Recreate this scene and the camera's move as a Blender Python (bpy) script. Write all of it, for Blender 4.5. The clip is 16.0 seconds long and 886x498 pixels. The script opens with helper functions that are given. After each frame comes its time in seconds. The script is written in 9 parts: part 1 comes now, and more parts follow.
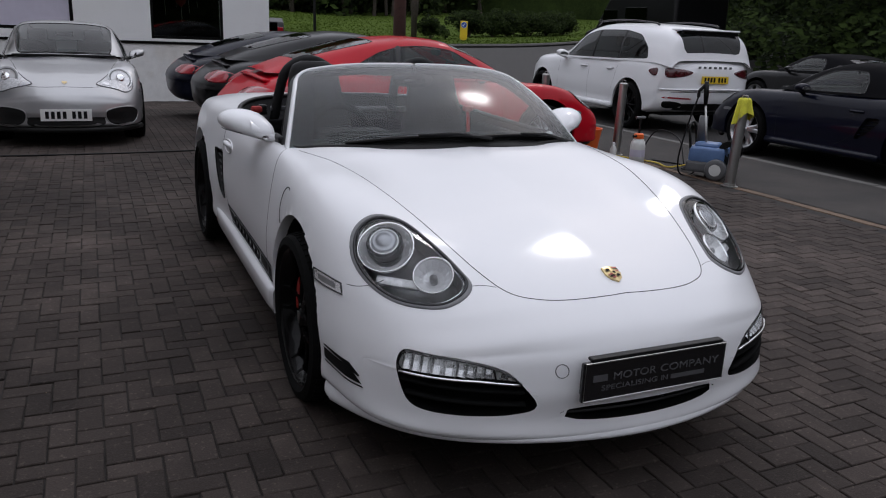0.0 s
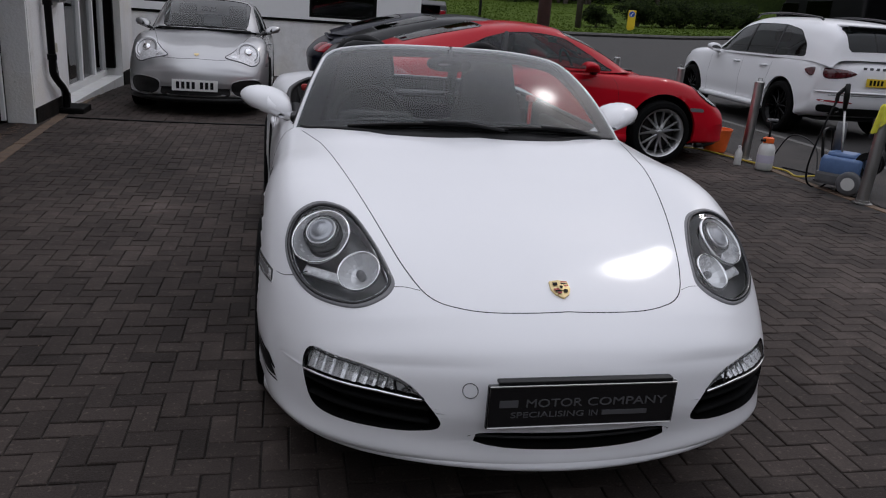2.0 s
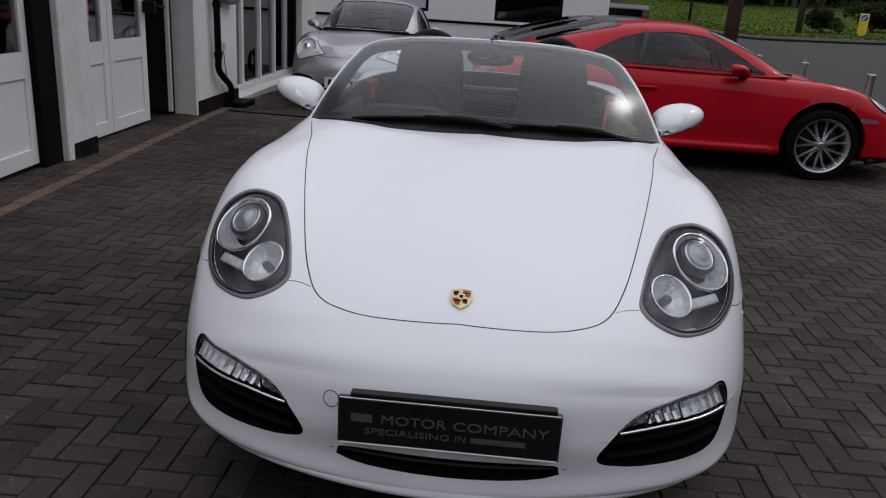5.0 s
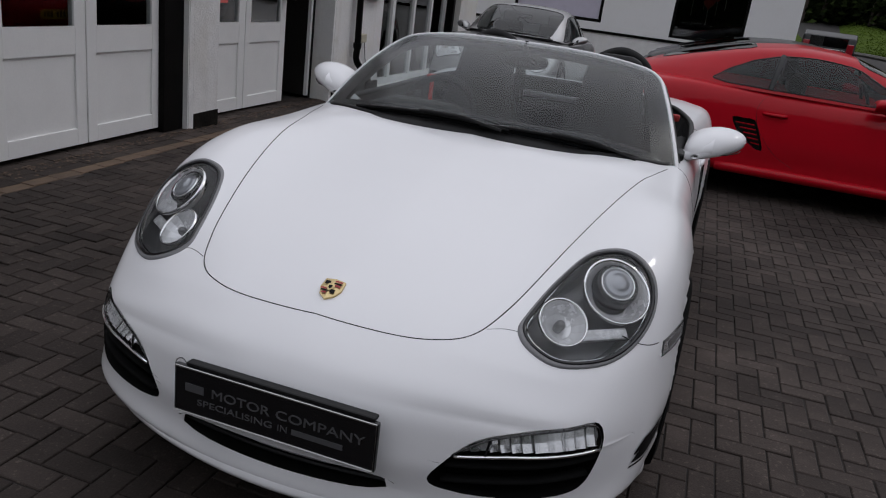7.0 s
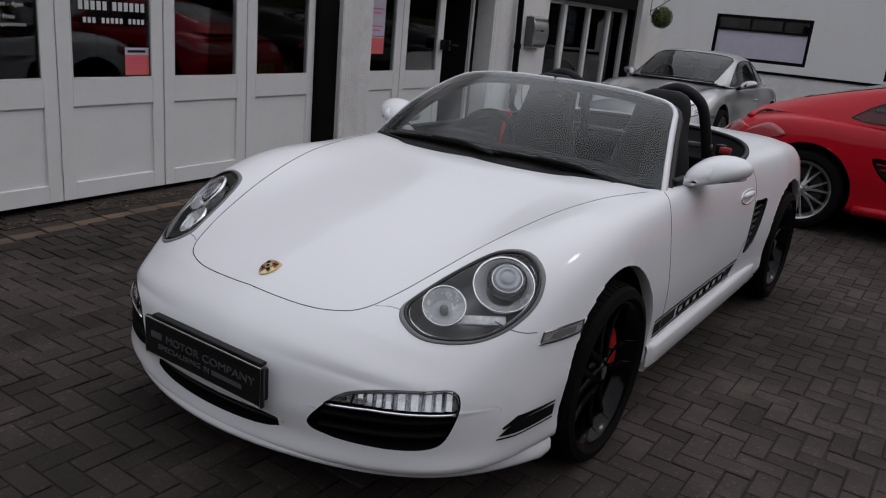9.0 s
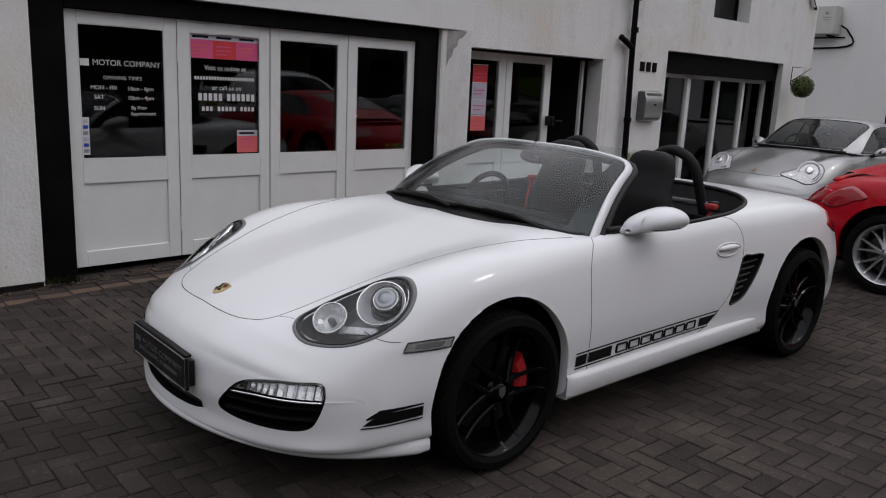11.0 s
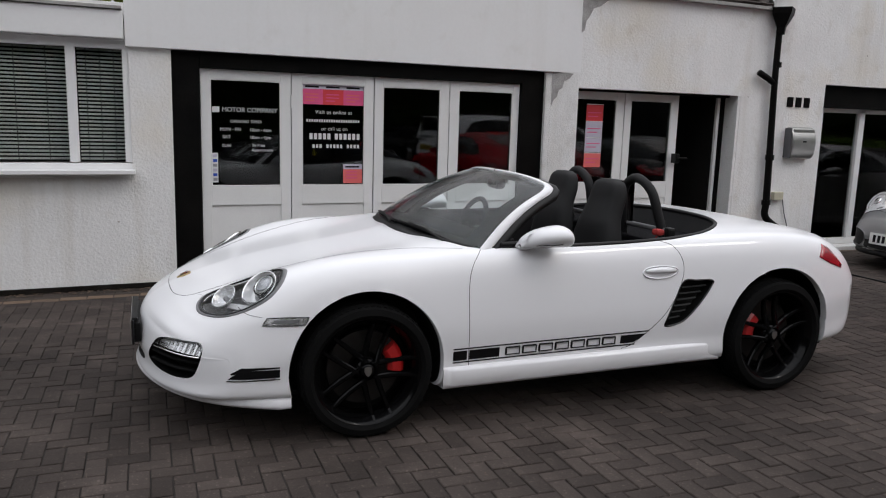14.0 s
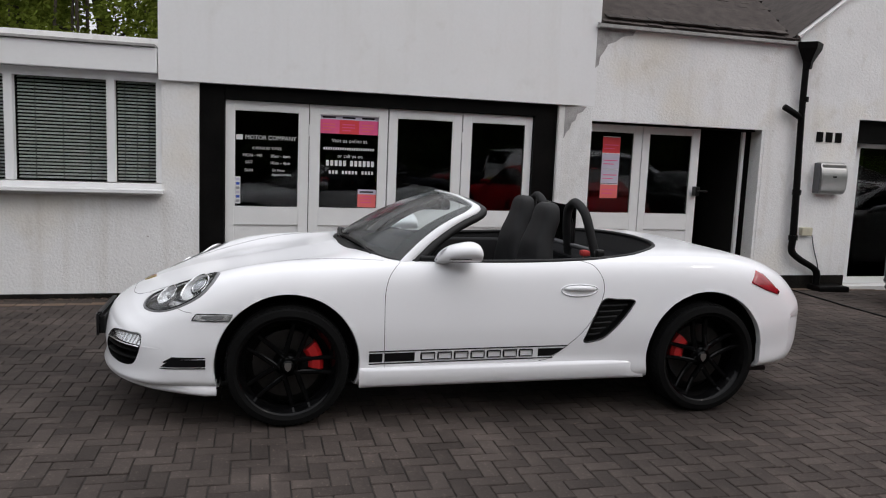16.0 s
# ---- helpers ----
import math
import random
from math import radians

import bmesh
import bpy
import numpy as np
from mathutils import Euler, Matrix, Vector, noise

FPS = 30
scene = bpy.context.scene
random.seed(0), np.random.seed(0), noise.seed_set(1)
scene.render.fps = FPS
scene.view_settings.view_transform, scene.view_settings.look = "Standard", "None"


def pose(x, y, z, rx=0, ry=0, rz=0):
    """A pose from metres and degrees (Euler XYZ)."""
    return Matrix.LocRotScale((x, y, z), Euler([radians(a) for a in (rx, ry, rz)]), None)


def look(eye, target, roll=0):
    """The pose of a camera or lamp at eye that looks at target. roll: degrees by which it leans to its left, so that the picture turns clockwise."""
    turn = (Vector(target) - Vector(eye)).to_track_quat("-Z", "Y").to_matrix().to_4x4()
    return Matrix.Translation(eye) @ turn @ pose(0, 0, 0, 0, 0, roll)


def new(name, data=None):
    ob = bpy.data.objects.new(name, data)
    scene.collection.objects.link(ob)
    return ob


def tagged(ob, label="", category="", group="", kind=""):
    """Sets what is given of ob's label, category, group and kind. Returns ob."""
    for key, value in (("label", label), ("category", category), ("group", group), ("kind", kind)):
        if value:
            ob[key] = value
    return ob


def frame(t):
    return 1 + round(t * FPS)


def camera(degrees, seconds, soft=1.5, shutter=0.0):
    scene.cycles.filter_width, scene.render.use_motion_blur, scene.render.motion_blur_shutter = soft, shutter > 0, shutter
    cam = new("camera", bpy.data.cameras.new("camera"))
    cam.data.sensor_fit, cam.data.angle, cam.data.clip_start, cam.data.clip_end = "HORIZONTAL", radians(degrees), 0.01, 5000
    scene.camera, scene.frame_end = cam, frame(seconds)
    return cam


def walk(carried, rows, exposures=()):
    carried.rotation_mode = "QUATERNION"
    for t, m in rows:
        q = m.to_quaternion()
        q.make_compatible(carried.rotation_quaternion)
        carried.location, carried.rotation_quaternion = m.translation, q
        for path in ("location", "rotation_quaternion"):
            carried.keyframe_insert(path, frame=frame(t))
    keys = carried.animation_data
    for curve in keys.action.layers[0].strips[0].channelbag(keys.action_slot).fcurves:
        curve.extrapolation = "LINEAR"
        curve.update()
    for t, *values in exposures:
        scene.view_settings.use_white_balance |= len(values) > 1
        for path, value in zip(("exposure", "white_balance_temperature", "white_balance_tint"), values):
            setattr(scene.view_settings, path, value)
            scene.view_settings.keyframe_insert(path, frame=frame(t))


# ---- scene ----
cam = camera(59.7, 16.0, soft=1.1)
PATH = [
    (0, (-1.507, -3.91, 1.391), (-0.712, -2.159, 0.842), 2.4),
    (0.5, (-1.327, -3.932, 1.403), (-0.599, -2.153, 0.849), 4.0),
    (1, (-1.188, -3.912, 1.39), (-0.544, -2.11, 0.809), 3.9),
    (1.5, (-0.987, -3.888, 1.397), (-0.505, -2.042, 0.797), 3.9),
    (2, (-0.808, -3.94, 1.407), (-0.402, -2.077, 0.805), 4.2),
    (2.5, (-0.621, -4.063, 1.408), (-0.304, -2.184, 0.798), 5.2),
    (3, (-0.488, -4.051, 1.389), (-0.252, -2.164, 0.771), 3.6),
    (3.5, (-0.382, -3.987, 1.398), (-0.178, -2.093, 0.79), 4.2),
    (4, (-0.265, -3.918, 1.397), (-0.196, -2.018, 0.777), 4.0),
    (4.5, (-0.104, -3.89, 1.393), (-0.161, -1.99, 0.77), 4.2),
    (5, (0.025, -3.827, 1.391), (-0.088, -1.929, 0.769), 3.7),
    (5.2, (0.078, -3.778, 1.395), (-0.068, -1.883, 0.771), 4.9),
    (7.3, (0.856, -3.608, 1.408), (0.226, -1.823, 0.763), 5.1),
    (7.5, (0.942, -3.606, 1.415), (0.251, -1.845, 0.766), 3.1),
    (8, (1.2, -3.645, 1.422), (0.35, -1.958, 0.765), 3.7),
    (8.5, (1.433, -3.631, 1.422), (0.492, -1.986, 0.781), 4.4),
    (9, (1.669, -3.567, 1.458), (0.606, -1.976, 0.875), 5.4),
    (9.2, (1.789, -3.57, 1.475), (0.65, -2.023, 0.919), 5.6),
    (11.3, (2.914, -3.179, 1.495), (1.399, -1.936, 1.094), 2.2),
    (11.5, (2.998, -3.114, 1.487), (1.45, -1.909, 1.094), 2.0),
    (12, (3.251, -2.944, 1.489), (1.606, -1.87, 1.116), 3.1),
    (12.5, (3.547, -2.744, 1.475), (1.848, -1.756, 1.106), 3.1),
    (13, (3.731, -2.517, 1.475), (1.983, -1.618, 1.106), 4.1),
    (13.5, (3.919, -2.324, 1.492), (2.116, -1.527, 1.152), 2.1),
    (14, (4.168, -2.149, 1.505), (2.328, -1.438, 1.171), 1.7),
    (14.5, (4.317, -1.96, 1.498), (2.448, -1.315, 1.196), 1.0),
    (15, (4.484, -1.767, 1.505), (2.591, -1.177, 1.241), -0.3),
    (15.5, (4.689, -1.582, 1.494), (2.778, -1.052, 1.235), 1.0),
    (16, (4.798, -1.374, 1.482), (2.87, -0.904, 1.227), 2.4),
]
EXPOSURES = [(0.0, -0.12, 6160, 14), (1.5, -0.20, 6180, 14), (3.5, -0.26, 6220, 14), (5.2, -0.28, 6240, 14), (7.3, -0.36, 6300, 13), (9.2, -0.36, 6300, 13), (11.5, -0.03, 6430, 13), (12.5, 0.17, 6430, 12), (14.5, 0.39, 6460, 11), (16.0, 0.48, 6490, 11)]
walk(cam, [(t, look(eye, target, roll)) for t, eye, target, roll in PATH], EXPOSURES)


# ---- place ----
from mathutils.bvhtree import BVHTree

# world, sun, exposure
SUN_TO = Vector((0.50, 0.52, 0.69)).normalized()
world = bpy.data.worlds.new("sky")
scene.world = world
world.use_nodes = True
wn, wl = world.node_tree.nodes, world.node_tree.links
wn.clear()
sky = wn.new("ShaderNodeTexSky")
sky.sky_type, sky.sun_disc = "NISHITA", False
sky.sun_elevation = math.asin(SUN_TO.z)
sky.sun_rotation = math.atan2(SUN_TO.x, SUN_TO.y)
sky.dust_density, sky.air_density = 3.0, 1.0
tc = wn.new("ShaderNodeTexCoord")
cl = wn.new("ShaderNodeTexNoise")
cl.inputs["Scale"].default_value, cl.inputs["Detail"].default_value = 2.2, 5.0
cr = wn.new("ShaderNodeMapRange")
cr.inputs["From Min"].default_value, cr.inputs["From Max"].default_value = 0.30, 0.55
cr.inputs["To Min"].default_value, cr.inputs["To Max"].default_value = 0.62, 1.0
cm = wn.new("ShaderNodeMix")
cm.data_type = "RGBA"
cm.inputs["B"].default_value = (7.6, 7.7, 8.0, 1)
bg = wn.new("ShaderNodeBackground")
bg.inputs["Strength"].default_value = 0.140
wo = wn.new("ShaderNodeOutputWorld")
sx = wn.new("ShaderNodeSeparateXYZ")
gr = wn.new("ShaderNodeMapRange")
gr.inputs["From Min"].default_value, gr.inputs["From Max"].default_value = 0.0, 1.0
gr.inputs["To Min"].default_value, gr.inputs["To Max"].default_value = 0.40, 1.32
ml = wn.new("ShaderNodeVectorMath")
ml.operation = "SCALE"
wl.new(tc.outputs["Generated"], sx.inputs["Vector"])
wl.new(sx.outputs["Z"], gr.inputs["Value"])
wl.new(gr.outputs["Result"], ml.inputs["Scale"])
wl.new(tc.outputs["Generated"], cl.inputs["Vector"])
wl.new(cl.outputs["Fac"], cr.inputs["Value"])
wl.new(cr.outputs["Result"], cm.inputs["Factor"])
wl.new(sky.outputs["Color"], cm.inputs["A"])
wl.new(cm.outputs["Result"], ml.inputs[0])
wl.new(ml.outputs["Vector"], bg.inputs["Color"])
wl.new(bg.outputs["Background"], wo.inputs["Surface"])
sun = new("sun", bpy.data.lights.new("sun", "SUN"))
sun.data.energy, sun.data.angle, sun.data.color = 0.20, radians(6), (1.0, 0.96, 0.9)
sun.matrix_world = look(SUN_TO * 60, (0, 0, 0))


# materials
def mat(name, col, rough=0.6, metal=0.0, var=0.15, scale=6.0, fine=60.0, bump=0.0, coat=0.0, col2=None, island=False, rnd=0.0, spec=0.5, rvar=0.08, coatrough=0.03):
    """A surface with colour variation at two scales, uneven gloss and fine relief."""
    m = bpy.data.materials.new(name)
    m.use_nodes = True
    n, l = m.node_tree.nodes, m.node_tree.links
    b = n["Principled BSDF"]
    b.inputs["Metallic"].default_value = metal
    b.inputs["Specular IOR Level"].default_value = spec
    b.inputs["Coat Weight"].default_value, b.inputs["Coat Roughness"].default_value = coat, coatrough
    t = n.new("ShaderNodeTexCoord")
    big, small = n.new("ShaderNodeTexNoise"), n.new("ShaderNodeTexNoise")
    big.inputs["Scale"].default_value, big.inputs["Detail"].default_value = scale, 6.0
    small.inputs["Scale"].default_value, small.inputs["Detail"].default_value = fine, 4.0
    for k in (big, small):
        l.new(t.outputs["Object"], k.inputs["Vector"])
    add = n.new("ShaderNodeMath")
    add.operation = "MULTIPLY_ADD"
    add.inputs[1].default_value, add.inputs[2].default_value = 0.45, 0.0
    l.new(small.outputs["Fac"], add.inputs[0])
    s = n.new("ShaderNodeMath")
    s.operation = "MULTIPLY_ADD"
    s.inputs[1].default_value = 0.75
    l.new(big.outputs["Fac"], s.inputs[0])
    l.new(add.outputs[0], s.inputs[2])
    value = s.outputs[0]
    if island or rnd:
        g = n.new("ShaderNodeNewGeometry" if island else "ShaderNodeObjectInfo")
        a2 = n.new("ShaderNodeMath")
        a2.operation = "MULTIPLY_ADD"
        a2.inputs[1].default_value = rnd
        l.new(g.outputs["Random Per Island" if island else "Random"], a2.inputs[0])
        l.new(value, a2.inputs[2])
        a3 = n.new("ShaderNodeMath")
        a3.operation = "SUBTRACT"
        a3.inputs[1].default_value = rnd / 2
        l.new(a2.outputs[0], a3.inputs[0])
        value = a3.outputs[0]
    ramp = n.new("ShaderNodeValToRGB")
    lo = [c * (1 - var) for c in col]
    hi = list(col2) if col2 else [min(1, c * (1 + var)) for c in col]
    ramp.color_ramp.elements[0].position, ramp.color_ramp.elements[1].position = 0.38, 0.82
    ramp.color_ramp.elements[0].color, ramp.color_ramp.elements[1].color = (*lo, 1), (*hi, 1)
    l.new(value, ramp.inputs["Fac"])
    l.new(ramp.outputs["Color"], b.inputs["Base Color"])
    r = n.new("ShaderNodeMapRange")
    r.inputs["To Min"].default_value, r.inputs["To Max"].default_value = max(0.0, rough - rvar), min(1, rough + rvar)
    l.new(value, r.inputs["Value"])
    l.new(r.outputs["Result"], b.inputs["Roughness"])
    if bump:
        bp = n.new("ShaderNodeBump")
        bp.inputs["Strength"].default_value, bp.inputs["Distance"].default_value = 1.0, bump
        l.new(value, bp.inputs["Height"])
        l.new(bp.outputs["Normal"], b.inputs["Normal"])
    return m


def glass(name, tint=(0.8, 0.84, 0.84), ior=1.5, gloss=1.0, rough=0.0, dust=0.0):
    """Thin pane: see-through with a mirror gloss that grows towards grazing."""
    m = bpy.data.materials.new(name)
    m.use_nodes = True
    n, l = m.node_tree.nodes, m.node_tree.links
    n.clear()
    f, tr, gl, mx, o = (n.new("ShaderNode" + k) for k in ("Fresnel", "BsdfTransparent", "BsdfGlossy", "MixShader", "OutputMaterial"))
    f.inputs["IOR"].default_value = ior
    tr.inputs["Color"].default_value = (*tint, 1)
    gl.inputs["Color"].default_value, gl.inputs["Roughness"].default_value = (gloss, gloss, gloss, 1), rough
    l.new(f.outputs[0], mx.inputs[0])
    l.new(tr.outputs[0], mx.inputs[1])
    l.new(gl.outputs[0], mx.inputs[2])
    if dust:
        # thin uneven film of dust on the pane
        t, nz, r, df, m2 = (n.new("ShaderNode" + k) for k in ("TexCoord", "TexNoise", "MapRange", "BsdfDiffuse", "MixShader"))
        nz.inputs["Scale"].default_value, nz.inputs["Detail"].default_value = 3.0, 8.0
        r.inputs["From Min"].default_value, r.inputs["From Max"].default_value = 0.3, 0.7
        r.inputs["To Min"].default_value, r.inputs["To Max"].default_value = dust * 0.6, dust * 1.4
        df.inputs["Color"].default_value = (0.62, 0.64, 0.66, 1)
        l.new(t.outputs["Object"], nz.inputs["Vector"])
        l.new(nz.outputs["Fac"], r.inputs["Value"])
        l.new(r.outputs["Result"], m2.inputs[0])
        l.new(mx.outputs[0], m2.inputs[1])
        l.new(df.outputs[0], m2.inputs[2])
        l.new(m2.outputs[0], o.inputs[0])
    else:
        l.new(mx.outputs[0], o.inputs[0])
    return m


M_WHITE = mat("white_paint", (0.80, 0.80, 0.815), 0.45, var=0.012, scale=1.5, fine=300, coat=0.8, rvar=0.03, spec=0.2, coatrough=0.11)
M_RED = mat("red_paint", (0.42, 0.004, 0.013), 0.45, var=0.05, scale=2, coat=0.4, rvar=0.03, spec=0.05)
M_NAVY = mat("navy_paint", (0.003, 0.004, 0.012), 0.35, var=0.2, scale=2, coat=0.4, rvar=0.03, spec=0.1)
M_BLACKPAINT = mat("black_paint", (0.004, 0.004, 0.0045), 0.35, var=0.2, scale=2, coat=0.4, rvar=0.03, spec=0.1)
M_SILVER = mat("silver_paint", (0.40, 0.40, 0.405), 0.36, metal=0.75, var=0.05, scale=3, fine=500, coat=1.0, rvar=0.03)
M_BLACK = mat("black_plastic", (0.006, 0.006, 0.006), 0.45, spec=0.25, var=0.3, scale=8, fine=200, bump=0.0005)
M_TRIM = mat("black_gloss", (0.006, 0.006, 0.007), 0.15, var=0.2, scale=5)
M_RUBBER = mat("tyre_rubber", (0.005, 0.005, 0.005), 0.8, spec=0.08, var=0.25, scale=9, fine=120, bump=0.0008)
M_RIMBLACK = mat("black_rim", (0.0025, 0.0025, 0.0027), 0.14, var=0.2, scale=5, spec=0.15, rvar=0.03)
M_DEEP = mat("deep_black_plastic", (0.0035, 0.0035, 0.0035), 0.75, var=0.3, scale=8, fine=200, spec=0.1)
M_RIM = mat("silver_rim", (0.55, 0.55, 0.56), 0.28, metal=0.9, var=0.05, scale=6)
M_STEEL = mat("brushed_steel", (0.42, 0.42, 0.41), 0.34, metal=1.0, var=0.12, scale=5, fine=90, rvar=0.12)
M_DISC = mat("brake_disc", (0.06, 0.058, 0.056), 0.45, metal=1.0, var=0.2, scale=9)
M_BELT = mat("belt_webbing", (0.30, 0.018, 0.016), 0.75, var=0.08, scale=30)
M_CALIPER = mat("red_caliper", (0.36, 0.009, 0.010), 0.32, var=0.1, scale=6, coat=0.5)
M_CHROME = mat("chrome", (0.82, 0.82, 0.82), 0.06, metal=1.0, var=0.03, scale=4, rvar=0.03)
M_REFLECT = mat("lamp_reflector", (0.74, 0.74, 0.75), 0.20, metal=0.75, var=0.10, scale=14)
M_BRIGHT = mat("bright_reflector", (0.74, 0.74, 0.75), 0.24, metal=0.35, var=0.05, scale=20)
M_LAMPBACK = mat("lamp_back", (0.62, 0.62, 0.63), 0.3, metal=0.2, var=0.35, scale=45)
M_HOUSE = mat("lamp_housing", (0.18, 0.18, 0.184), 0.30, metal=0.3, var=0.25, scale=14)
M_SURROUND = mat("lamp_surround_grey", (0.17, 0.17, 0.175), 0.45, var=0.1, scale=14)
M_LENS = glass("lens_glass", (0.95, 0.96, 0.96), 1.33)
M_PROJ = mat("projector_glass", (0.30, 0.31, 0.33), 0.06, metal=0.5, var=0.1, scale=30, coat=1.0)
M_CLEAR = glass("windscreen_glass", (0.74, 0.82, 0.82), 1.44, rough=0.17)
M_SIDEGLASS = glass("car_side_glass", (0.40, 0.46, 0.46), 1.42, rough=0.0)
M_TINT = glass("tinted_glass", (0.10, 0.115, 0.115), 1.42)
M_PANE = glass("window_pane", (0.55, 0.58, 0.58), 1.5)
M_AMBER = mat("taillight_red", (0.30, 0.006, 0.014), 0.12, var=0.15, scale=20, coat=1.0)
M_LEATHER = mat("black_leather", (0.013, 0.013, 0.0135), 0.6, spec=0.2, var=0.25, scale=8, fine=300, bump=0.0006)
M_FABRIC = mat("soft_top_fabric", (0.005, 0.005, 0.006), 0.95, spec=0.1, var=0.25, scale=10, fine=400, bump=0.001)
M_GREYPL = mat("grey_plastic", (0.10, 0.10, 0.105), 0.5, var=0.2, scale=10)
M_GOLD = mat("badge_gold", (0.60, 0.47, 0.24), 0.28, metal=0.9, var=0.1, scale=40)
M_BADGERED = mat("badge_red", (0.35, 0.03, 0.03), 0.3, var=0.1, scale=40)
M_PLATEW = mat("plate_white", (0.72, 0.72, 0.70), 0.35, var=0.05, scale=12)
M_PLATEY = mat("plate_yellow", (0.72, 0.50, 0.03), 0.35, var=0.05, scale=12)
M_PLATEB = mat("plate_black", (0.008, 0.008, 0.009), 0.18, var=0.2, scale=8)
M_INKW = mat("letter_white", (0.72, 0.72, 0.72), 0.5, var=0.05, scale=10)
M_INKG = mat("letter_grey", (0.30, 0.30, 0.31), 0.4, var=0.05, scale=10)
M_INKD = mat("letter_dull_grey", (0.085, 0.085, 0.09), 0.4, var=0.05, scale=10)
M_INKB = mat("letter_black", (0.006, 0.006, 0.0065), 0.5, var=0.2, scale=10, spec=0.12)
M_RENDERW = mat("painted_render", (0.80, 0.795, 0.785), 0.8, var=0.06, scale=2.2, fine=42, bump=0.014)
M_ROUGHW = mat("rough_render", (0.76, 0.755, 0.745), 0.85, var=0.08, scale=7, fine=60, bump=0.012)
M_PANELW = mat("smooth_white_panel", (0.80, 0.80, 0.80), 0.6, var=0.025, scale=0.8, fine=30, bump=0.001)


def weather(m, stain=(0.90, 0.865, 0.80), amount=1.0, chips=True):
    """Adds warm damp stains, faint runs and small chips to a painted wall."""
    n, l = m.node_tree.nodes, m.node_tree.links
    b = n["Principled BSDF"]
    last = b.inputs["Base Color"].links[0].from_socket
    g = n.new("ShaderNodeNewGeometry")
    layers = [((1.1, 1.1, 1.1), 0.50, 0.78, stain, amount), ((3.0, 7.0, 0.5), 0.52, 0.80, (0.90, 0.885, 0.86), 0.8 * amount), ((4.2, 4.2, 4.2), 0.60, 0.80, (0.84, 0.82, 0.78), 0.7 * amount)]
    if chips:
        layers += [((17.0, 17.0, 17.0), 0.735, 0.76, (0.45, 0.42, 0.39), 1.0), ((2.0, 60.0, 1.2), 0.765, 0.79, (0.70, 0.68, 0.65), 0.8)]
    for sc, lo, hi, tint, amt in layers:
        vm, nz, r, mx = n.new("ShaderNodeVectorMath"), n.new("ShaderNodeTexNoise"), n.new("ShaderNodeMapRange"), n.new("ShaderNodeMix")
        vm.operation = "MULTIPLY"
        vm.inputs[1].default_value = sc
        nz.inputs["Scale"].default_value, nz.inputs["Detail"].default_value = 1.0, 6.0
        r.inputs["From Min"].default_value, r.inputs["From Max"].default_value = lo, hi
        r.inputs["To Max"].default_value = amt
        mx.data_type, mx.blend_type = "RGBA", "MULTIPLY"
        mx.inputs["B"].default_value = (*tint, 1)
        l.new(g.outputs["Position"], vm.inputs[0])
        l.new(vm.outputs["Vector"], nz.inputs["Vector"])
        l.new(nz.outputs["Fac"], r.inputs["Value"])
        l.new(r.outputs["Result"], mx.inputs["Factor"])
        l.new(last, mx.inputs["A"])
        last = mx.outputs["Result"]
    l.new(last, b.inputs["Base Color"])
    return m


weather(M_RENDERW, amount=1.35)
weather(M_ROUGHW)
weather(M_PANELW, (0.955, 0.945, 0.92), 0.6, False)
M_GREYREN = mat("bare_grey_render", (0.36, 0.35, 0.34), 0.9, var=0.25, scale=12, fine=110, bump=0.012)
M_WOODW = mat("white_gloss_wood", (0.78, 0.78, 0.77), 0.42, var=0.04, scale=4, fine=70, bump=0.0015)
M_WOODB = mat("black_painted_wood", (0.0035, 0.0035, 0.0035), 0.45, var=0.4, scale=5, fine=60, bump=0.003, col2=(0.007, 0.0065, 0.006), spec=0.07)
M_UPVC = mat("white_upvc", (0.80, 0.80, 0.80), 0.35, var=0.02, scale=5)
M_PLINTH = mat("black_plinth_paint", (0.006, 0.0055, 0.005), 0.8, spec=0.08, var=0.5, scale=6, fine=60, bump=0.006, col2=(0.022, 0.019, 0.016))
M_BLIND = mat("blind_slat", (0.62, 0.64, 0.60), 0.55, var=0.1, scale=10)
# near-black paint that stands in for the dimness indoors
M_ROOM = mat("indoor_shade_paint", (0.016, 0.015, 0.014), 0.9, spec=0.1, var=0.3, scale=1.5)
M_SLATE = mat("roof_tile", (0.055, 0.046, 0.042), 0.9, spec=0.15, var=0.35, scale=8, fine=60, bump=0.006, island=True, rnd=0.5)
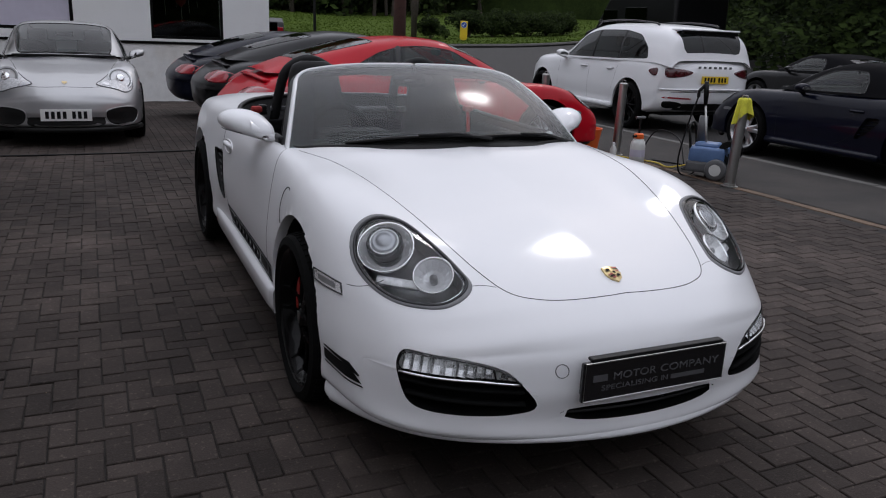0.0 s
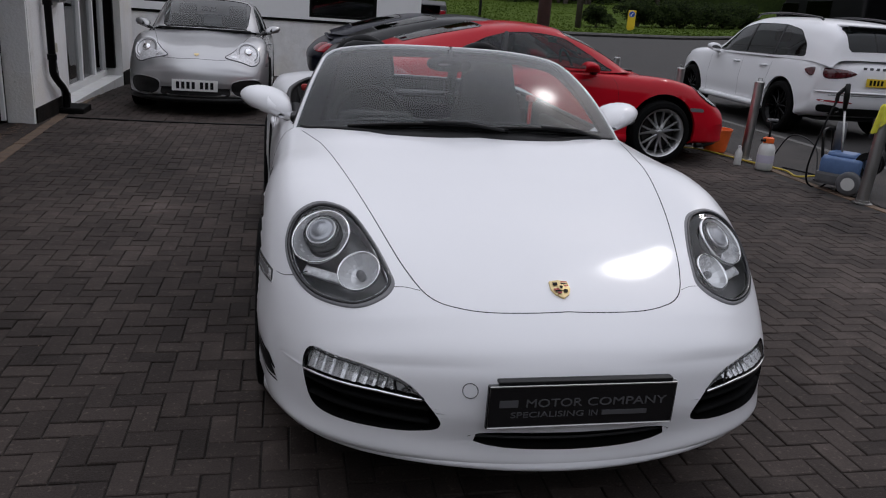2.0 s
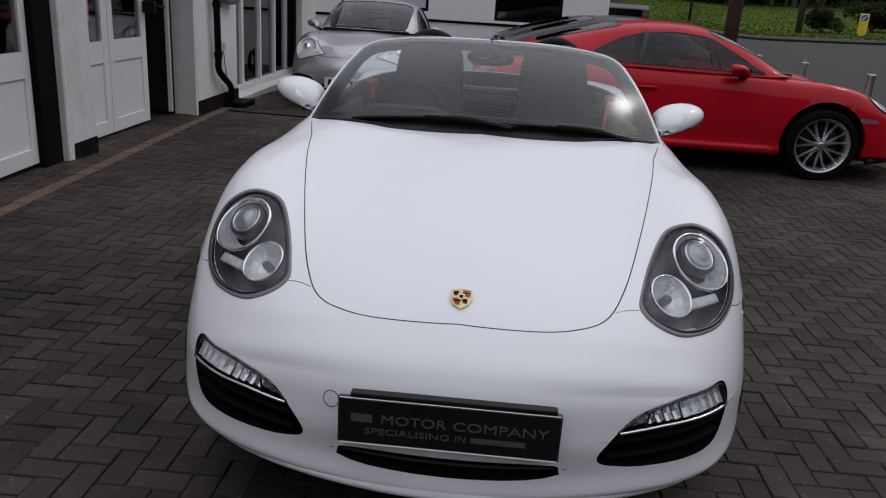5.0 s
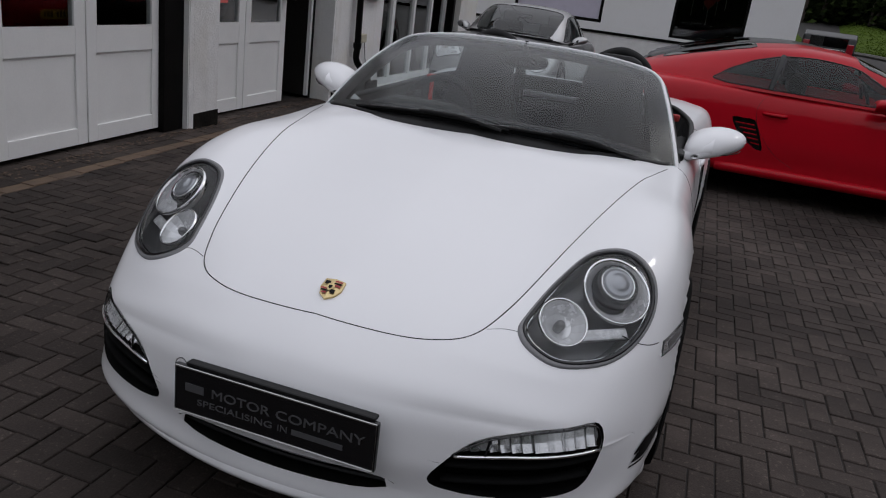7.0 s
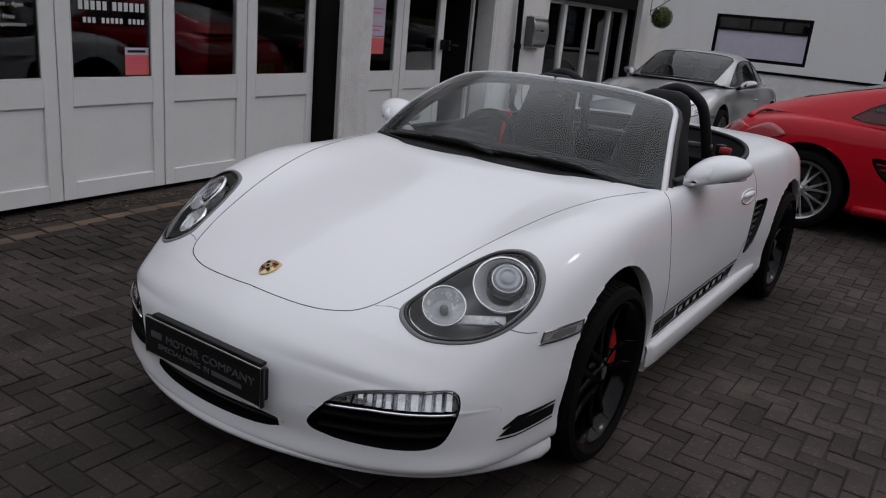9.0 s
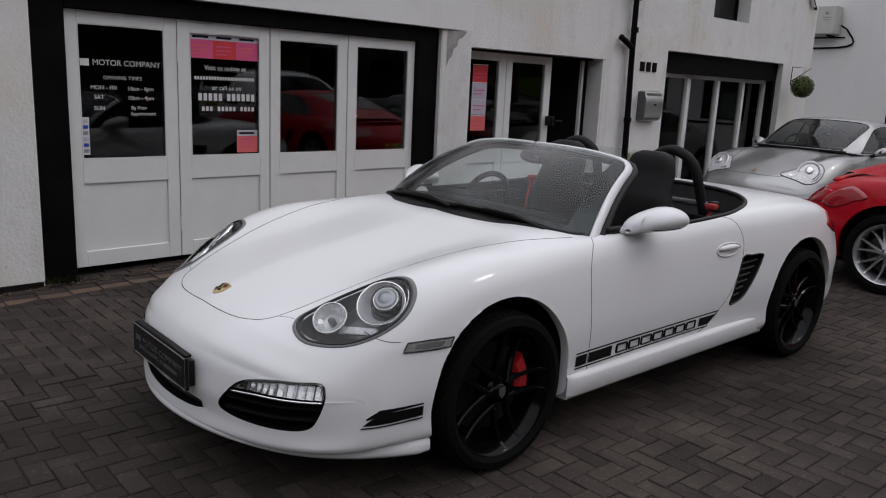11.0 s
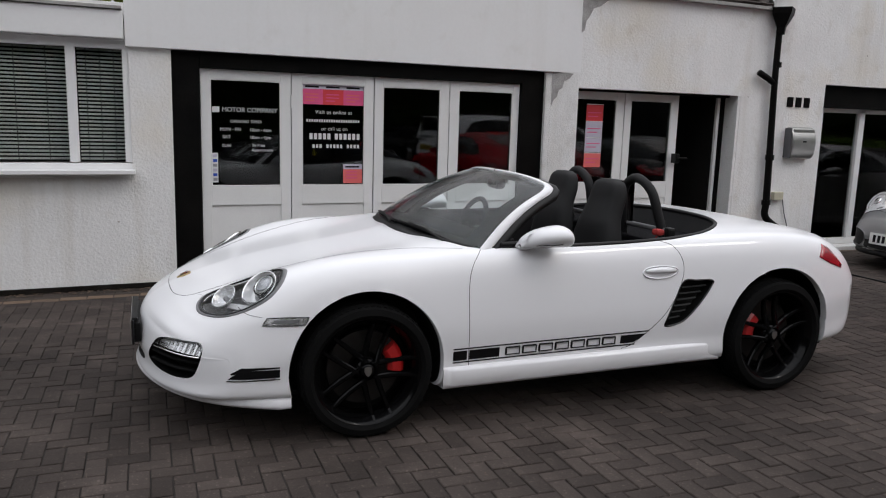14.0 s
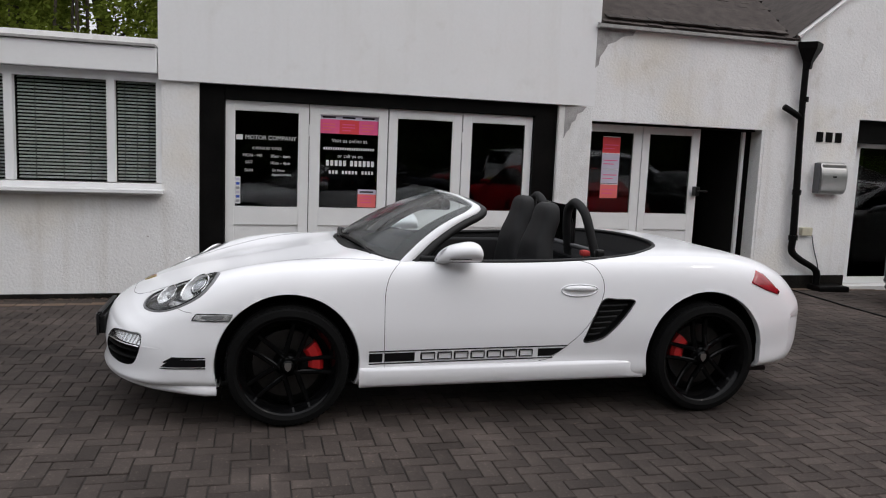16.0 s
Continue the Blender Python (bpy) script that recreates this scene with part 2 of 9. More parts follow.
def paving(name, island):
    """Worn concrete block: grit, block-to-block change, and broad pale and dark stains over the yard."""
    m = mat(name, (0.039, 0.0307, 0.0268), 0.84, var=0.36, scale=1.4, fine=150, bump=0.005, island=island, rnd=0.25, col2=(0.071, 0.0567, 0.0497), spec=0.2)
    n, l = m.node_tree.nodes, m.node_tree.links
    b = n["Principled BSDF"]
    ramp = b.inputs["Base Color"].links[0].from_node
    g = n.new("ShaderNodeNewGeometry")
    last = ramp.outputs["Color"]
    for scale, lo, hi, a, c in ((0.55, 0.36, 0.68, 0.72, 1.34), (2.6, 0.56, 0.74, 1.0, 1.55), (9.0, 0.55, 0.75, 0.94, 1.2), (55.0, 0.60, 0.68, 0.98, 1.7)):
        nz, r, v = n.new("ShaderNodeTexNoise"), n.new("ShaderNodeMapRange"), n.new("ShaderNodeVectorMath")
        nz.inputs["Scale"].default_value, nz.inputs["Detail"].default_value = scale, 5.0
        r.inputs["From Min"].default_value, r.inputs["From Max"].default_value = lo, hi
        r.inputs["To Min"].default_value, r.inputs["To Max"].default_value = a, c
        v.operation = "SCALE"
        l.new(g.outputs["Position"], nz.inputs["Vector"])
        l.new(nz.outputs["Fac"], r.inputs["Value"])
        l.new(last, v.inputs[0])
        l.new(r.outputs["Result"], v.inputs["Scale"])
        last = v.outputs["Vector"]
    l.new(last, b.inputs["Base Color"])
    return m


M_PAVER = paving("block_paving", True)
M_PAVERP = paving("block_paver_piece", False)
M_BUFF = mat("buff_edging_brick", (0.120, 0.080, 0.052), 0.8, var=0.3, scale=9, fine=120, bump=0.004, island=True, rnd=0.3)
M_JOINT = mat("joint_sand", (0.021, 0.0175, 0.0152), 0.95, var=0.4, scale=12, fine=200, bump=0.004)
M_ASPHALT = mat("asphalt", (0.030, 0.0275, 0.0262), 0.85, var=0.22, scale=1.2, fine=260, bump=0.005)
M_PATH = mat("worn_tarmac", (0.021, 0.0185, 0.017), 0.9, var=0.35, scale=2.2, fine=200, bump=0.006, col2=(0.050, 0.043, 0.038))
M_KERB = mat("kerb_stone", (0.11, 0.105, 0.097), 0.85, var=0.25, scale=7, fine=120, bump=0.004)
M_GRASS = mat("grass_soil", (0.050, 0.080, 0.012), 0.95, spec=0.05, var=0.22, scale=0.5, fine=40, bump=0.02, col2=(0.085, 0.125, 0.022))
M_BLADE = mat("grass_blade", (0.045, 0.078, 0.010), 0.95, var=0.3, scale=1.2, fine=20, col2=(0.080, 0.120, 0.018), spec=0.0)
M_LEAF = mat("spring_leaf", (0.075, 0.100, 0.022), 0.7, var=0.45, scale=0.9, fine=8, col2=(0.13, 0.16, 0.045), island=True, rnd=0.5)


def soft_leaf(name, lo, hi):
    """Thin young leaf that lets light through."""
    m = bpy.data.materials.new(name)
    m.use_nodes = True
    n, l = m.node_tree.nodes, m.node_tree.links
    n.clear()
    g, rp, d, t, a, o = (n.new("ShaderNode" + k) for k in ("NewGeometry", "ValToRGB", "BsdfDiffuse", "BsdfTranslucent", "AddShader", "OutputMaterial"))
    rp.color_ramp.elements[0].color, rp.color_ramp.elements[1].color = (*lo, 1), (*hi, 1)
    l.new(g.outputs["Random Per Island"], rp.inputs["Fac"])
    l.new(rp.outputs["Color"], d.inputs["Color"])
    l.new(rp.outputs["Color"], t.inputs["Color"])
    l.new(d.outputs[0], a.inputs[0])
    l.new(t.outputs[0], a.inputs[1])
    l.new(a.outputs[0], o.inputs[0])
    return m


M_YLEAF = soft_leaf("young_leaf", (0.055, 0.075, 0.012), (0.16, 0.19, 0.035))
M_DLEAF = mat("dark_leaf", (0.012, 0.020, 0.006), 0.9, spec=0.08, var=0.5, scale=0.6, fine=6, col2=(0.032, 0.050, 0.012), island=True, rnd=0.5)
M_BARK = mat("bark", (0.06, 0.048, 0.038), 0.9, var=0.4, scale=9, fine=60, bump=0.012)
M_POLEW = mat("brown_pole", (0.075, 0.035, 0.027), 0.8, var=0.3, scale=8, fine=60, bump=0.005)
M_PINK = mat("poster_pink", (0.75, 0.10, 0.26), 0.45, var=0.05, scale=8)
M_RPOST = mat("poster_red", (0.70, 0.05, 0.06), 0.45, var=0.05, scale=8)
M_CPOST = mat("poster_coral", (0.78, 0.16, 0.15), 0.45, var=0.05, scale=8)
M_LILAC = mat("poster_pale", (0.55, 0.52, 0.62), 0.45, var=0.05, scale=8)
M_ORANGE = mat("orange_plastic", (0.75, 0.13, 0.02), 0.4, var=0.1, scale=10)
M_BLUEPL = mat("blue_plastic", (0.10, 0.17, 0.33), 0.42, var=0.15, scale=10)
M_MILK = mat("milky_plastic", (0.62, 0.62, 0.60), 0.4, var=0.06, scale=12)
M_YELLOW = mat("yellow_cloth", (0.62, 0.60, 0.05), 0.9, var=0.25, scale=14, fine=200, bump=0.006)
M_HOSE = mat("yellow_hose", (0.50, 0.38, 0.04), 0.5, var=0.15, scale=14)
M_SIGNY = mat("sign_yellow", (0.80, 0.55, 0.02), 0.4, var=0.04, scale=10)
M_SIGNB = mat("sign_blue", (0.02, 0.08, 0.45), 0.4, var=0.04, scale=10)
M_BEIGE = mat("beige_plastic", (0.50, 0.47, 0.36), 0.5, var=0.1, scale=16)
M_ACW = mat("off_white_casing", (0.58, 0.57, 0.54), 0.5, var=0.08, scale=8)


# building blocks
def part(name, bm, material, parent=None, label="", smooth=False):
    """Links a bmesh, or (verts, faces), as one mesh object."""
    me = bpy.data.meshes.new(name)
    if isinstance(bm, bmesh.types.BMesh):
        bm.to_mesh(me)
        bm.free()
    else:
        me.from_pydata([tuple(map(float, v)) for v in bm[0]], [], [tuple(map(int, f)) for f in bm[1]])
    if smooth:
        me.polygons.foreach_set("use_smooth", [True] * len(me.polygons))
    me.materials.append(material)
    ob = new(name, me)
    if parent:
        ob.parent = parent
    if label:
        tagged(ob, label)
    return ob


def thing(name, label, category, m=None, group="", kind=""):
    ob = new(name)
    ob.empty_display_size = 0.1
    if m:
        ob.matrix_world = m
    return tagged(ob, label, category, group, kind)


def box(bm, size, at=(0, 0, 0), bevel=0.0, turn=None, seg=2):
    """A box with rounded edges."""
    r = bmesh.ops.create_cube(bm, size=1.0)
    vs = r["verts"]
    bmesh.ops.scale(bm, vec=size, verts=vs)
    if bevel:
        es = list({e for v in vs for e in v.link_edges})
        r = bmesh.ops.bevel(bm, geom=es, offset=min(bevel, min(size) * 0.45), segments=seg, affect="EDGES", profile=0.6)
        vs = list({v for f in r["faces"] for v in f.verts} | {v for v in vs if v.is_valid})
    if turn:
        bmesh.ops.rotate(bm, cent=(0, 0, 0), matrix=turn.to_3x3(), verts=vs)
    bmesh.ops.translate(bm, vec=at, verts=vs)
    return vs


def boxes(*specs, bevel=0.004):
    bm = bmesh.new()
    for size, at in specs:
        box(bm, size, at, bevel)
    return bm


def span(x0, x1, y0, y1, z0, z1, bevel=0.004, bm=None):
    bm = bm or bmesh.new()
    box(bm, (x1 - x0, y1 - y0, z1 - z0), ((x0 + x1) / 2, (y0 + y1) / 2, (z0 + z1) / 2), bevel)
    return bm


def fit_text(name, body, wid, hei, m, material, parent):
    """Letters stretched to a given width and height."""
    ob = text(name, body, 1.0, Matrix.Identity(4), material, parent)
    c = np.array([v.co[:2] for v in ob.data.vertices])
    lo, hi = c.min(0), c.max(0)
    sx, sy = wid / (hi[0] - lo[0]), hei / (hi[1] - lo[1])
    ob.data.transform(m @ Matrix.Diagonal((sx, sy, 1, 1)) @ Matrix.Translation((-(lo[0] + hi[0]) / 2, -(lo[1] + hi[1]) / 2, 0)))
    return ob


def tube(pts, r, n=6, closed=False, flat=1.0, caps=True):
    """A round bar along points; r may be a list."""
    P = [Vector(p) for p in pts]
    N = len(P)
    rs = r if isinstance(r, (list, tuple)) else [r] * N
    V, F = [], []
    up = None
    for i, p in enumerate(P):
        a, b = (P[i - 1], P[(i + 1) % N]) if closed else (P[max(i - 1, 0)], P[min(i + 1, N - 1)])
        t = (b - a).normalized() if (b - a).length > 1e-9 else Vector((0, 0, 1))
        if up is None:
            up = Vector((0, 0, 1)) if abs(t.z) < 0.9 else Vector((1, 0, 0))
        s = t.cross(up).normalized()
        up = s.cross(t).normalized()
        for k in range(n):
            c = 2 * math.pi * k / n
            V.append(p + (s * math.cos(c) + up * math.sin(c) * flat) * rs[i])
    for i in range(N if closed else N - 1):
        for k in range(n):
            j = (i + 1) % N
            F.append((i * n + k, i * n + (k + 1) % n, j * n + (k + 1) % n, j * n + k))
    if not closed and caps:
        F.append(tuple(range(n - 1, -1, -1)))
        F.append(tuple((N - 1) * n + k for k in range(n)))
    return V, F


def lathe(profile, n=48, axis="x", at=(0, 0, 0)):
    """Turns (radius, along) round an axis."""
    V, F = [], []
    for r, h in profile:
        for k in range(n):
            c = 2 * math.pi * k / n
            a, b = r * math.cos(c), r * math.sin(c)
            p = {"x": (h, a, b), "y": (a, h, b), "z": (a, b, h)}[axis]
            V.append((p[0] + at[0], p[1] + at[1], p[2] + at[2]))
    for i in range(len(profile) - 1):
        for k in range(n):
            F.append((i * n + k, i * n + (k + 1) % n, (i + 1) * n + (k + 1) % n, (i + 1) * n + k))
    return V, F


def join(*datas):
    V, F = [], []
    for v, f in datas:
        o = len(V)
        V += [tuple(p) for p in v]
        F += [tuple(i + o for i in q) for q in f]
    return V, F


def pchip(xs, ys, q):
    """Smooth curve through points without overshoot."""
    xs, ys, q = np.asarray(xs, float), np.asarray(ys, float), np.asarray(q, float)
    h, d = np.diff(xs), np.diff(ys) / np.diff(xs)
    m = np.zeros(len(xs))
    for i in range(1, len(xs) - 1):
        if d[i - 1] * d[i] > 0:
            w1, w2 = 2 * h[i] + h[i - 1], h[i] + 2 * h[i - 1]
            m[i] = (w1 + w2) / (w1 / d[i - 1] + w2 / d[i])
    m[0], m[-1] = d[0], d[-1]
    i = np.clip(np.searchsorted(xs, q) - 1, 0, len(xs) - 2)
    t = np.clip((q - xs[i]) / h[i], 0, 1)
    return (1 + 2 * t) * (1 - t) ** 2 * ys[i] + t * (1 - t) ** 2 * h[i] * m[i] + t * t * (3 - 2 * t) * ys[i + 1] + t * t * (t - 1) * h[i] * m[i + 1]


def spline(pts, per=8):
    """Catmull-Rom through points of any dimension."""
    P = np.asarray(pts, float)
    P = np.vstack([2 * P[0] - P[1], P, 2 * P[-1] - P[-2]])
    out = []
    for i in range(1, len(P) - 2):
        for k in range(per):
            t = k / per
            out.append(0.5 * (2 * P[i] + (P[i + 1] - P[i - 1]) * t + (2 * P[i - 1] - 5 * P[i] + 4 * P[i + 1] - P[i + 2]) * t * t + (3 * P[i] - P[i - 1] - 3 * P[i + 1] + P[i + 2]) * t ** 3))
    out.append(P[-2])
    return np.array(out)


def loop_spline(pts, per=6):
    P = np.asarray(pts, float)
    n = len(P)
    out = []
    for i in range(n):
        a, b, c, d = P[i - 1], P[i], P[(i + 1) % n], P[(i + 2) % n]
        for k in range(per):
            t = k / per
            out.append(0.5 * (2 * b + (c - a) * t + (2 * a - 5 * b + 4 * c - d) * t * t + (3 * b - a - 3 * c + d) * t ** 3))
    return np.array(out)


def inside(poly, P):
    """Which points lie in a closed outline."""
    x, y = P[:, 0], P[:, 1]
    hit = np.zeros(len(P), bool)
    n = len(poly)
    for i in range(n):
        (x0, y0), (x1, y1) = poly[i], poly[(i + 1) % n]
        if y0 == y1:
            continue
        hit ^= ((y0 > y) != (y1 > y)) & (x < (x1 - x0) * (y - y0) / (y1 - y0) + x0)
    return hit


def text(name, body, size, m, material, parent, spread=1.0, align="CENTER"):
    """Letters as a flat mesh, read from the +z side of the pose m."""
    cu = bpy.data.curves.new(name, "FONT")
    cu.body, cu.size, cu.align_x, cu.align_y, cu.extrude = body, size, align, "CENTER", 0.0008
    cu.space_character = spread
    tmp = bpy.data.objects.new(name, cu)
    scene.collection.objects.link(tmp)
    me = bpy.data.meshes.new_from_object(tmp.evaluated_get(bpy.context.evaluated_depsgraph_get()))
    bpy.data.objects.remove(tmp)
    me.transform(m)
    me.materials.clear()
    me.materials.append(material)
    ob = new(name, me)
    ob.parent = parent
    return ob


# cars
SPORT = dict(
    yc=[-2.215, -2.205, -2.17, -2.085, -1.98, -1.80, -1.60, -1.40, -1.20, -1.00, -0.85, -0.60, -0.30, 0, 0.30, 0.60, 0.90, 1.15, 1.40, 1.65, 1.88, 2.03, 2.10, 2.12],
    ys=[-1.825, -1.815, -1.798, -1.762, -1.70, -1.60, -1.47, -1.33, -1.18, -1.0, -0.85, -0.60, -0.30, 0, 0.30, 0.60, 0.88, 1.10, 1.32, 1.52, 1.68, 1.78, 1.82, 1.83],
    xs=[0.79, 0.795, 0.80, 0.815, 0.832, 0.850, 0.865, 0.873, 0.874, 0.862, 0.852, 0.848, 0.846, 0.846, 0.848, 0.856, 0.880, 0.898, 0.900, 0.880, 0.845, 0.815, 0.80, 0.79],
    zs=[0.42, 0.42, 0.425, 0.43, 0.44, 0.47, 0.50, 0.52, 0.53, 0.54, 0.55, 0.56, 0.56, 0.56, 0.56, 0.56, 0.56, 0.56, 0.56, 0.56, 0.56, 0.56, 0.56, 0.56],
    zc=[0.42, 0.475, 0.54, 0.605, 0.655, 0.715, 0.765, 0.802, 0.836, 0.872, 0.908, 0.93, 0.93, 0.93, 0.93, 0.93, 0.94, 0.945, 0.935, 0.89, 0.81, 0.70, 0.62, 0.56],
    zh=[0.42, 0.465, 0.522, 0.580, 0.634, 0.70, 0.752, 0.790, 0.824, 0.860, 0.893, 0.92, 0.92, 0.92, 0.92, 0.92, 0.935, 0.94, 0.93, 0.89, 0.81, 0.70, 0.62, 0.56],
    zf=[0.42, 0.45, 0.487, 0.532, 0.60, 0.708, 0.792, 0.836, 0.857, 0.864, 0.873, 0.884, 0.895, 0.90, 0.905, 0.91, 0.92, 0.925, 0.915, 0.88, 0.80, 0.69, 0.61, 0.56],
    zsh=[0.42, 0.435, 0.465, 0.505, 0.560, 0.645, 0.722, 0.767, 0.788, 0.796, 0.806, 0.822, 0.835, 0.84, 0.845, 0.85, 0.855, 0.86, 0.85, 0.81, 0.74, 0.65, 0.59, 0.56],
    ycb=[-2.215, -2.222, -2.215, -2.225, -2.20, -2.10, -1.80, -1.45, -1.20, -1.00, -0.85, -0.60, -0.30, 0, 0.30, 0.60, 0.90, 1.15, 1.40, 1.65, 1.88, 2.03, 2.10, 2.12],
    zlow=[0.42, 0.37, 0.30, 0.245, 0.220, 0.215, 0.21, 0.20, 0.20, 0.20, 0.20, 0.20, 0.20, 0.20, 0.20, 0.20, 0.21, 0.22, 0.23, 0.24, 0.25, 0.28, 0.38, 0.56],
    ratio=(0.45, 0.775, 0.935), wheelbase=2.415, arch=(0.375, 0.380), hub=(0.322, 0.330), archz=(0.335, 0.345),
)
SUV = dict(
    yc=[-2.40, -2.39, -2.34, -2.24, -2.05, -1.75, -1.40, -1.10, -0.90, -0.5, 0, 0.5, 1.0, 1.45, 1.9, 2.2, 2.32, 2.38, 2.40],
    ys=[-1.98, -1.97, -1.95, -1.91, -1.83, -1.65, -1.38, -1.10, -0.90, -0.5, 0, 0.5, 1.0, 1.42, 1.8, 2.02, 2.10, 2.14, 2.15],
    xs=[0.80, 0.82, 0.84, 0.87, 0.90, 0.94, 0.965, 0.95, 0.93, 0.92, 0.92, 0.925, 0.94, 0.965, 0.955, 0.92, 0.90, 0.88, 0.86],
    zs=[0.62, 0.62, 0.62, 0.63, 0.65, 0.68, 0.70, 0.70, 0.70, 0.70, 0.70, 0.70, 0.70, 0.70, 0.70, 0.70, 0.70, 0.70, 0.70],
    zc=[0.62, 0.75, 0.87, 0.96, 1.02, 1.07, 1.11, 1.14, 1.16, 1.16, 1.16, 1.16, 1.16, 1.16, 1.16, 1.14, 1.08, 0.95, 0.70],
    zh=[0.62, 0.74, 0.86, 0.95, 1.01, 1.06, 1.10, 1.13, 1.15, 1.15, 1.15, 1.15, 1.15, 1.15, 1.15, 1.13, 1.07, 0.94, 0.70],
    zf=[0.62, 0.69, 0.78, 0.88, 0.97, 1.04, 1.07, 1.09, 1.10, 1.11, 1.12, 1.13, 1.14, 1.15, 1.14, 1.12, 1.05, 0.92, 0.70],
    zsh=[0.62, 0.65, 0.70, 0.78, 0.87, 0.95, 0.99, 1.01, 1.02, 1.03, 1.04, 1.05, 1.06, 1.07, 1.06, 1.03, 0.97, 0.86, 0.70],
    ycb=[-2.40, -2.40, -2.38, -2.35, -2.25, -1.9, -1.45, -1.10, -0.90, -0.5, 0, 0.5, 1.0, 1.45, 1.9, 2.22, 2.33, 2.38, 2.40],
    zlow=[0.62, 0.52, 0.40, 0.32, 0.28, 0.27, 0.27, 0.27, 0.27, 0.27, 0.27, 0.27, 0.28, 0.28, 0.30, 0.36, 0.44, 0.54, 0.70],
    ratio=(0.5, 0.80, 0.94), wheelbase=2.895, arch=(0.43, 0.43), hub=(0.375, 0.375), archz=(0.385, 0.385),
)


def vary(T, **change):
    t = dict(T)
    t.update(change)
    return t


def scaled(T, y=1.0, x=1.0, z=1.0, nose=0.0):
    """Tables stretched; nose draws the front on by that many metres."""
    t = dict(T)
    for k in ("yc", "ys", "ycb"):
        t[k] = [v * y - (nose * max(0, min(1, (-v - 1.2) / 0.9)) if v < 0 else 0) for v in T[k]]
    t["xs"] = [v * x for v in T["xs"]]
    for k in ("zs", "zc", "zh", "zf", "zsh"):
        t[k] = [v * z for v in T[k]]
    return t


class Shell:
    """A closed car body as a grid of bowed cross-sections, to be cut and drawn on."""

    def __init__(self, T, nu=8, nv=10):
        n = len(T["yc"])
        k = np.linspace(0, n - 1, (n - 1) * nu + 1)
        C = {a: pchip(range(n), T[a], k) for a in ("yc", "ys", "xs", "zs", "zc", "zh", "zf", "zsh", "ycb", "zlow")}
        ra, rb, rc = T["ratio"]
        V = []
        for i in range(len(k)):
            xs, zs, zl = C["xs"][i], C["zs"][i], C["zlow"][i]
            ctl = [(0, C["zc"][i]), (ra * xs, C["zh"][i]), (rb * xs, C["zf"][i]), (rc * xs, C["zsh"][i]), (xs, zs),
                   (xs * 0.995, zs * 0.45 + zl * 0.55), (xs * 0.965, zl + 0.02 * min(1, (zs - zl) * 20)), (xs * 0.72, zl), (0, zl)]
            S = spline(ctl, nv)
            S[:, 0] = np.clip(S[:, 0], 0, xs * 1.01)
            t = S[:, 0] / xs
            half = 4 * nv
            w = np.clip((np.arange(len(S)) - half) / nv, 0, 1)
            yc = C["yc"][i] * (1 - w) + C["ycb"][i] * w
            tt = np.clip(t, 0, 1)
            # the bumper is rounder in plan than the bonnet above it
            soft = (np.clip(1 - (k[i] - 1.6) / 1.8, 0, 1) * (1 - w) + np.clip(1 - (k[i] - 10) / 3, 0, 1) * w) * T.get("round", 1.0)
            # below the nose line the corner drops straight before it runs back to the wheel
            ys = C["ys"][i] * (1 - w) + (C["ys"][0] + (C["ys"][i] - C["ys"][0]) * min(1, k[i] / 4.5) ** 2) * w if k[i] < 4.5 else C["ys"][i]
            y = yc + (ys - yc) * ((0.5 * tt ** 2.8 + 0.5 * tt ** 6.5) * (1 - soft) + (0.63 * tt ** 2 + 0.37 * tt ** 10) * soft)
            V.append(np.stack([S[:, 0], y, S[:, 1]], 1))
        V = np.array(V)
        half = 4 * nv
        for row in (0, -1):
            V[row, half + 1:] = V[row, half - 1::-1]
        # just below the nose line the lower sheet keeps the columns of that line
        for i in range(1, nu * 3):
            low = V[i, half:]
            want = V[0, half:, 0] / V[0, half, 0] * low[0, 0]
            idx = np.interp(-want, -np.maximum.accumulate(low[::-1, 0])[::-1], np.arange(len(low)))
            g = i / (nu * 3)
            idx = idx + (np.arange(len(low)) - idx) * g * g * (3 - 2 * g)
            V[i, half:] = np.stack([np.interp(idx, np.arange(len(low)), low[:, c]) for c in range(3)], 1)
        # rounds the nose line itself
        for _ in range(10):
            up, dn = V[:nu * 2, :half + 1], V[:nu * 2, half:][:, ::-1]
            strip = np.concatenate([dn[:0:-1], up], 0)
            n0 = nu * 2 - 1
            m = np.clip(1 - np.abs(np.arange(len(strip)) - n0) / (nu * 1.2), 0, 1)[1:-1, None, None] * np.clip((half - np.arange(half + 1)) / 6, 0, 1)[None, :, None]
            strip[1:-1] += 0.5 * m * ((strip[:-2] + strip[2:]) / 2 - strip[1:-1])
            V[:nu * 2, :half + 1] = strip[n0:]
            V[:nu * 2, half:] = strip[n0::-1][:, ::-1]
        # eases the corner between bumper and front wheel
        for _ in range(44):
            avg = (V[:-2, 1:-1] + V[2:, 1:-1] + V[1:-1, :-2] + V[1:-1, 2:]) / 4
            q = V[1:-1, 1:-1]
            m = np.clip((q[..., 0] - 0.58) / 0.12, 0, 1) * np.clip((q[..., 1] + 2.10) / 0.14, 0, 1) * np.clip((-1.60 - q[..., 1]) / 0.08, 0, 1) * np.clip((q[..., 2] - 0.25) / 0.04, 0, 1) * np.clip((0.58 - q[..., 2]) / 0.08, 0, 1)
            V[1:-1, 1:-1] = q + 0.6 * m[..., None] * (avg - q)
        a, b, _ = V.shape
        L = V[:, ::-1].copy()
        L[:, :, 0] *= -1
        G = np.concatenate([L[:, :-1], V], 1)
        m = G.shape[1]
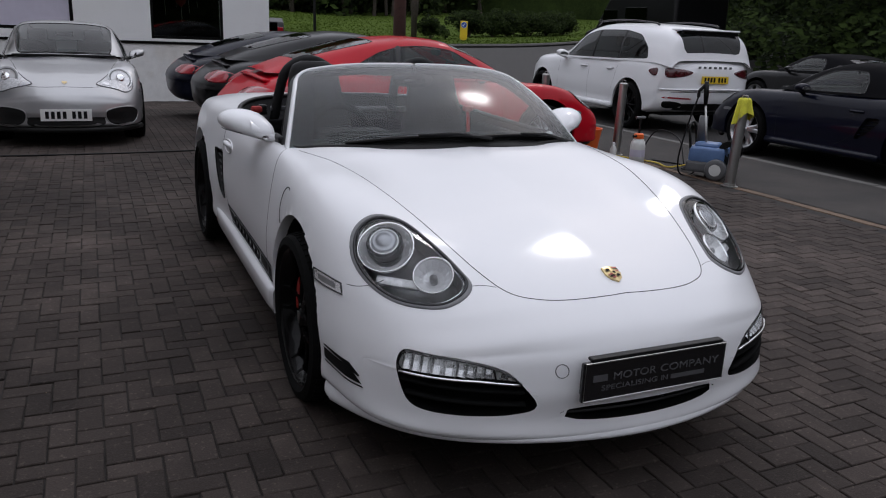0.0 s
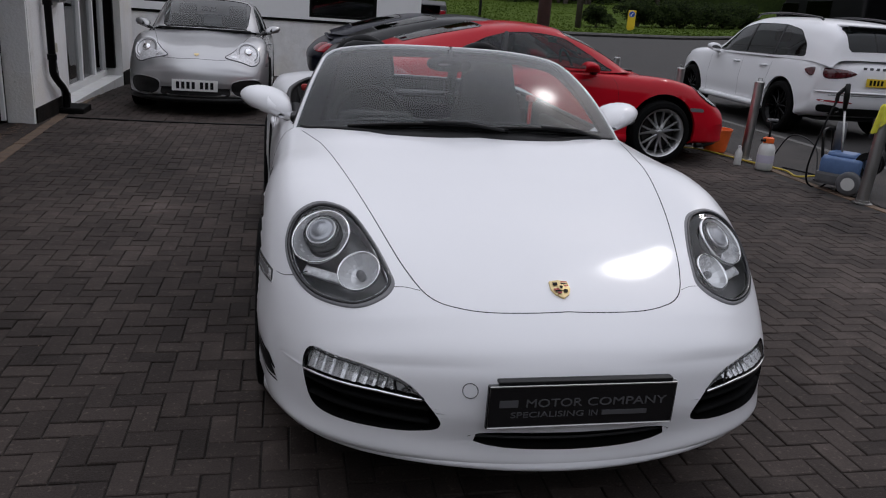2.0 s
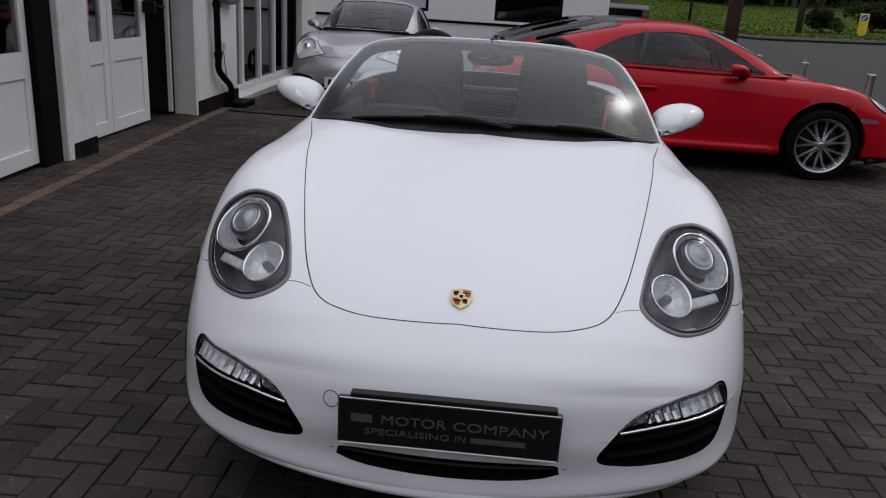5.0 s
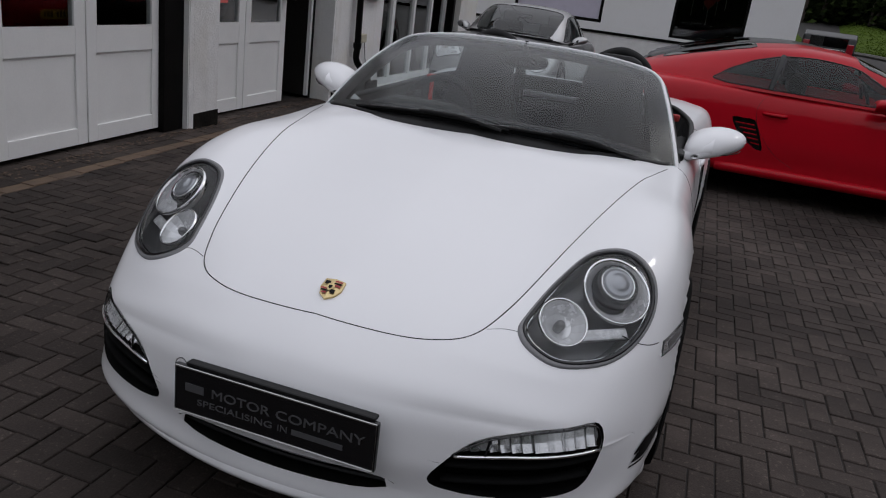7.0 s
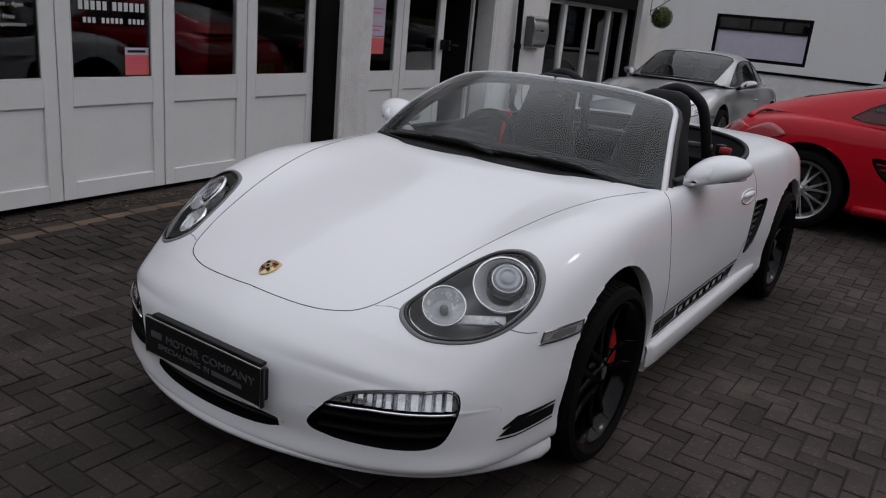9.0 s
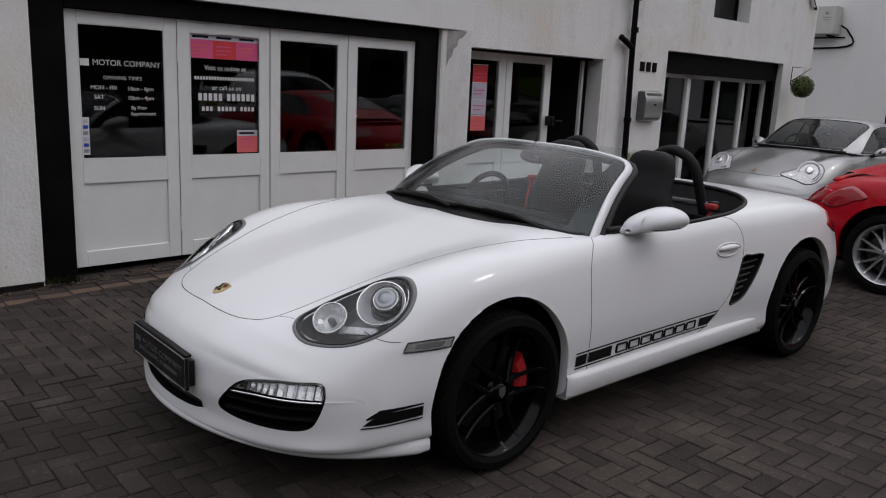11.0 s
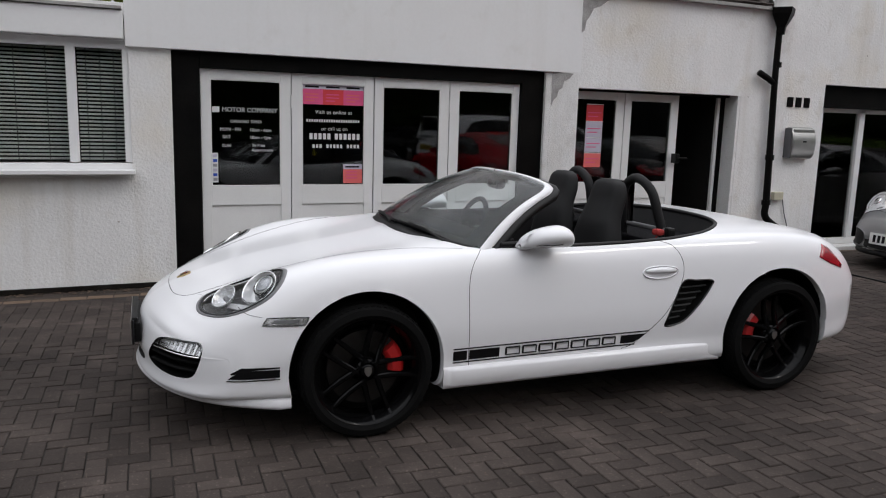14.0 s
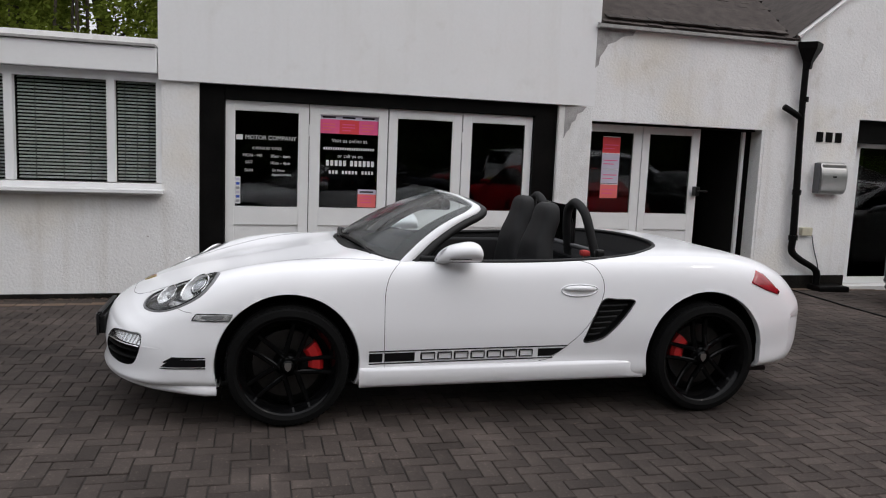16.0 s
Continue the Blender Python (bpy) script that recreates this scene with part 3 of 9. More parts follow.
        self.V = G.reshape(-1, 3).copy()
        idx = np.arange(a * m).reshape(a, m)
        self.F = np.stack([idx[:-1, :-1], idx[:-1, 1:], idx[1:, 1:], idx[1:, :-1]], -1).reshape(-1, 4)
        self.T = T
        self.tree = BVHTree.FromPolygons([tuple(v) for v in self.V], [tuple(f) for f in self.F])

    def drop(self, o, d):
        """Where a ray from outside meets the untouched body."""
        p, n, _, _ = self.tree.ray_cast(Vector(o), Vector(d).normalized())
        return p, n

    def on(self, P, u, w, lift=0.0, reach=0.5):
        """Plane point (u, w) laid on the body along the plane's normal."""
        o, U, W, N = P
        q = o + U * u + W * w
        p, n = self.drop(q + N * reach, -N)
        if p is None or (p - q).length > reach:
            p, n, _, _ = self.tree.find_nearest(q)
        return p + N * lift

    def cut(self, P, poly, reach=0.35, snap=True):
        o, U, W, N = (np.array(v) for v in P)
        R = self.V - o
        uv = np.stack([R @ U, R @ W], 1)
        dep = R @ N
        c = uv[self.F].mean(1)
        gone = inside(poly, c) & (np.abs(dep[self.F].mean(1)) < reach)
        A, B, D = (self.V[self.F[:, i]] for i in (0, 1, 3))
        nrm = np.cross(B - A, D - A)
        keep = self.F[~gone]
        edge = np.intersect1d(self.F[gone].ravel(), keep.ravel())
        self.F = keep
        if snap:
            a = np.asarray(poly)
            b = np.roll(a, -1, 0)
            for e in edge:
                p = uv[e]
                s = np.clip(((p - a) * (b - a)).sum(1) / np.maximum(((b - a) ** 2).sum(1), 1e-12), 0, 1)
                q = a + (b - a) * s[:, None]
                j = np.argmin(((q - p) ** 2).sum(1))
                self.V[e] = np.array(self.on(P, q[j][0], q[j][1]))

    def arches(self):
        """Opens the four wheel arches; returns their edges."""
        T = self.T
        self.rims = []
        for end in (0, 1):
            yc, zc, r = (-1, 1)[end] * T["wheelbase"] / 2, T["archz"][end], T["arch"][end]
            for s in (-1, 1):
                c = self.V[self.F].mean(1)
                d = np.hypot(c[:, 1] - yc, c[:, 2] - zc)
                gone = (d < r) & (c[:, 0] * s > 0.52)
                keep = self.F[~gone]
                edge = np.intersect1d(self.F[gone].ravel(), keep.ravel())
                self.F = keep
                ring = []
                for e in edge:
                    v = self.V[e]
                    if abs(v[0]) > 0.6 and v[2] > 0.17:
                        q = np.array([v[1] - yc, v[2] - zc])
                        q *= r / max(np.hypot(*q), 1e-6)
                        v[1], v[2] = yc + q[0], zc + q[1]
                        ring.append((math.atan2(q[1], q[0]), tuple(v)))
                self.rims.append((s, yc, zc, [p for a, p in sorted(ring, key=lambda k: k[0] if k[0] > -1.5 else k[0] + 2 * math.pi)]))

    def mesh(self):
        used, inv = np.unique(self.F, return_inverse=True)
        V = self.V[used]
        # joins the points that the upper and lower sheets share
        key, first, same = np.unique(np.round(V, 5), axis=0, return_index=True, return_inverse=True)
        F = np.asarray(same).reshape(-1)[inv.reshape(-1, 4)]
        out = []
        for f in F:
            g = [int(a) for i, a in enumerate(f) if a != f[i - 1]]
            if len(set(g)) == len(g) and len(g) > 2:
                out.append(tuple(g))
        return V[first], out


def plane_of(o, N, up=(0, 0, 1)):
    """Origin, across, along and normal of a drawing plane."""
    N = Vector(N).normalized()
    W = (Vector(up) - N * N.dot(Vector(up))).normalized()
    return Vector(o), W.cross(N).normalized(), W, N


def flip(P, s):
    """The same plane on the other side of the car."""
    return tuple(Vector((v.x * s, v.y, v.z)) for v in P)


def patch(shell, P, poly, lift=0.004, rings=5, thick=0.0, dome=0.0):
    """A filled outline laid on the body."""
    a = np.asarray(poly)
    c = a.mean(0)
    V, F = [], []
    n = len(a)
    for r in range(rings):
        f = 1 - r / rings
        for q in c + (a - c) * f:
            V.append(shell.on(P, q[0], q[1], lift + dome * (1 - f * f)))
    V.append(shell.on(P, c[0], c[1], lift + dome))
    for r in range(rings - 1):
        for k in range(n):
            F.append((r * n + k, r * n + (k + 1) % n, (r + 1) * n + (k + 1) % n, (r + 1) * n + k))
    for k in range(n):
        F.append(((rings - 1) * n + k, (rings - 1) * n + (k + 1) % n, rings * n))
    if thick:
        o = len(V)
        for q in a:
            V.append(shell.on(P, q[0], q[1], lift - thick))
        for k in range(n):
            F.append((o + k, o + (k + 1) % n, (k + 1) % n, k))
    a, b, c = (V[i] for i in F[0][:3])
    if (b - a).cross(c - a).dot(P[3]) < 0:
        F = [f[::-1] for f in F]
    return V, F


def rim_of(shell, P, poly, r=0.004, lift=0.0, n=6, closed=True):
    return tube([shell.on(P, q[0], q[1], lift) for q in poly], r, n, closed)


def bowl(shell, P, poly, depth, lift=-0.002, shrink=0.8, rings=3):
    """A recess behind an opening, with a floor."""
    a = np.asarray(poly)
    c = a.mean(0)
    N = P[3]
    n = len(a)
    V, F = [], []
    for r in range(rings + 1):
        f = 1 - (1 - shrink) * r / rings
        for q in c + (a - c) * f:
            V.append(shell.on(P, q[0], q[1], lift) - N * depth * (r / rings) ** 0.7 if r else shell.on(P, q[0], q[1], lift))
    for r in range(rings):
        for k in range(n):
            F.append((r * n + k, r * n + (k + 1) % n, (r + 1) * n + (k + 1) % n, (r + 1) * n + k))
    F.append(tuple(rings * n + k for k in range(n)))
    return V, F


def rings_at(P, at, depth, prof, n=28, squash=1.0):
    """A turned shape in the drawing plane: prof of (radius, height over the floor)."""
    o, U, W, N = P
    c = o + U * at[0] + W * at[1] - N * depth
    V, F = [], []
    for r, h in prof:
        for k in range(n):
            t = 2 * math.pi * k / n
            V.append(c + U * r * math.cos(t) * squash + W * r * math.sin(t) + N * h)
    for i in range(len(prof) - 1):
        for k in range(n):
            F.append((i * n + k, i * n + (k + 1) % n, (i + 1) * n + (k + 1) % n, (i + 1) * n + k))
    return V, F


def wheel(parent, at, s, R, width, rim_r, style, rim_mat, caliper=None, detail=True):
    """A wheel with its outer face towards s along x."""
    w = part("wheel", lathe([(rim_r * 0.60, -width * 0.5), (rim_r * 0.98, -width * 0.5), (rim_r * 0.98, -width * 0.3), (rim_r * 0.86, -width * 0.1), (rim_r * 0.88, width * 0.30), (rim_r * 0.97, width * 0.42), (rim_r * 1.0, width * 0.47), (rim_r * 1.03, width * 0.47), (rim_r * 1.03, width * 0.44)], 56), rim_mat, parent, smooth=True)
    side = R - rim_r
    prof = [(rim_r * 1.0, -width * 0.46), (rim_r + side * 0.3, -width * 0.53), (rim_r + side * 0.75, -width * 0.50), (R - 0.006, -width * 0.40)]
    for g in (-0.24, -0.02, 0.20):
        prof += [(R, width * g - 0.014), (R, width * g), (R - 0.008, width * g + 0.002), (R - 0.008, width * g + 0.010), (R, width * g + 0.012)]
    prof += [(R - 0.006, width * 0.40), (rim_r + side * 0.75, width * 0.50), (rim_r + side * 0.3, width * 0.53), (rim_r * 1.01, width * 0.47)]
    part("tyre", lathe(prof, 72), M_RUBBER, w, smooth=False)
    if detail:
        V, F = [], []
        for k in range(64):
            t0 = 2 * math.pi * k / 64
            for sgn in (-1, 1):
                o = len(V)
                for (rr, h, dt) in ((R + 0.0012, sgn * width * 0.28, 0.0), (R + 0.0012, sgn * width * 0.28, 0.055), (R - 0.004, sgn * width * 0.43, 0.075), (R - 0.004, sgn * width * 0.43, 0.02)):
                    V.append((h, rr * math.cos(t0 + dt), rr * math.sin(t0 + dt)))
                for (rr, h, dt) in ((R - 0.01, sgn * width * 0.28, 0.0), (R - 0.01, sgn * width * 0.28, 0.055), (R - 0.02, sgn * width * 0.43, 0.075), (R - 0.02, sgn * width * 0.43, 0.02)):
                    V.append((h, rr * math.cos(t0 + dt), rr * math.sin(t0 + dt)))
                F += [(o, o + 1, o + 2, o + 3)] + [(o + i, o + (i + 1) % 4, o + 4 + (i + 1) % 4, o + 4 + i) for i in range(4)]
        tagged(part("tread", (V, F), M_RUBBER, w), kind="stuff")
    face = width * 0.34
    for k in range(style["n"]):
        t = 2 * math.pi * (k + style.get("turn", 0.25)) / style["n"]
        datas = []
        for sg in ((-1, 1) if style.get("twin") or style.get("pair") else (0,)):
            pts, wid = [], []
            for f in (0.0, 0.2, 0.45, 0.7, 0.9, 1.0):
                r = rim_r * (0.16 + 0.80 * f)
                if style.get("pair"):
                    # two bars side by side, slightly spread
                    d = style["pair"][0] * (1 - f) + style["pair"][1] * f
                    a = t + sg * math.asin(min(0.95, d / r))
                else:
                    a = t + (sg * (style["twin"][0] * (1 - f) + style["twin"][1] * f) if sg else 0)
                pts.append((face * (1 - 0.25 * math.sin(math.pi * f * 0.9)) if f < 1 else face * 1.15, r * math.cos(a), r * math.sin(a)))
                wid.append(style["w"] * (1.25 - 0.45 * f))
            V, F = [], []
            for p, ww in zip(pts, wid):
                a = math.atan2(p[2], p[1])
                tang = Vector((0, -math.sin(a), math.cos(a)))
                for dx, dt in ((0.0, -1), (0.006, -0.55), (0.006, 0.55), (0.0, 1), (-0.022, 0.8), (-0.022, -0.8)):
                    V.append(Vector(p) + Vector((dx, 0, 0)) + tang * ww * dt)
            for i in range(len(pts) - 1):
                for j in range(6):
                    F.append((i * 6 + j, i * 6 + (j + 1) % 6, (i + 1) * 6 + (j + 1) % 6, (i + 1) * 6 + j))
            datas.append((V, F))
        part("spoke", join(*datas), rim_mat, w, smooth=False)
    part("hub_cap", lathe([(0.0, face + 0.012), (0.026, face + 0.011), (0.033, face + 0.006), (0.036, face - 0.004), (rim_r * 0.2, face - 0.01), (rim_r * 0.24, face - 0.03), (rim_r * 0.2, -0.02)], 28), rim_mat if not style.get("cap") else style["cap"], w, smooth=True)
    if detail:
        part("hub_crest", ([(face + 0.0145, y, z) for y, z in ((-0.017, 0.020), (0.0, 0.023), (0.017, 0.020), (0.018, 0.0), (0.012, -0.014), (0.0, -0.025), (-0.012, -0.014), (-0.018, 0.0))] + [(face + 0.008, y, z) for y, z in ((-0.017, 0.020), (0.0, 0.023), (0.017, 0.020), (0.018, 0.0), (0.012, -0.014), (0.0, -0.025), (-0.012, -0.014), (-0.018, 0.0))],
             [tuple(range(8))] + [(i, (i + 1) % 8, 8 + (i + 1) % 8, 8 + i) for i in range(8)]), M_STEEL, w, "small metal shield crest")
        for k in range(5):
            t = 2 * math.pi * (k + 0.5 + style.get("turn", 0.25)) / 5
            part("wheel_bolt", lathe([(0.0, face * 0.90), (0.008, face * 0.92), (0.0125, face * 0.98), (0.0135, face * 0.9), (0.0135, face * 0.6)], 10, at=(0, 0.062 * math.cos(t), 0.062 * math.sin(t))), M_BLACK, w)
    part("brake_disc", lathe([(rim_r * 0.3, 0.012), (rim_r * 0.70, 0.012), (rim_r * 0.70, -0.016), (rim_r * 0.3, -0.016)], 40), M_DISC, w, smooth=False)
    part("wheel_back", lathe([(0.0, -width * 0.32), (rim_r * 0.97, -width * 0.32)], 32), M_BLACK, w)
    w.matrix_local = Matrix.Translation(at) @ Matrix.Diagonal((s, 1, 1, 1))
    if caliper:
        V, F = [], []
        a0 = caliper
        for i in range(7):
            t = a0 - 0.42 + 0.84 * i / 6
            for rr, h in ((rim_r * 0.42, 0.05), (rim_r * 0.50, 0.064), (rim_r * 0.66, 0.062), (rim_r * 0.73, 0.045), (rim_r * 0.73, -0.03), (rim_r * 0.42, -0.03)):
                V.append((h * s, rr * math.cos(t), rr * math.sin(t)))
        for i in range(6):
            for j in range(6):
                F.append((i * 6 + j, i * 6 + (j + 1) % 6, (i + 1) * 6 + (j + 1) % 6, (i + 1) * 6 + j))
        F += [tuple(range(6)), tuple(36 + j for j in range(6))]
        c = part("brake_caliper", (V, F), M_CALIPER, parent, "red brake caliper")
        c.matrix_local = Matrix.Translation((at[0], at[1], at[2]))
    return w


TEN = dict(n=5, w=0.0125, pair=(0.032, 0.043), turn=0.0)
MULTI = dict(n=7, w=0.010, twin=(0.10, 0.22), turn=0.25)
FIVE = dict(n=5, w=0.028, twin=(0.12, 0.20), turn=0.1)
SUVW = dict(n=10, w=0.014, turn=0.1)


def wells(root, sh, x_in=0.50, paint=None):
    """Rolled lips of the arches and dark liners inside them."""
    for s, yc, zc, ring in sh.rims:
        n = len(ring)
        V, F = [], []
        for x, y, z in ring:
            V += [(x, y, z), (x - s * 0.012, yc + (y - yc) * 0.988, zc + (z - zc) * 0.988), (x - s * 0.040, yc + (y - yc) * 0.992, zc + (z - zc) * 0.992)]
        for i in range(n - 1):
            for k in range(2):
                F.append((3 * i + k, 3 * i + 3 + k, 3 * i + 4 + k, 3 * i + 1 + k))
        part("arch_lip", (V, F), paint or M_BLACK, root, smooth=True)
        V, F = [], []
        for x, y, z in ring:
            V += [(x - s * 0.038, yc + (y - yc) * 0.995, zc + (z - zc) * 0.995), (s * x_in, yc + (y - yc), zc + (z - zc))]
        for i in range(n - 1):
            F.append((2 * i, 2 * i + 2, 2 * i + 3, 2 * i + 1))
        c = len(V)
        V.append((s * x_in, yc, 0.20))
        F += [(2 * i + 1, 2 * i + 3, c) for i in range(n - 1)]
        part("wheel_well", (V, F), M_BLACK, root)


def chaikin(P, k=2):
    """Rounds the corners of a closed outline."""
    P = np.asarray(P, float)
    P = np.concatenate([P[i] + (P[(i + 1) % len(P)] - P[i]) * np.linspace(0, 1, 4)[:-1, None] for i in range(len(P))])
    for _ in range(k):
        Q = np.roll(P, -1, 0)
        P = np.stack([0.75 * P + 0.25 * Q, 0.25 * P + 0.75 * Q], 1).reshape(-1, 2)
    return P


def cabin(root, ks, zc, zb, wb, wr, paint, screen, rear, side, soft=False, pane=M_SIDEGLASS, nu=9, nv=9, post=None):
    """Roof and windows over the body. ks: stations along y; screen, rear: ranges along y of the panes; side: outlines (y, q) of the side panes, q from the crown 0 to the belt 1."""
    n = len(ks)
    k = np.linspace(0, n - 1, (n - 1) * nu + 1)
    Y, ZC, ZB, WB, WR = (pchip(range(n), a, k) for a in (ks, zc, zb, wb, wr))
    rows = []
    for i in range(len(k)):
        h = max(ZC[i] - ZB[i], 0.001)
        ctl = [(0, ZC[i]), (WR[i] * 0.6, ZC[i] - 0.012 * min(1, h * 4)), (WR[i], ZC[i] - 0.14 * h), (WR[i] * 0.45 + WB[i] * 0.55 + 0.012, ZB[i] + 0.48 * h), (WB[i], ZB[i])]
        S = spline(ctl, nv)
        rows.append(np.stack([S[:, 0], np.full(len(S), Y[i]), S[:, 1]], 1))
    G = np.array(rows)
    a, m, _ = G.shape
    L = G[:, ::-1].copy()
    L[:, :, 0] *= -1
    G = np.concatenate([L[:, :-1], G], 1)
    mm = G.shape[1]

    def at(y, q):
        """Point of the cabin's surface."""
        i = int(np.clip(np.searchsorted(Y, y) - 1, 0, a - 2))
        f = min(1, max(0, (y - Y[i]) / max(Y[i + 1] - Y[i], 1e-9)))
        c = (q + 1) / 2 * (mm - 1)
        j = int(np.clip(int(c), 0, mm - 2))
        g = c - j
        return (G[i, j] * (1 - f) + G[i + 1, j] * f) * (1 - g) + (G[i, j + 1] * (1 - f) + G[i + 1, j + 1] * f) * g

    outl = [("windscreen", chaikin([(screen[0], -0.57), (screen[0], 0), (screen[0], 0.57), (screen[1], 0.52), (screen[1] - 0.02, 0), (screen[1], -0.52)], 2)),
            ("rear_window", chaikin([(rear[0], -0.42), (rear[0], 0), (rear[0], 0.42), (rear[1], 0.40), (rear[1], 0), (rear[1], -0.40)], 2))]
    for q in side:
        q = chaikin(q, 2)
        outl += [("side_window", q), ("side_window", q * np.array([1, -1]))]
    V = G.reshape(-1, 3).copy()
    uv = np.stack([np.repeat(Y, mm), np.tile(np.linspace(-1, 1, mm), a)], 1)
    idx = np.arange(a * mm).reshape(a, mm)
    F = np.stack([idx[:-1, :-1], idx[:-1, 1:], idx[1:, 1:], idx[1:, :-1]], -1).reshape(-1, 4)
    found = []
    for nm, poly in outl:
        c = uv[F].mean(1)
        gone = inside(poly, c)
        if not gone.any():
            continue
        keep, cut = F[~gone], F[gone]
        pa, pb = poly, np.roll(poly, -1, 0)
        for e in np.intersect1d(cut.ravel(), keep.ravel()):
            p = uv[e]
            s = np.clip(((p - pa) * (pb - pa)).sum(1) / np.maximum(((pb - pa) ** 2).sum(1), 1e-12), 0, 1)
            w = pa + (pb - pa) * s[:, None]
            uv[e] = w[np.argmin(((w - p) ** 2).sum(1))]
            V[e] = at(*uv[e])
        F = keep
        found.append((nm, cut, poly))
    def some(nm, fs, material, parent, label=""):
        used, inv = np.unique(fs, return_inverse=True)
        return part(nm, (V[used], inv.reshape(-1, 4)), material, parent, smooth=True, label=label)
    roof = some("roof", F, M_FABRIC if soft else paint, root, "raised dark fabric roof" if soft else "")
    for nm, cut, poly in found:
        p = some(nm, cut, pane, root)
        p.visible_shadow = pane is M_TINT
        if post and nm == "side_window":
            sg = 1 if poly[0][1] > 0 else -1
            for py in ((post[0], post[1]), (1.02, 1.05)) if pane is M_TINT else (post,):
                part("window_pillar", tube([at(py[0] + (py[1] - py[0]) * f, sg * (0.565 + 0.40 * f)) + np.array([sg * 0.004, 0, 0]) for f in np.linspace(0, 1, 9)], 0.022, 6, flat=0.5), M_TRIM, p)
        part("window_seal", tube([at(y, q) for y, q in poly[::2]], 0.006, 5, True), M_TRIM, p, smooth=True)


def mirror(root, s, at, paint, scale=1.0):
    """A door mirror: a shell that swells from its arm to the flat glass, dark glass and seam."""
    x, y, z = at
    V, F = [], []
    nv = 20
    rows = [(0.82 * a, b * 0.96, c * 1.13, d) for a, b, c, d in spline([(-0.098, -0.080, 0.012, 0.012), (-0.088, -0.074, 0.034, 0.028), (-0.060, -0.056, 0.056, 0.044), (-0.02, -0.033, 0.074, 0.057), (0.04, -0.013, 0.087, 0.066), (0.095, -0.005, 0.091, 0.070), (0.135, -0.004, 0.086, 0.065), (0.155, -0.004, 0.076, 0.055), (0.160, -0.004, 0.064, 0.046)], 4)]
    for dy, dx, rx, rz in rows:
        for k in range(nv):
            t = 2 * math.pi * k / nv
            ax = dx + rx * 1.06 * math.cos(t)
            V.append((s * (x + (ax + 0.012) * scale), y + dy * scale, z + (0.80 * rz - 0.062 + 0.78 * rz * math.sin(t) + 0.10 * ax) * scale))
    n = len(rows)
    for i in range(n - 1):
        for k in range(nv):
            F.append((i * nv + k, i * nv + (k + 1) % nv, (i + 1) * nv + (k + 1) % nv, (i + 1) * nv + k))
    F.append(tuple(range(nv)))
    m = part("door_mirror", (V, F), paint, root, smooth=True)
    part("mirror_glass", (V[-nv:], [tuple(range(nv))]), M_CHROME, m)
    part("mirror_seam", tube([(s * (x + dx * scale), y + 0.82 * dy * scale, z + (0.80 * dz - 0.006) * scale) for dx, dy, dz in ((-0.085, -0.082, -0.070), (-0.020, -0.066, -0.058), (0.050, -0.026, -0.046), (0.092, 0.040, -0.036), (0.100, 0.080, -0.032))], 0.0022, 5), M_BLACK, m)
    V, F = [], []
    # arm: a flat wedge that sweeps from the door up into the shell
    for f in np.linspace(0, 1, 7):
        cx, cy, cz = -0.165 + 0.160 * f, -0.052 + 0.030 * f, -0.092 + 0.068 * f
        ly, lz = 0.040 + 0.012 * f, 0.017 + 0.022 * f
        for k in range(10):
            c = 2 * math.pi * k / 10
            V.append((s * (x + cx * scale), y + (cy + ly * math.cos(c)) * scale, z + (cz + lz * math.sin(c)) * scale))
    for i in range(6):
        for k in range(10):
            F.append((i * 10 + k, i * 10 + (k + 1) % 10, (i + 1) * 10 + (k + 1) % 10, (i + 1) * 10 + k))
    part("mirror_arm", (V, F), paint if scale > 1.02 else M_BLACK, root, smooth=True)
    return m


def number_plate(root, P, wid, hei, face, ink, chars=7):
    """A plate on the plane P with plain bars for its characters."""
    o, U, W, N = P
    m = Matrix((U.to_4d(), W.to_4d(), N.to_4d(), (0, 0, 0, 1))).transposed()
    m.translation = o
    for i in range(3):
        m[3][i] = 0
    m[3][3] = 1
    bm = bmesh.new()
    box(bm, (wid, hei, 0.008), (0, 0, 0), 0.003)
    bm.transform(m)
    p = part("number_plate", bm, face, root)
    for i in range(chars):
        bm = bmesh.new()
        step = wid * 0.86 / (chars + 0.6)
        x = -wid * 0.43 + step * (i + 0.5 + (0.6 if i > 3 else 0))
        box(bm, (step * 0.62, hei * 0.62, 0.002), (x, 0, 0.0055))
        bm.transform(m)
        part("character_bar", bm, ink, p)
    return p


def shut(root, shell, pts, axis, r=0.0021, name="panel_gap"):
    """A thin gap line on the body through points in a projection along axis."""
    out = []
    for q in spline(pts, 8):
        if axis[0] == "x":
            s = -1 if axis == "x-" else 1
            p, n = shell.drop((s * 2, q[0], q[1]), (-s, 0, 0))
        elif axis == "z":
            p, n = shell.drop((q[0], q[1], 3), (0, 0, -1))
        else:
            p, n = shell.drop((q[0], -4, q[1]), (0, 1, 0))
        if p is not None:
            out.append(p - (n * 0.001 if n.dot(Vector((0, 0, 1))) > -2 else n * 0))
    if len(out) > 1:
        return part(name, tube(out, r, 5), M_BLACK, root)


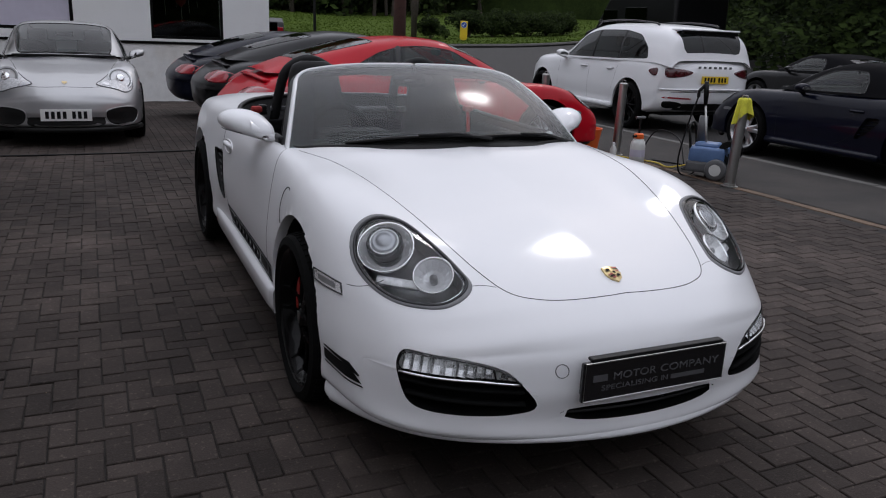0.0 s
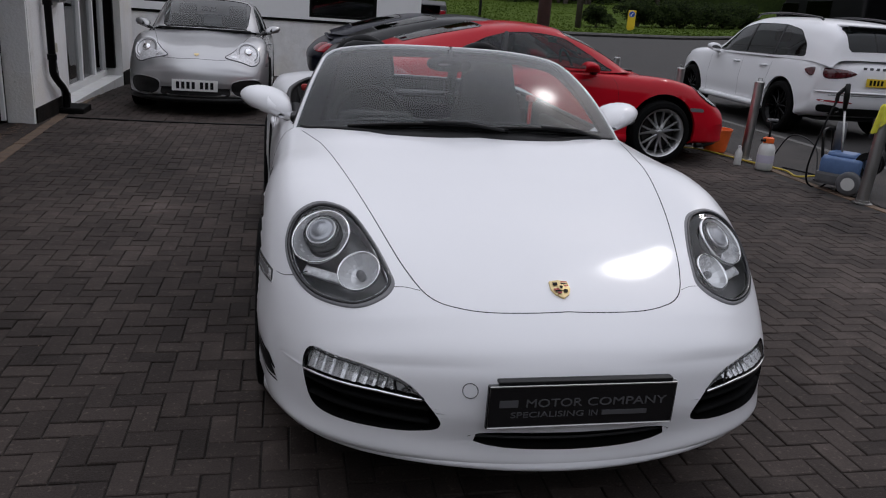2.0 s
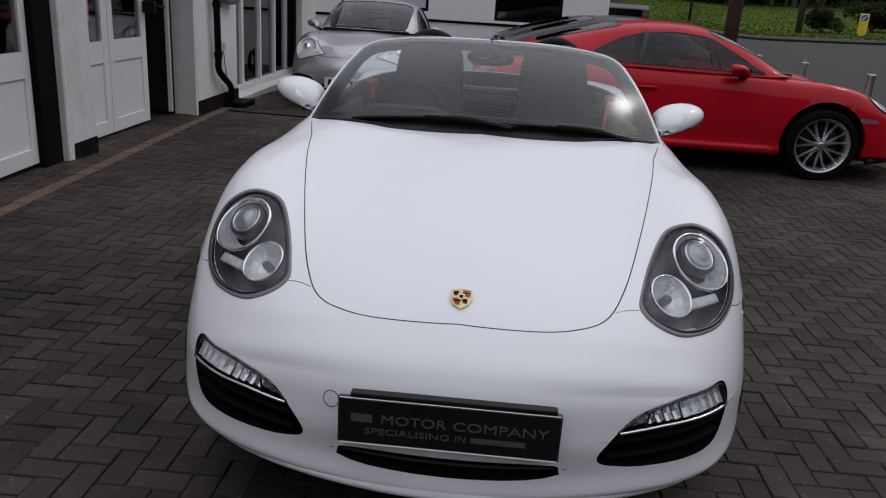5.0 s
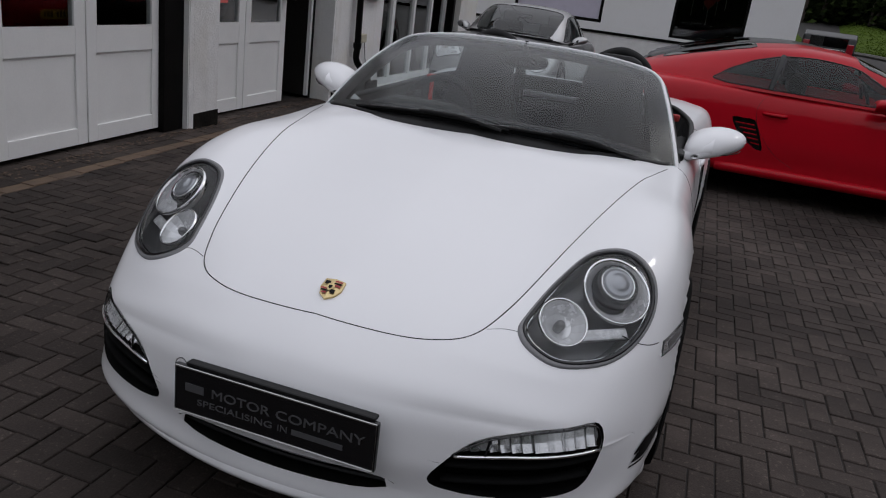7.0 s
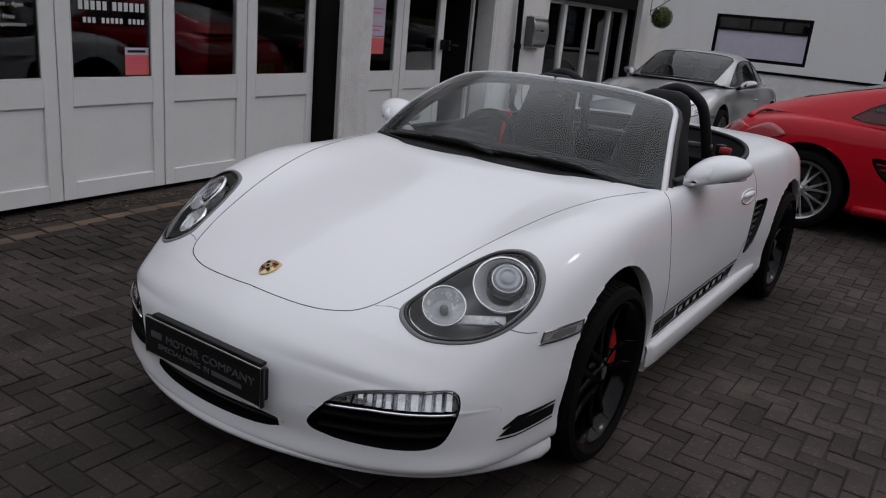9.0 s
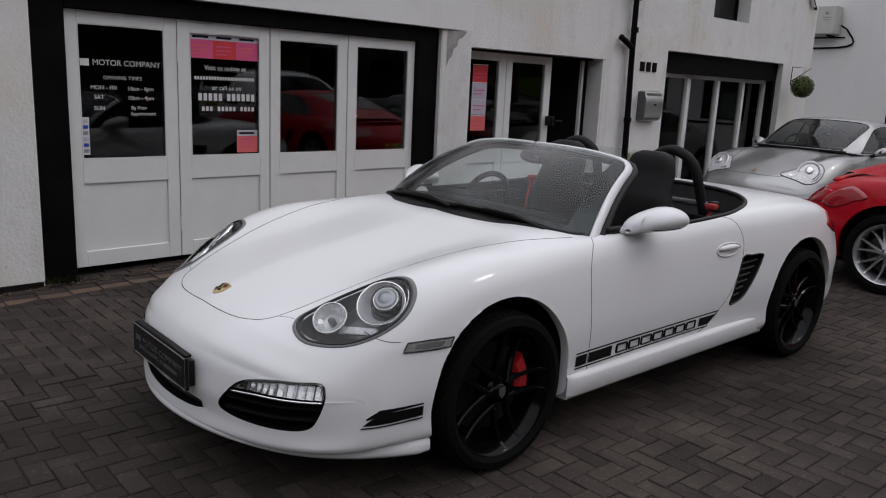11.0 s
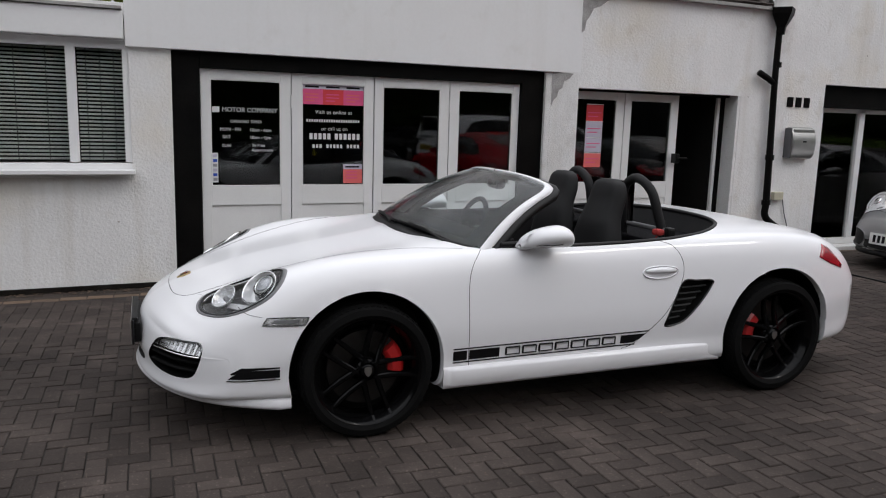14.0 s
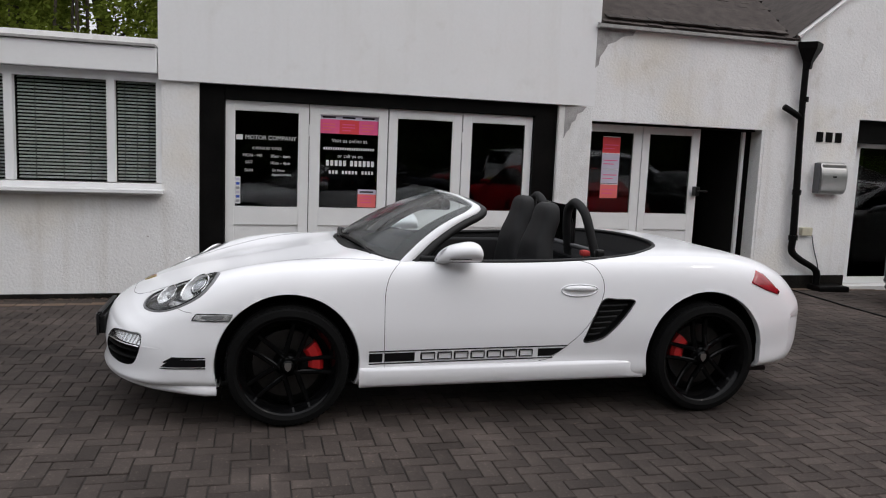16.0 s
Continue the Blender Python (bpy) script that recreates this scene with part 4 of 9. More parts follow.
def seat(root, x, y, lean=12):
    """A sports seat with cushion, bolsters, backrest and headrest in one."""
    t = part("seat_cushion", boxes(((0.36, 0.48, 0.14), (x, y - 0.12, 0.36)), ((0.08, 0.46, 0.20), (x - 0.21, y - 0.12, 0.38)), ((0.08, 0.46, 0.20), (x + 0.21, y - 0.12, 0.38)), bevel=0.03), M_LEATHER, root, smooth=True)
    rows = []
    prof = [(0.40, 0.20, 0.07), (0.55, 0.225, 0.085), (0.72, 0.215, 0.085), (0.84, 0.195, 0.078), (0.93, 0.172, 0.068), (1.00, 0.154, 0.062), (1.10, 0.140, 0.058), (1.16, 0.118, 0.048), (1.185, 0.07, 0.03)]
    S = spline([(z, w, d) for z, w, d in prof], 4)
    V, F = [], []
    n = 20
    for z, w, d in S:
        yy = y + 0.10 + math.tan(radians(lean)) * (z - 0.40) + (0.03 if z > 0.95 else 0) * min(1, (z - 0.95) * 8)
        for k in range(n):
            c = 2 * math.pi * k / n
            cx, sx = math.cos(c), math.sin(c)
            ww = w * math.copysign(abs(cx) ** 0.55, cx)
            dd = d * math.copysign(abs(sx) ** 0.6, sx)
            dish = 0.035 * (1 - abs(cx)) * (1 if sx < 0 else 0) * min(1, max(0, (0.9 - z) * 4))
            V.append((x + ww, yy + dd + dish, z))
    for i in range(len(S) - 1):
        for k in range(n):
            F.append((i * n + k, i * n + (k + 1) % n, (i + 1) * n + (k + 1) % n, (i + 1) * n + k))
    F.append(tuple((len(S) - 1) * n + k for k in range(n)))
    part("seat_back", (V, F), M_LEATHER, root, smooth=True)


# the white roadster
def white_roadster():
    root = thing("sports_car", "white open two-seat roadster with black wheels and side stripes", "car", pose(-0.03, 0, 0))
    T = SPORT
    sh = Shell(T, 10, 12)
    # openings
    # lamp outline: nearly straight along the bonnet, full on the wing side
    egg = loop_spline([(-0.112, 0.140), (-0.108, 0.0), (-0.090, -0.130), (-0.070, -0.197), (-0.014, -0.218), (0.060, -0.189), (0.127, -0.083), (0.142, 0.036), (0.113, 0.153), (0.048, 0.225), (-0.030, 0.240), (-0.082, 0.207)], 5)
    LN = Vector((0.36, -0.60, 0.71)).normalized()
    LAMP = plane_of((0.612, -1.765, 0.680), LN, (0.47, 0.75, 0.47))
    fog = loop_spline([(-0.148, 0.050), (-0.125, 0.084), (-0.05, 0.084), (0.05, 0.080), (0.143, 0.065), (0.195, 0.042), (0.240, 0.000), (0.272, -0.040), (0.268, -0.066), (0.22, -0.080), (0.15, -0.088), (0.02, -0.090), (-0.07, -0.084), (-0.112, -0.062), (-0.140, 0.0)], 6)
    o = Vector((0.600, -2.03, 0.395))
    W = Vector((0, 0, 1))
    FOG = (o, Vector((-0.86, -0.50, 0.0)), W, Vector((0.50, -0.86, 0.0)))
    grille = 0.96 * loop_spline([(-0.30, 0.012), (-0.22, 0.026), (0, 0.030), (0.22, 0.026), (0.30, 0.012), (0.285, -0.008), (0.20, -0.022), (0, -0.026), (-0.20, -0.022), (-0.285, -0.008)], 6)
    GR = (Vector((0, -2.2, 0.306)), Vector((1, 0, 0)), Vector((0, 0, 1)), Vector((0, -1, 0)))
    SIDE = (Vector((0.86, 0, 0)), Vector((0, 1, 0)), Vector((0, 0, 1)), Vector((1, 0, 0)))
    vent = loop_spline([(0.555, 0.672), (0.64, 0.675), (0.735, 0.672), (0.728, 0.638), (0.66, 0.55), (0.57, 0.462), (0.50, 0.435), (0.445, 0.432), (0.455, 0.475), (0.50, 0.575)], 6)
    TOP = (Vector((0, 0, 1.2)), Vector((1, 0, 0)), Vector((0, 1, 0)), Vector((0, 0, 1)))
    rim_pts = [(0.0, -0.865), (0.25, -0.85), (0.48, -0.79), (0.63, -0.70), (0.705, -0.60), (0.745, -0.35), (0.755, 0.0), (0.752, 0.35), (0.735, 0.60), (0.66, 0.84), (0.50, 1.02), (0.28, 1.12), (0.0, 1.15)]
    cock = loop_spline(rim_pts + [(-x, y) for x, y in rim_pts[-2:0:-1]], 6)
    for s in (1, -1):
        sh.cut(flip(LAMP, s), egg)
        sh.cut(flip(FOG, s), fog)
        sh.cut(flip(SIDE, s), vent)
    sh.cut(GR, grille)
    sh.cut(TOP, cock, reach=0.5)
    sh.arches()
    body = part("body", sh.mesh(), M_WHITE, root, smooth=True)
    wells(root, sh, paint=M_WHITE)
    part("underbody", boxes(((1.30, 3.6, 0.03), (0, 0, 0.185)), bevel=0.01), M_BLACK, root)
    # lip under the bumper, in the body colour
    V, F = [], []
    n = 61
    for i in range(-1, n + 1):
        tail = 0.055 if i in (-1, n) else 0.0
        x = -0.832 + 1.664 * min(max(i, 0), n - 1) / (n - 1)
        t = abs(x) / 0.835
        y = -2.212 + 0.60 * (0.56 * t ** 2 + 0.44 * t ** 8)
        out = Vector((math.copysign(0.60 * (1.12 * t + 3.5 * t ** 7) / 0.835, x), -1, 0)).normalized()
        up = 0.034 * (1 - t ** 3)
        for d, z in ((-0.06, 0.250), (-0.020, 0.236), (0.004, 0.220), (0.020, 0.200), (0.018, 0.188), (0.002, 0.178), (-0.05, 0.174), (-0.12, 0.176)):
            d *= 1 - 0.85 * t ** 7 if d > 0 else 1
            V.append((min(0.836, max(-0.836, x + out.x * d)), y + out.y * d * (0 if tail else 1) + tail, z + up))
    for i in range(n + 1):
        for j in range(7):
            F.append((i * 8 + j, i * 8 + j + 1, (i + 1) * 8 + j + 1, (i + 1) * 8 + j))
    part("front_lip", (V, F), M_WHITE, root, smooth=True)
    for s in (1, -1):
        # sill
        V, F = [], []
        ys = np.linspace(-0.835, 0.826, 40)
        for y in ys:
            e = 0.014 * (1 - min(1, (y + 0.835) / 0.08)) ** 2 + 0.020 * (1 - min(1, (0.826 - y) / 0.22)) ** 2
            for x, z in ((0.80, 0.318), (0.850, 0.310), (0.866 - e, 0.303), (0.8695 - e, 0.292), (0.867 - e, 0.222), (0.852, 0.204), (0.76, 0.198)):
                V.append((s * x, y, z + 0.012 * (y + 0.8) / 1.6))
        for i in range(len(ys) - 1):
            for j in range(6):
                F.append((i * 7 + j, i * 7 + j + 1, (i + 1) * 7 + j + 1, (i + 1) * 7 + j))
        F += [tuple(range(7)), tuple((len(ys) - 1) * 7 + j for j in range(7))]
        part("sill", (V, F), M_WHITE, root, smooth=True)
    # head lamps
    for s in (1, -1):
        P = flip(LAMP, s)
        # grey rubber surround with a black gasket inside it
        V, F = [], []
        n = len(egg)
        for f, l in ((1.015, -0.001), (1.0, 0.004), (0.945, 0.004), (0.93, -0.004)):
            V += [sh.on(P, q[0], q[1], l) for q in egg * f]
        for i in range(3):
            F += [(i * n + k, i * n + (k + 1) % n, (i + 1) * n + (k + 1) % n, (i + 1) * n + k) for k in range(n)]
        lamp = part("headlamp", (V, F), M_SURROUND, root, "clear teardrop headlamp with a grey rubber surround", smooth=True)
        part("lamp_gasket", rim_of(sh, P, egg * 0.925, 0.0055, 0.001, 6), M_TRIM, lamp, smooth=True)
        part("lamp_bowl", bowl(sh, P, egg * 0.93, 0.085, -0.004, 0.82), M_HOUSE, lamp, smooth=False)
        part("lamp_trim", rim_of(sh, P, egg * 0.875, 0.0022, -0.008, 6), M_CHROME, lamp)

        def floor_at(u, w, deep):
            return -(sh.on(P, u, w) - P[0]).dot(P[3]) + deep

        # main reflector with its projector
        C0, C1, C2 = (0.012, 0.103), (0.000, 0.124), (-0.016, -0.085)
        d0 = floor_at(*C0, 0.062)
        part("reflector_rim", rings_at(P, C0, d0, [(0.0925, 0.042), (0.0925, 0.050), (0.089, 0.0515), (0.085, 0.047)], 40), M_CHROME, lamp, smooth=True)
        part("main_reflector", rings_at(P, C0, d0, [(0.087, 0.048), (0.080, 0.040), (0.068, 0.018), (0.056, 0.006), (0.050, 0.004)], 40), M_BRIGHT, lamp, smooth=True)
        part("projector_ring", rings_at(P, C1, d0, [(0.060, 0.008), (0.059, 0.036), (0.055, 0.043), (0.048, 0.043), (0.046, 0.034)], 36), M_TRIM, lamp, smooth=True)
        part("projector_bezel", rings_at(P, C1, d0, [(0.0475, 0.040), (0.0465, 0.045), (0.0435, 0.045), (0.042, 0.038)], 36), M_CHROME, lamp, smooth=True)
        part("projector_lens", rings_at(P, C1, d0, [(0.042, 0.036), (0.039, 0.046), (0.034, 0.050), (0.0325, 0.049), (0.024, 0.056), (0.012, 0.060), (0.0, 0.061)], 32), M_PROJ, lamp, "grey glass projector lens", smooth=True)
        # small faceted reflector with a bulb
        d1 = floor_at(*C2, 0.056)
        part("reflector_rim", rings_at(P, C2, d1, [(0.0645, 0.040), (0.0645, 0.048), (0.062, 0.0495), (0.059, 0.045)], 36), M_CHROME, lamp, smooth=True)
        part("small_reflector", rings_at(P, C2, d1, [(0.061, 0.046), (0.050, 0.029), (0.034, 0.012), (0.014, 0.002), (0.0, 0.0)], 14), M_BRIGHT, lamp, smooth=False)
        part("bulb_shield", rings_at(P, C2, d1, [(0.013, 0.0), (0.013, 0.028), (0.008, 0.036), (0.0, 0.037)], 16), M_HOUSE, lamp, smooth=True)
        # long clear indicator bar beside it
        d2 = floor_at(0.070, -0.005, 0.046)
        bm = bmesh.new()
        box(bm, (0.030, 0.145, 0.016), (0, 0, 0), 0.006)
        mm = Matrix((P[1].to_4d(), P[2].to_4d(), P[3].to_4d(), (0, 0, 0, 1))).transposed()
        for i in range(3):
            mm[3][i] = 0
        mm.translation = P[0] + P[1] * 0.068 + P[2] * -0.012 - P[3] * d2
        bm.transform(mm @ pose(0, 0, 0, 0, 0, -33))
        part("side_reflector", bm, M_LAMPBACK, lamp, "clear indicator bar")
        part("lamp_glass", patch(sh, P, egg * 0.93, 0.001, 6, dome=0.006), M_LENS, lamp, smooth=True).visible_shadow = False
        # bumper lamp and side intake
        P = flip(FOG, s)
        duct = part("front_intake", bowl(sh, P, fog, 0.10, 0.0, 0.92), M_DEEP, root, "black side intake with a clear lamp strip")
        for zz, u0, u1, dep in ((-0.006, -0.135, 0.235, 0.020), (-0.046, -0.115, 0.240, 0.018)):
            pts = []
            for f in np.linspace(0, 1, 12):
                u = u0 + (u1 - u0) * f
                pts.append(sh.on(P, u, zz - 0.010 * f, -dep))
            part("intake_slat", tube(pts, 0.016, 6, flat=0.45), M_DEEP, duct, smooth=True)
        strip = loop_spline([(-0.142, 0.046), (-0.120, 0.077), (-0.05, 0.077), (0.05, 0.073), (0.143, 0.057), (0.190, 0.036), (0.226, 0.012), (0.15, 0.018), (0.05, 0.021), (-0.05, 0.021), (-0.12, 0.020), (-0.140, 0.024)], 5)
        part("lamp_strip_back", patch(sh, P, strip, -0.026, 3, 0.0), M_LAMPBACK, duct)
        # ribbed reflector blocks behind the clear cover, tilted to the sky
        for u0, u1, rb in ((-0.132, -0.047, 3), (-0.043, 0.030, 2), (0.034, 0.138, 4), (0.158, 0.208, 2)):
            bars = []
            for q in range(rb):
                u = u0 + (u1 - u0) * (q + 0.5) / rb
                zt = 0.072 - max(0, u + 0.05) * 0.13 - max(0, u - 0.14) * 0.35
                bars.append(tube([sh.on(P, u, 0.026, -0.010), sh.on(P, u + 0.002, (0.026 + zt) / 2, -0.020), sh.on(P, u + 0.003, zt, -0.024)], (u1 - u0) / rb * 0.54, 6, flat=0.35))
            part("lamp_facet", join(*bars), M_REFLECT, duct)
        part("lamp_bezel", tube([sh.on(P, u, 0.0205 - max(0, u - 0.10) * 0.07, 0.001) for u in np.linspace(-0.138, 0.222, 16)], 0.0045, 6), M_CHROME, duct, smooth=True)
        part("lamp_divider", tube([sh.on(P, 0.143, 0.056, 0.001), sh.on(P, 0.153, 0.018, 0.001)], 0.0032, 5), M_TRIM, duct)
        part("lamp_strip_glass", patch(sh, P, strip, -0.001, 3), M_LENS, duct, smooth=True).visible_shadow = False
        part("lamp_strip_edge", rim_of(sh, P, strip, 0.0022, -0.001), M_TRIM, duct)
        # side intake behind the door
        P = flip(SIDE, s)
        iv = part("side_intake", bowl(sh, P, vent, 0.06, 0.0, 0.93), M_BLACK, root, "black slatted side air intake")
        for f in np.linspace(0.12, 0.88, 6):
            z = 0.445 + 0.215 * f
            y0, y1 = 0.452 + 0.10 * f + 0.01, 0.515 + 0.215 * f
            part("intake_slat", tube([sh.on(P, y0, z, -0.018), sh.on(P, (y0 + y1) / 2, z + 0.004, -0.014), sh.on(P, y1, z + 0.008, -0.018)], 0.010, 6, flat=0.5), M_BLACK, iv)
        part("intake_rim", rim_of(sh, P, vent, 0.004, 0.0), M_TRIM, iv)
        # side marker
        mk = np.array([(-1.690, 0.572), (-1.668, 0.603), (-1.575, 0.607), (-1.488, 0.606), (-1.506, 0.574), (-1.58, 0.571)])
        mk = np.array([mk[i] + (mk[(i + 1) % 6] - mk[i]) * j / 4 for i in range(6) for j in range(4)])
        mrk = part("side_marker", patch(sh, P, mk, 0.003, 3, 0.006), M_REFLECT, root, "clear side marker lamp", smooth=False)
        part("marker_edge", rim_of(sh, P, mk, 0.0028, 0.003), M_TRIM, mrk)
        part("marker_core", patch(sh, P, mk * np.array([0.6, 0.5]) + np.array([-0.636, 0.2945]), 0.0045, 2), M_HOUSE, mrk)
        # stripe on the bumper: a black arrow between two thin lines
        def dense(q, k=8):
            q = np.asarray(q, float)
            return np.array([q[i] + (q[(i + 1) % len(q)] - q[i]) * j / k for i in range(len(q)) for j in range(k)])
        st = part("bumper_stripe", patch(sh, P, dense([(-1.842, 0.330), (-1.815, 0.352), (-1.775, 0.371), (-1.62, 0.374), (-1.62, 0.337), (-1.73, 0.333)]), 0.0035, 6), M_INKB, root, "black stripe decal")
        part("stripe_line", patch(sh, P, dense([(-1.85, 0.319), (-1.73, 0.323), (-1.62, 0.325), (-1.62, 0.331), (-1.73, 0.328), (-1.845, 0.324)]), 0.0035, 3), M_INKB, st)
        part("stripe_line", patch(sh, P, dense([(-1.828, 0.350), (-1.782, 0.378), (-1.62, 0.380), (-1.62, 0.386), (-1.785, 0.384), (-1.832, 0.355)]), 0.0035, 3), M_INKB, st)
        # stripe on the door
        ds = part("door_stripe", tube([sh.on(P, y, 0.398 + 0.014 * (y + 0.78) / 1.1, 0.001) for y in np.linspace(-0.785, 0.345, 26)], 0.0034, 4), M_INKB, root, "black stripe decal with letter shapes")
        part("stripe_line", tube([sh.on(P, y, 0.330 + 0.014 * (y + 0.78) / 1.1, 0.001) for y in np.linspace(-0.785, 0.26, 24)], 0.0034, 4), M_INKB, ds)
        def band(y0, y1, z0, z1, sk0=0.0, sk1=0.0):
            up = 0.014 / 1.1
            return np.array([(y0, z0 + up * (y0 + .78)), (y1, z0 + up * (y1 + .78)), (y1 + sk1, z1 + up * (y1 + .78)), (y0 + sk0, z1 + up * (y0 + .78))])
        part("stripe_block", patch(sh, P, dense(band(-0.785, -0.712, 0.340, 0.388)), 0.0025, 3), M_INKB, ds)
        part("stripe_block", patch(sh, P, dense(band(-0.700, -0.536, 0.340, 0.388)), 0.0025, 3), M_INKB, ds)
        part("stripe_block", patch(sh, P, dense(band(0.170, 0.255, 0.341, 0.386, 0.0, 0.075)), 0.0025, 3), M_INKB, ds)
        for i in range(7):
            y0 = -0.500 + 0.0935 * i
            q = band(y0, y0 + 0.076, 0.345, 0.383)
            part("letter_shape", tube([sh.on(P, a, b, 0.002) for a, b in dense(q, 4)], 0.0062, 4, True, flat=0.5), M_INKB, ds)
        # door handle in its dish
        hd = loop_spline([(0.297, 0.726), (0.33, 0.750), (0.41, 0.757), (0.49, 0.750), (0.515, 0.730), (0.48, 0.703), (0.40, 0.692), (0.325, 0.702)], 5)
        h = part("door_handle", rim_of(sh, P, hd, 0.0045, 0.001), M_WHITE, root, smooth=True)
        part("handle_grip", tube([sh.on(P, y, 0.733 + 0.006 * math.sin((y - 0.31) * 16), l) for y, l in ((0.315, 0.000), (0.34, 0.006), (0.40, 0.011), (0.46, 0.009), (0.503, 0.001))], [0.008, 0.013, 0.016, 0.015, 0.009], 8, flat=1.0), M_WHITE, h, smooth=True)
        # thin grey line drawn round the dish in place of shade at its edge
        part("handle_shadow_gap", rim_of(sh, P, hd * 1.0 + np.array([0, -0.001]), 0.0012, 0.0048), M_SURROUND, h)
        # gaps
        ax = "x" if s > 0 else "x-"
        shut(root, sh, [(-0.700, 0.30), (-0.704, 0.45), (-0.705, 0.60), (-0.700, 0.72), (-0.676, 0.80), (-0.63, 0.855), (-0.60, 0.872)], ax, name="door_gap")
        shut(root, sh, [(0.43, 0.885), (0.50, 0.862), (0.545, 0.80), (0.556, 0.74), (0.545, 0.68), (0.505, 0.59), (0.43, 0.49), (0.345, 0.415), (0.25, 0.345), (0.18, 0.325)], ax, name="door_gap")
        shut(root, sh, [(-1.785, 0.640), (-1.765, 0.622), (-1.73, 0.610), (-1.69, 0.606)], ax, 0.0018, "bumper_gap")
        shut(root, sh, [(0.43, 0.885), (0.55, 0.875), (0.70, 0.875), (0.80, 0.885)], ax, 0.0010, "wing_gap")
        mirror(root, s, (0.855, -0.340, 0.950), M_WHITE, 1.03)
        part("mirror_base", boxes(((0.03, 0.15, 0.03), (s * 0.735, -0.43, 0.888)), bevel=0.012), M_BLACK, root, smooth=True)
        # tail lamp
        tl = dense(np.array([(1.495, 0.772), (1.545, 0.842), (1.60, 0.820), (1.725, 0.712), (1.71, 0.694), (1.60, 0.728)]), 4)
        part("tail_lamp", patch(sh, P, tl, 0.004, 4, 0.01), M_AMBER, root, "red tail lamp", smooth=True)
    part("fuel_flap_gap", tube([sh.on(flip(SIDE, -1), -0.99 + 0.075 * math.cos(t), 0.70 + 0.075 * math.sin(t), 0.0) for t in np.linspace(-1.2, 1.9, 18)], 0.0025, 5), M_BLACK, root)
    # bonnet outline
    bon = [(0.0, -2.060), (0.20, -2.048), (0.31, -2.018), (0.378, -1.97), (0.424, -1.88), (0.466, -1.75), (0.530, -1.50), (0.592, -1.22), (0.636, -0.98), (0.660, -0.885), (0.682, -0.79), (0.704, -0.70)]
    line = [(-x, y) for x, y in bon[:0:-1]] + bon
    shut(root, sh, line, "z", 0.0022, "bonnet_gap")
    for s in (1, -1):
        shut(root, sh, [(s * 0.400, -1.945), (s * 0.44, -1.925), (s * 0.485, -1.915)], "z", 0.0016, "bumper_gap")
    # shield badge
    BADGE = plane_of((0, -1.985, 0.66), (0, -0.42, 0.9), (0, 1, 0.4))
    shield = np.array([(-0.027, 0.032), (0.0, 0.036), (0.027, 0.032), (0.029, 0.0), (0.020, -0.022), (0.0, -0.038), (-0.020, -0.022), (-0.029, 0.0)])
    bd = part("badge", patch(sh, BADGE, shield, 0.006, 3, 0.006, 0.003), M_GOLD, root, "small gold shield badge", smooth=False)
    for x, y, w, h, m in ((0.0135, 0.024, 0.010, 0.0028, M_BADGERED), (0.0135, 0.016, 0.010, 0.0028, M_INKB), (0.0135, 0.009, 0.010, 0.0028, M_BADGERED), (-0.012, -0.006, 0.011, 0.0028, M_BADGERED), (-0.011, -0.013, 0.009, 0.0028, M_INKB), (-0.009, -0.020, 0.006, 0.0028, M_BADGERED), (-0.014, 0.016, 0.007, 0.006, M_INKB), (0.011, -0.012, 0.006, 0.006, M_INKB)):
        part("badge_field", patch(sh, BADGE, np.array([(x - w, y - h), (x, y - h), (x + w, y - h), (x + w, y + h), (x, y + h), (x - w, y + h)]), 0.0105, 2), m, bd)
    part("badge_centre", patch(sh, BADGE, shield * 0.34, 0.0115, 2), M_GOLD, bd)
    part("badge_centre", patch(sh, BADGE, shield * 0.17, 0.0125, 2), M_INKB, bd)
    FRONT = (Vector((0, -2.2, 0)), Vector((1, 0, 0)), Vector((0, 0, 1)), Vector((0, -1, 0)))
    part("tow_eye_cover", tube([sh.on(FRONT, -0.292 + 0.020 * math.cos(t), 0.445 + 0.020 * math.sin(t), 0.0) for t in np.linspace(0, 2 * math.pi, 24)[:-1]], 0.0016, 4, True), M_GREYPL, root)
    # lower grille
    gr = part("lower_grille", bowl(sh, GR, grille, 0.07, 0.0, 0.95), M_BLACK, root, "black lower grille slot")
    part("grille_slat", tube([sh.on(GR, u, 0.0, -0.02) for u in np.linspace(-0.28, 0.28, 12)], 0.006, 6), M_BLACK, gr)
    # show plate on its holder
    pl = part("number_plate", boxes(((0.525, 0.014, 0.125), (0, -2.236, 0.430)), bevel=0.005), M_PLATEB, root, "black dealer show plate")
    part("plate_holder", boxes(((0.485, 0.026, 0.010), (0.008, -2.226, 0.4955)), ((0.49, 0.03, 0.10), (0, -2.215, 0.425)), bevel=0.006), M_BLACK, pl)
    part("plate_edge", tube([(x, -2.2435, z) for x, z in ((-0.258, 0.371), (0.258, 0.371), (0.258, 0.489), (-0.258, 0.489))], 0.0025, 5, True), M_STEEL, pl)
    mt = Matrix.Translation((0, -2.2438, 0)) @ pose(0, 0, 0, 90, 0, 0)
    for body, x, z, wid, hei in (("MOTOR", -0.081, 0.440, 0.153, 0.023), ("COMPANY", 0.123, 0.440, 0.223, 0.023), ("SPECIALISING", -0.097, 0.407, 0.200, 0.016), ("IN", 0.030, 0.407, 0.024, 0.016)):
        fit_text("plate_text", body, wid, hei, mt @ pose(x, z, 0), M_INKD, pl)
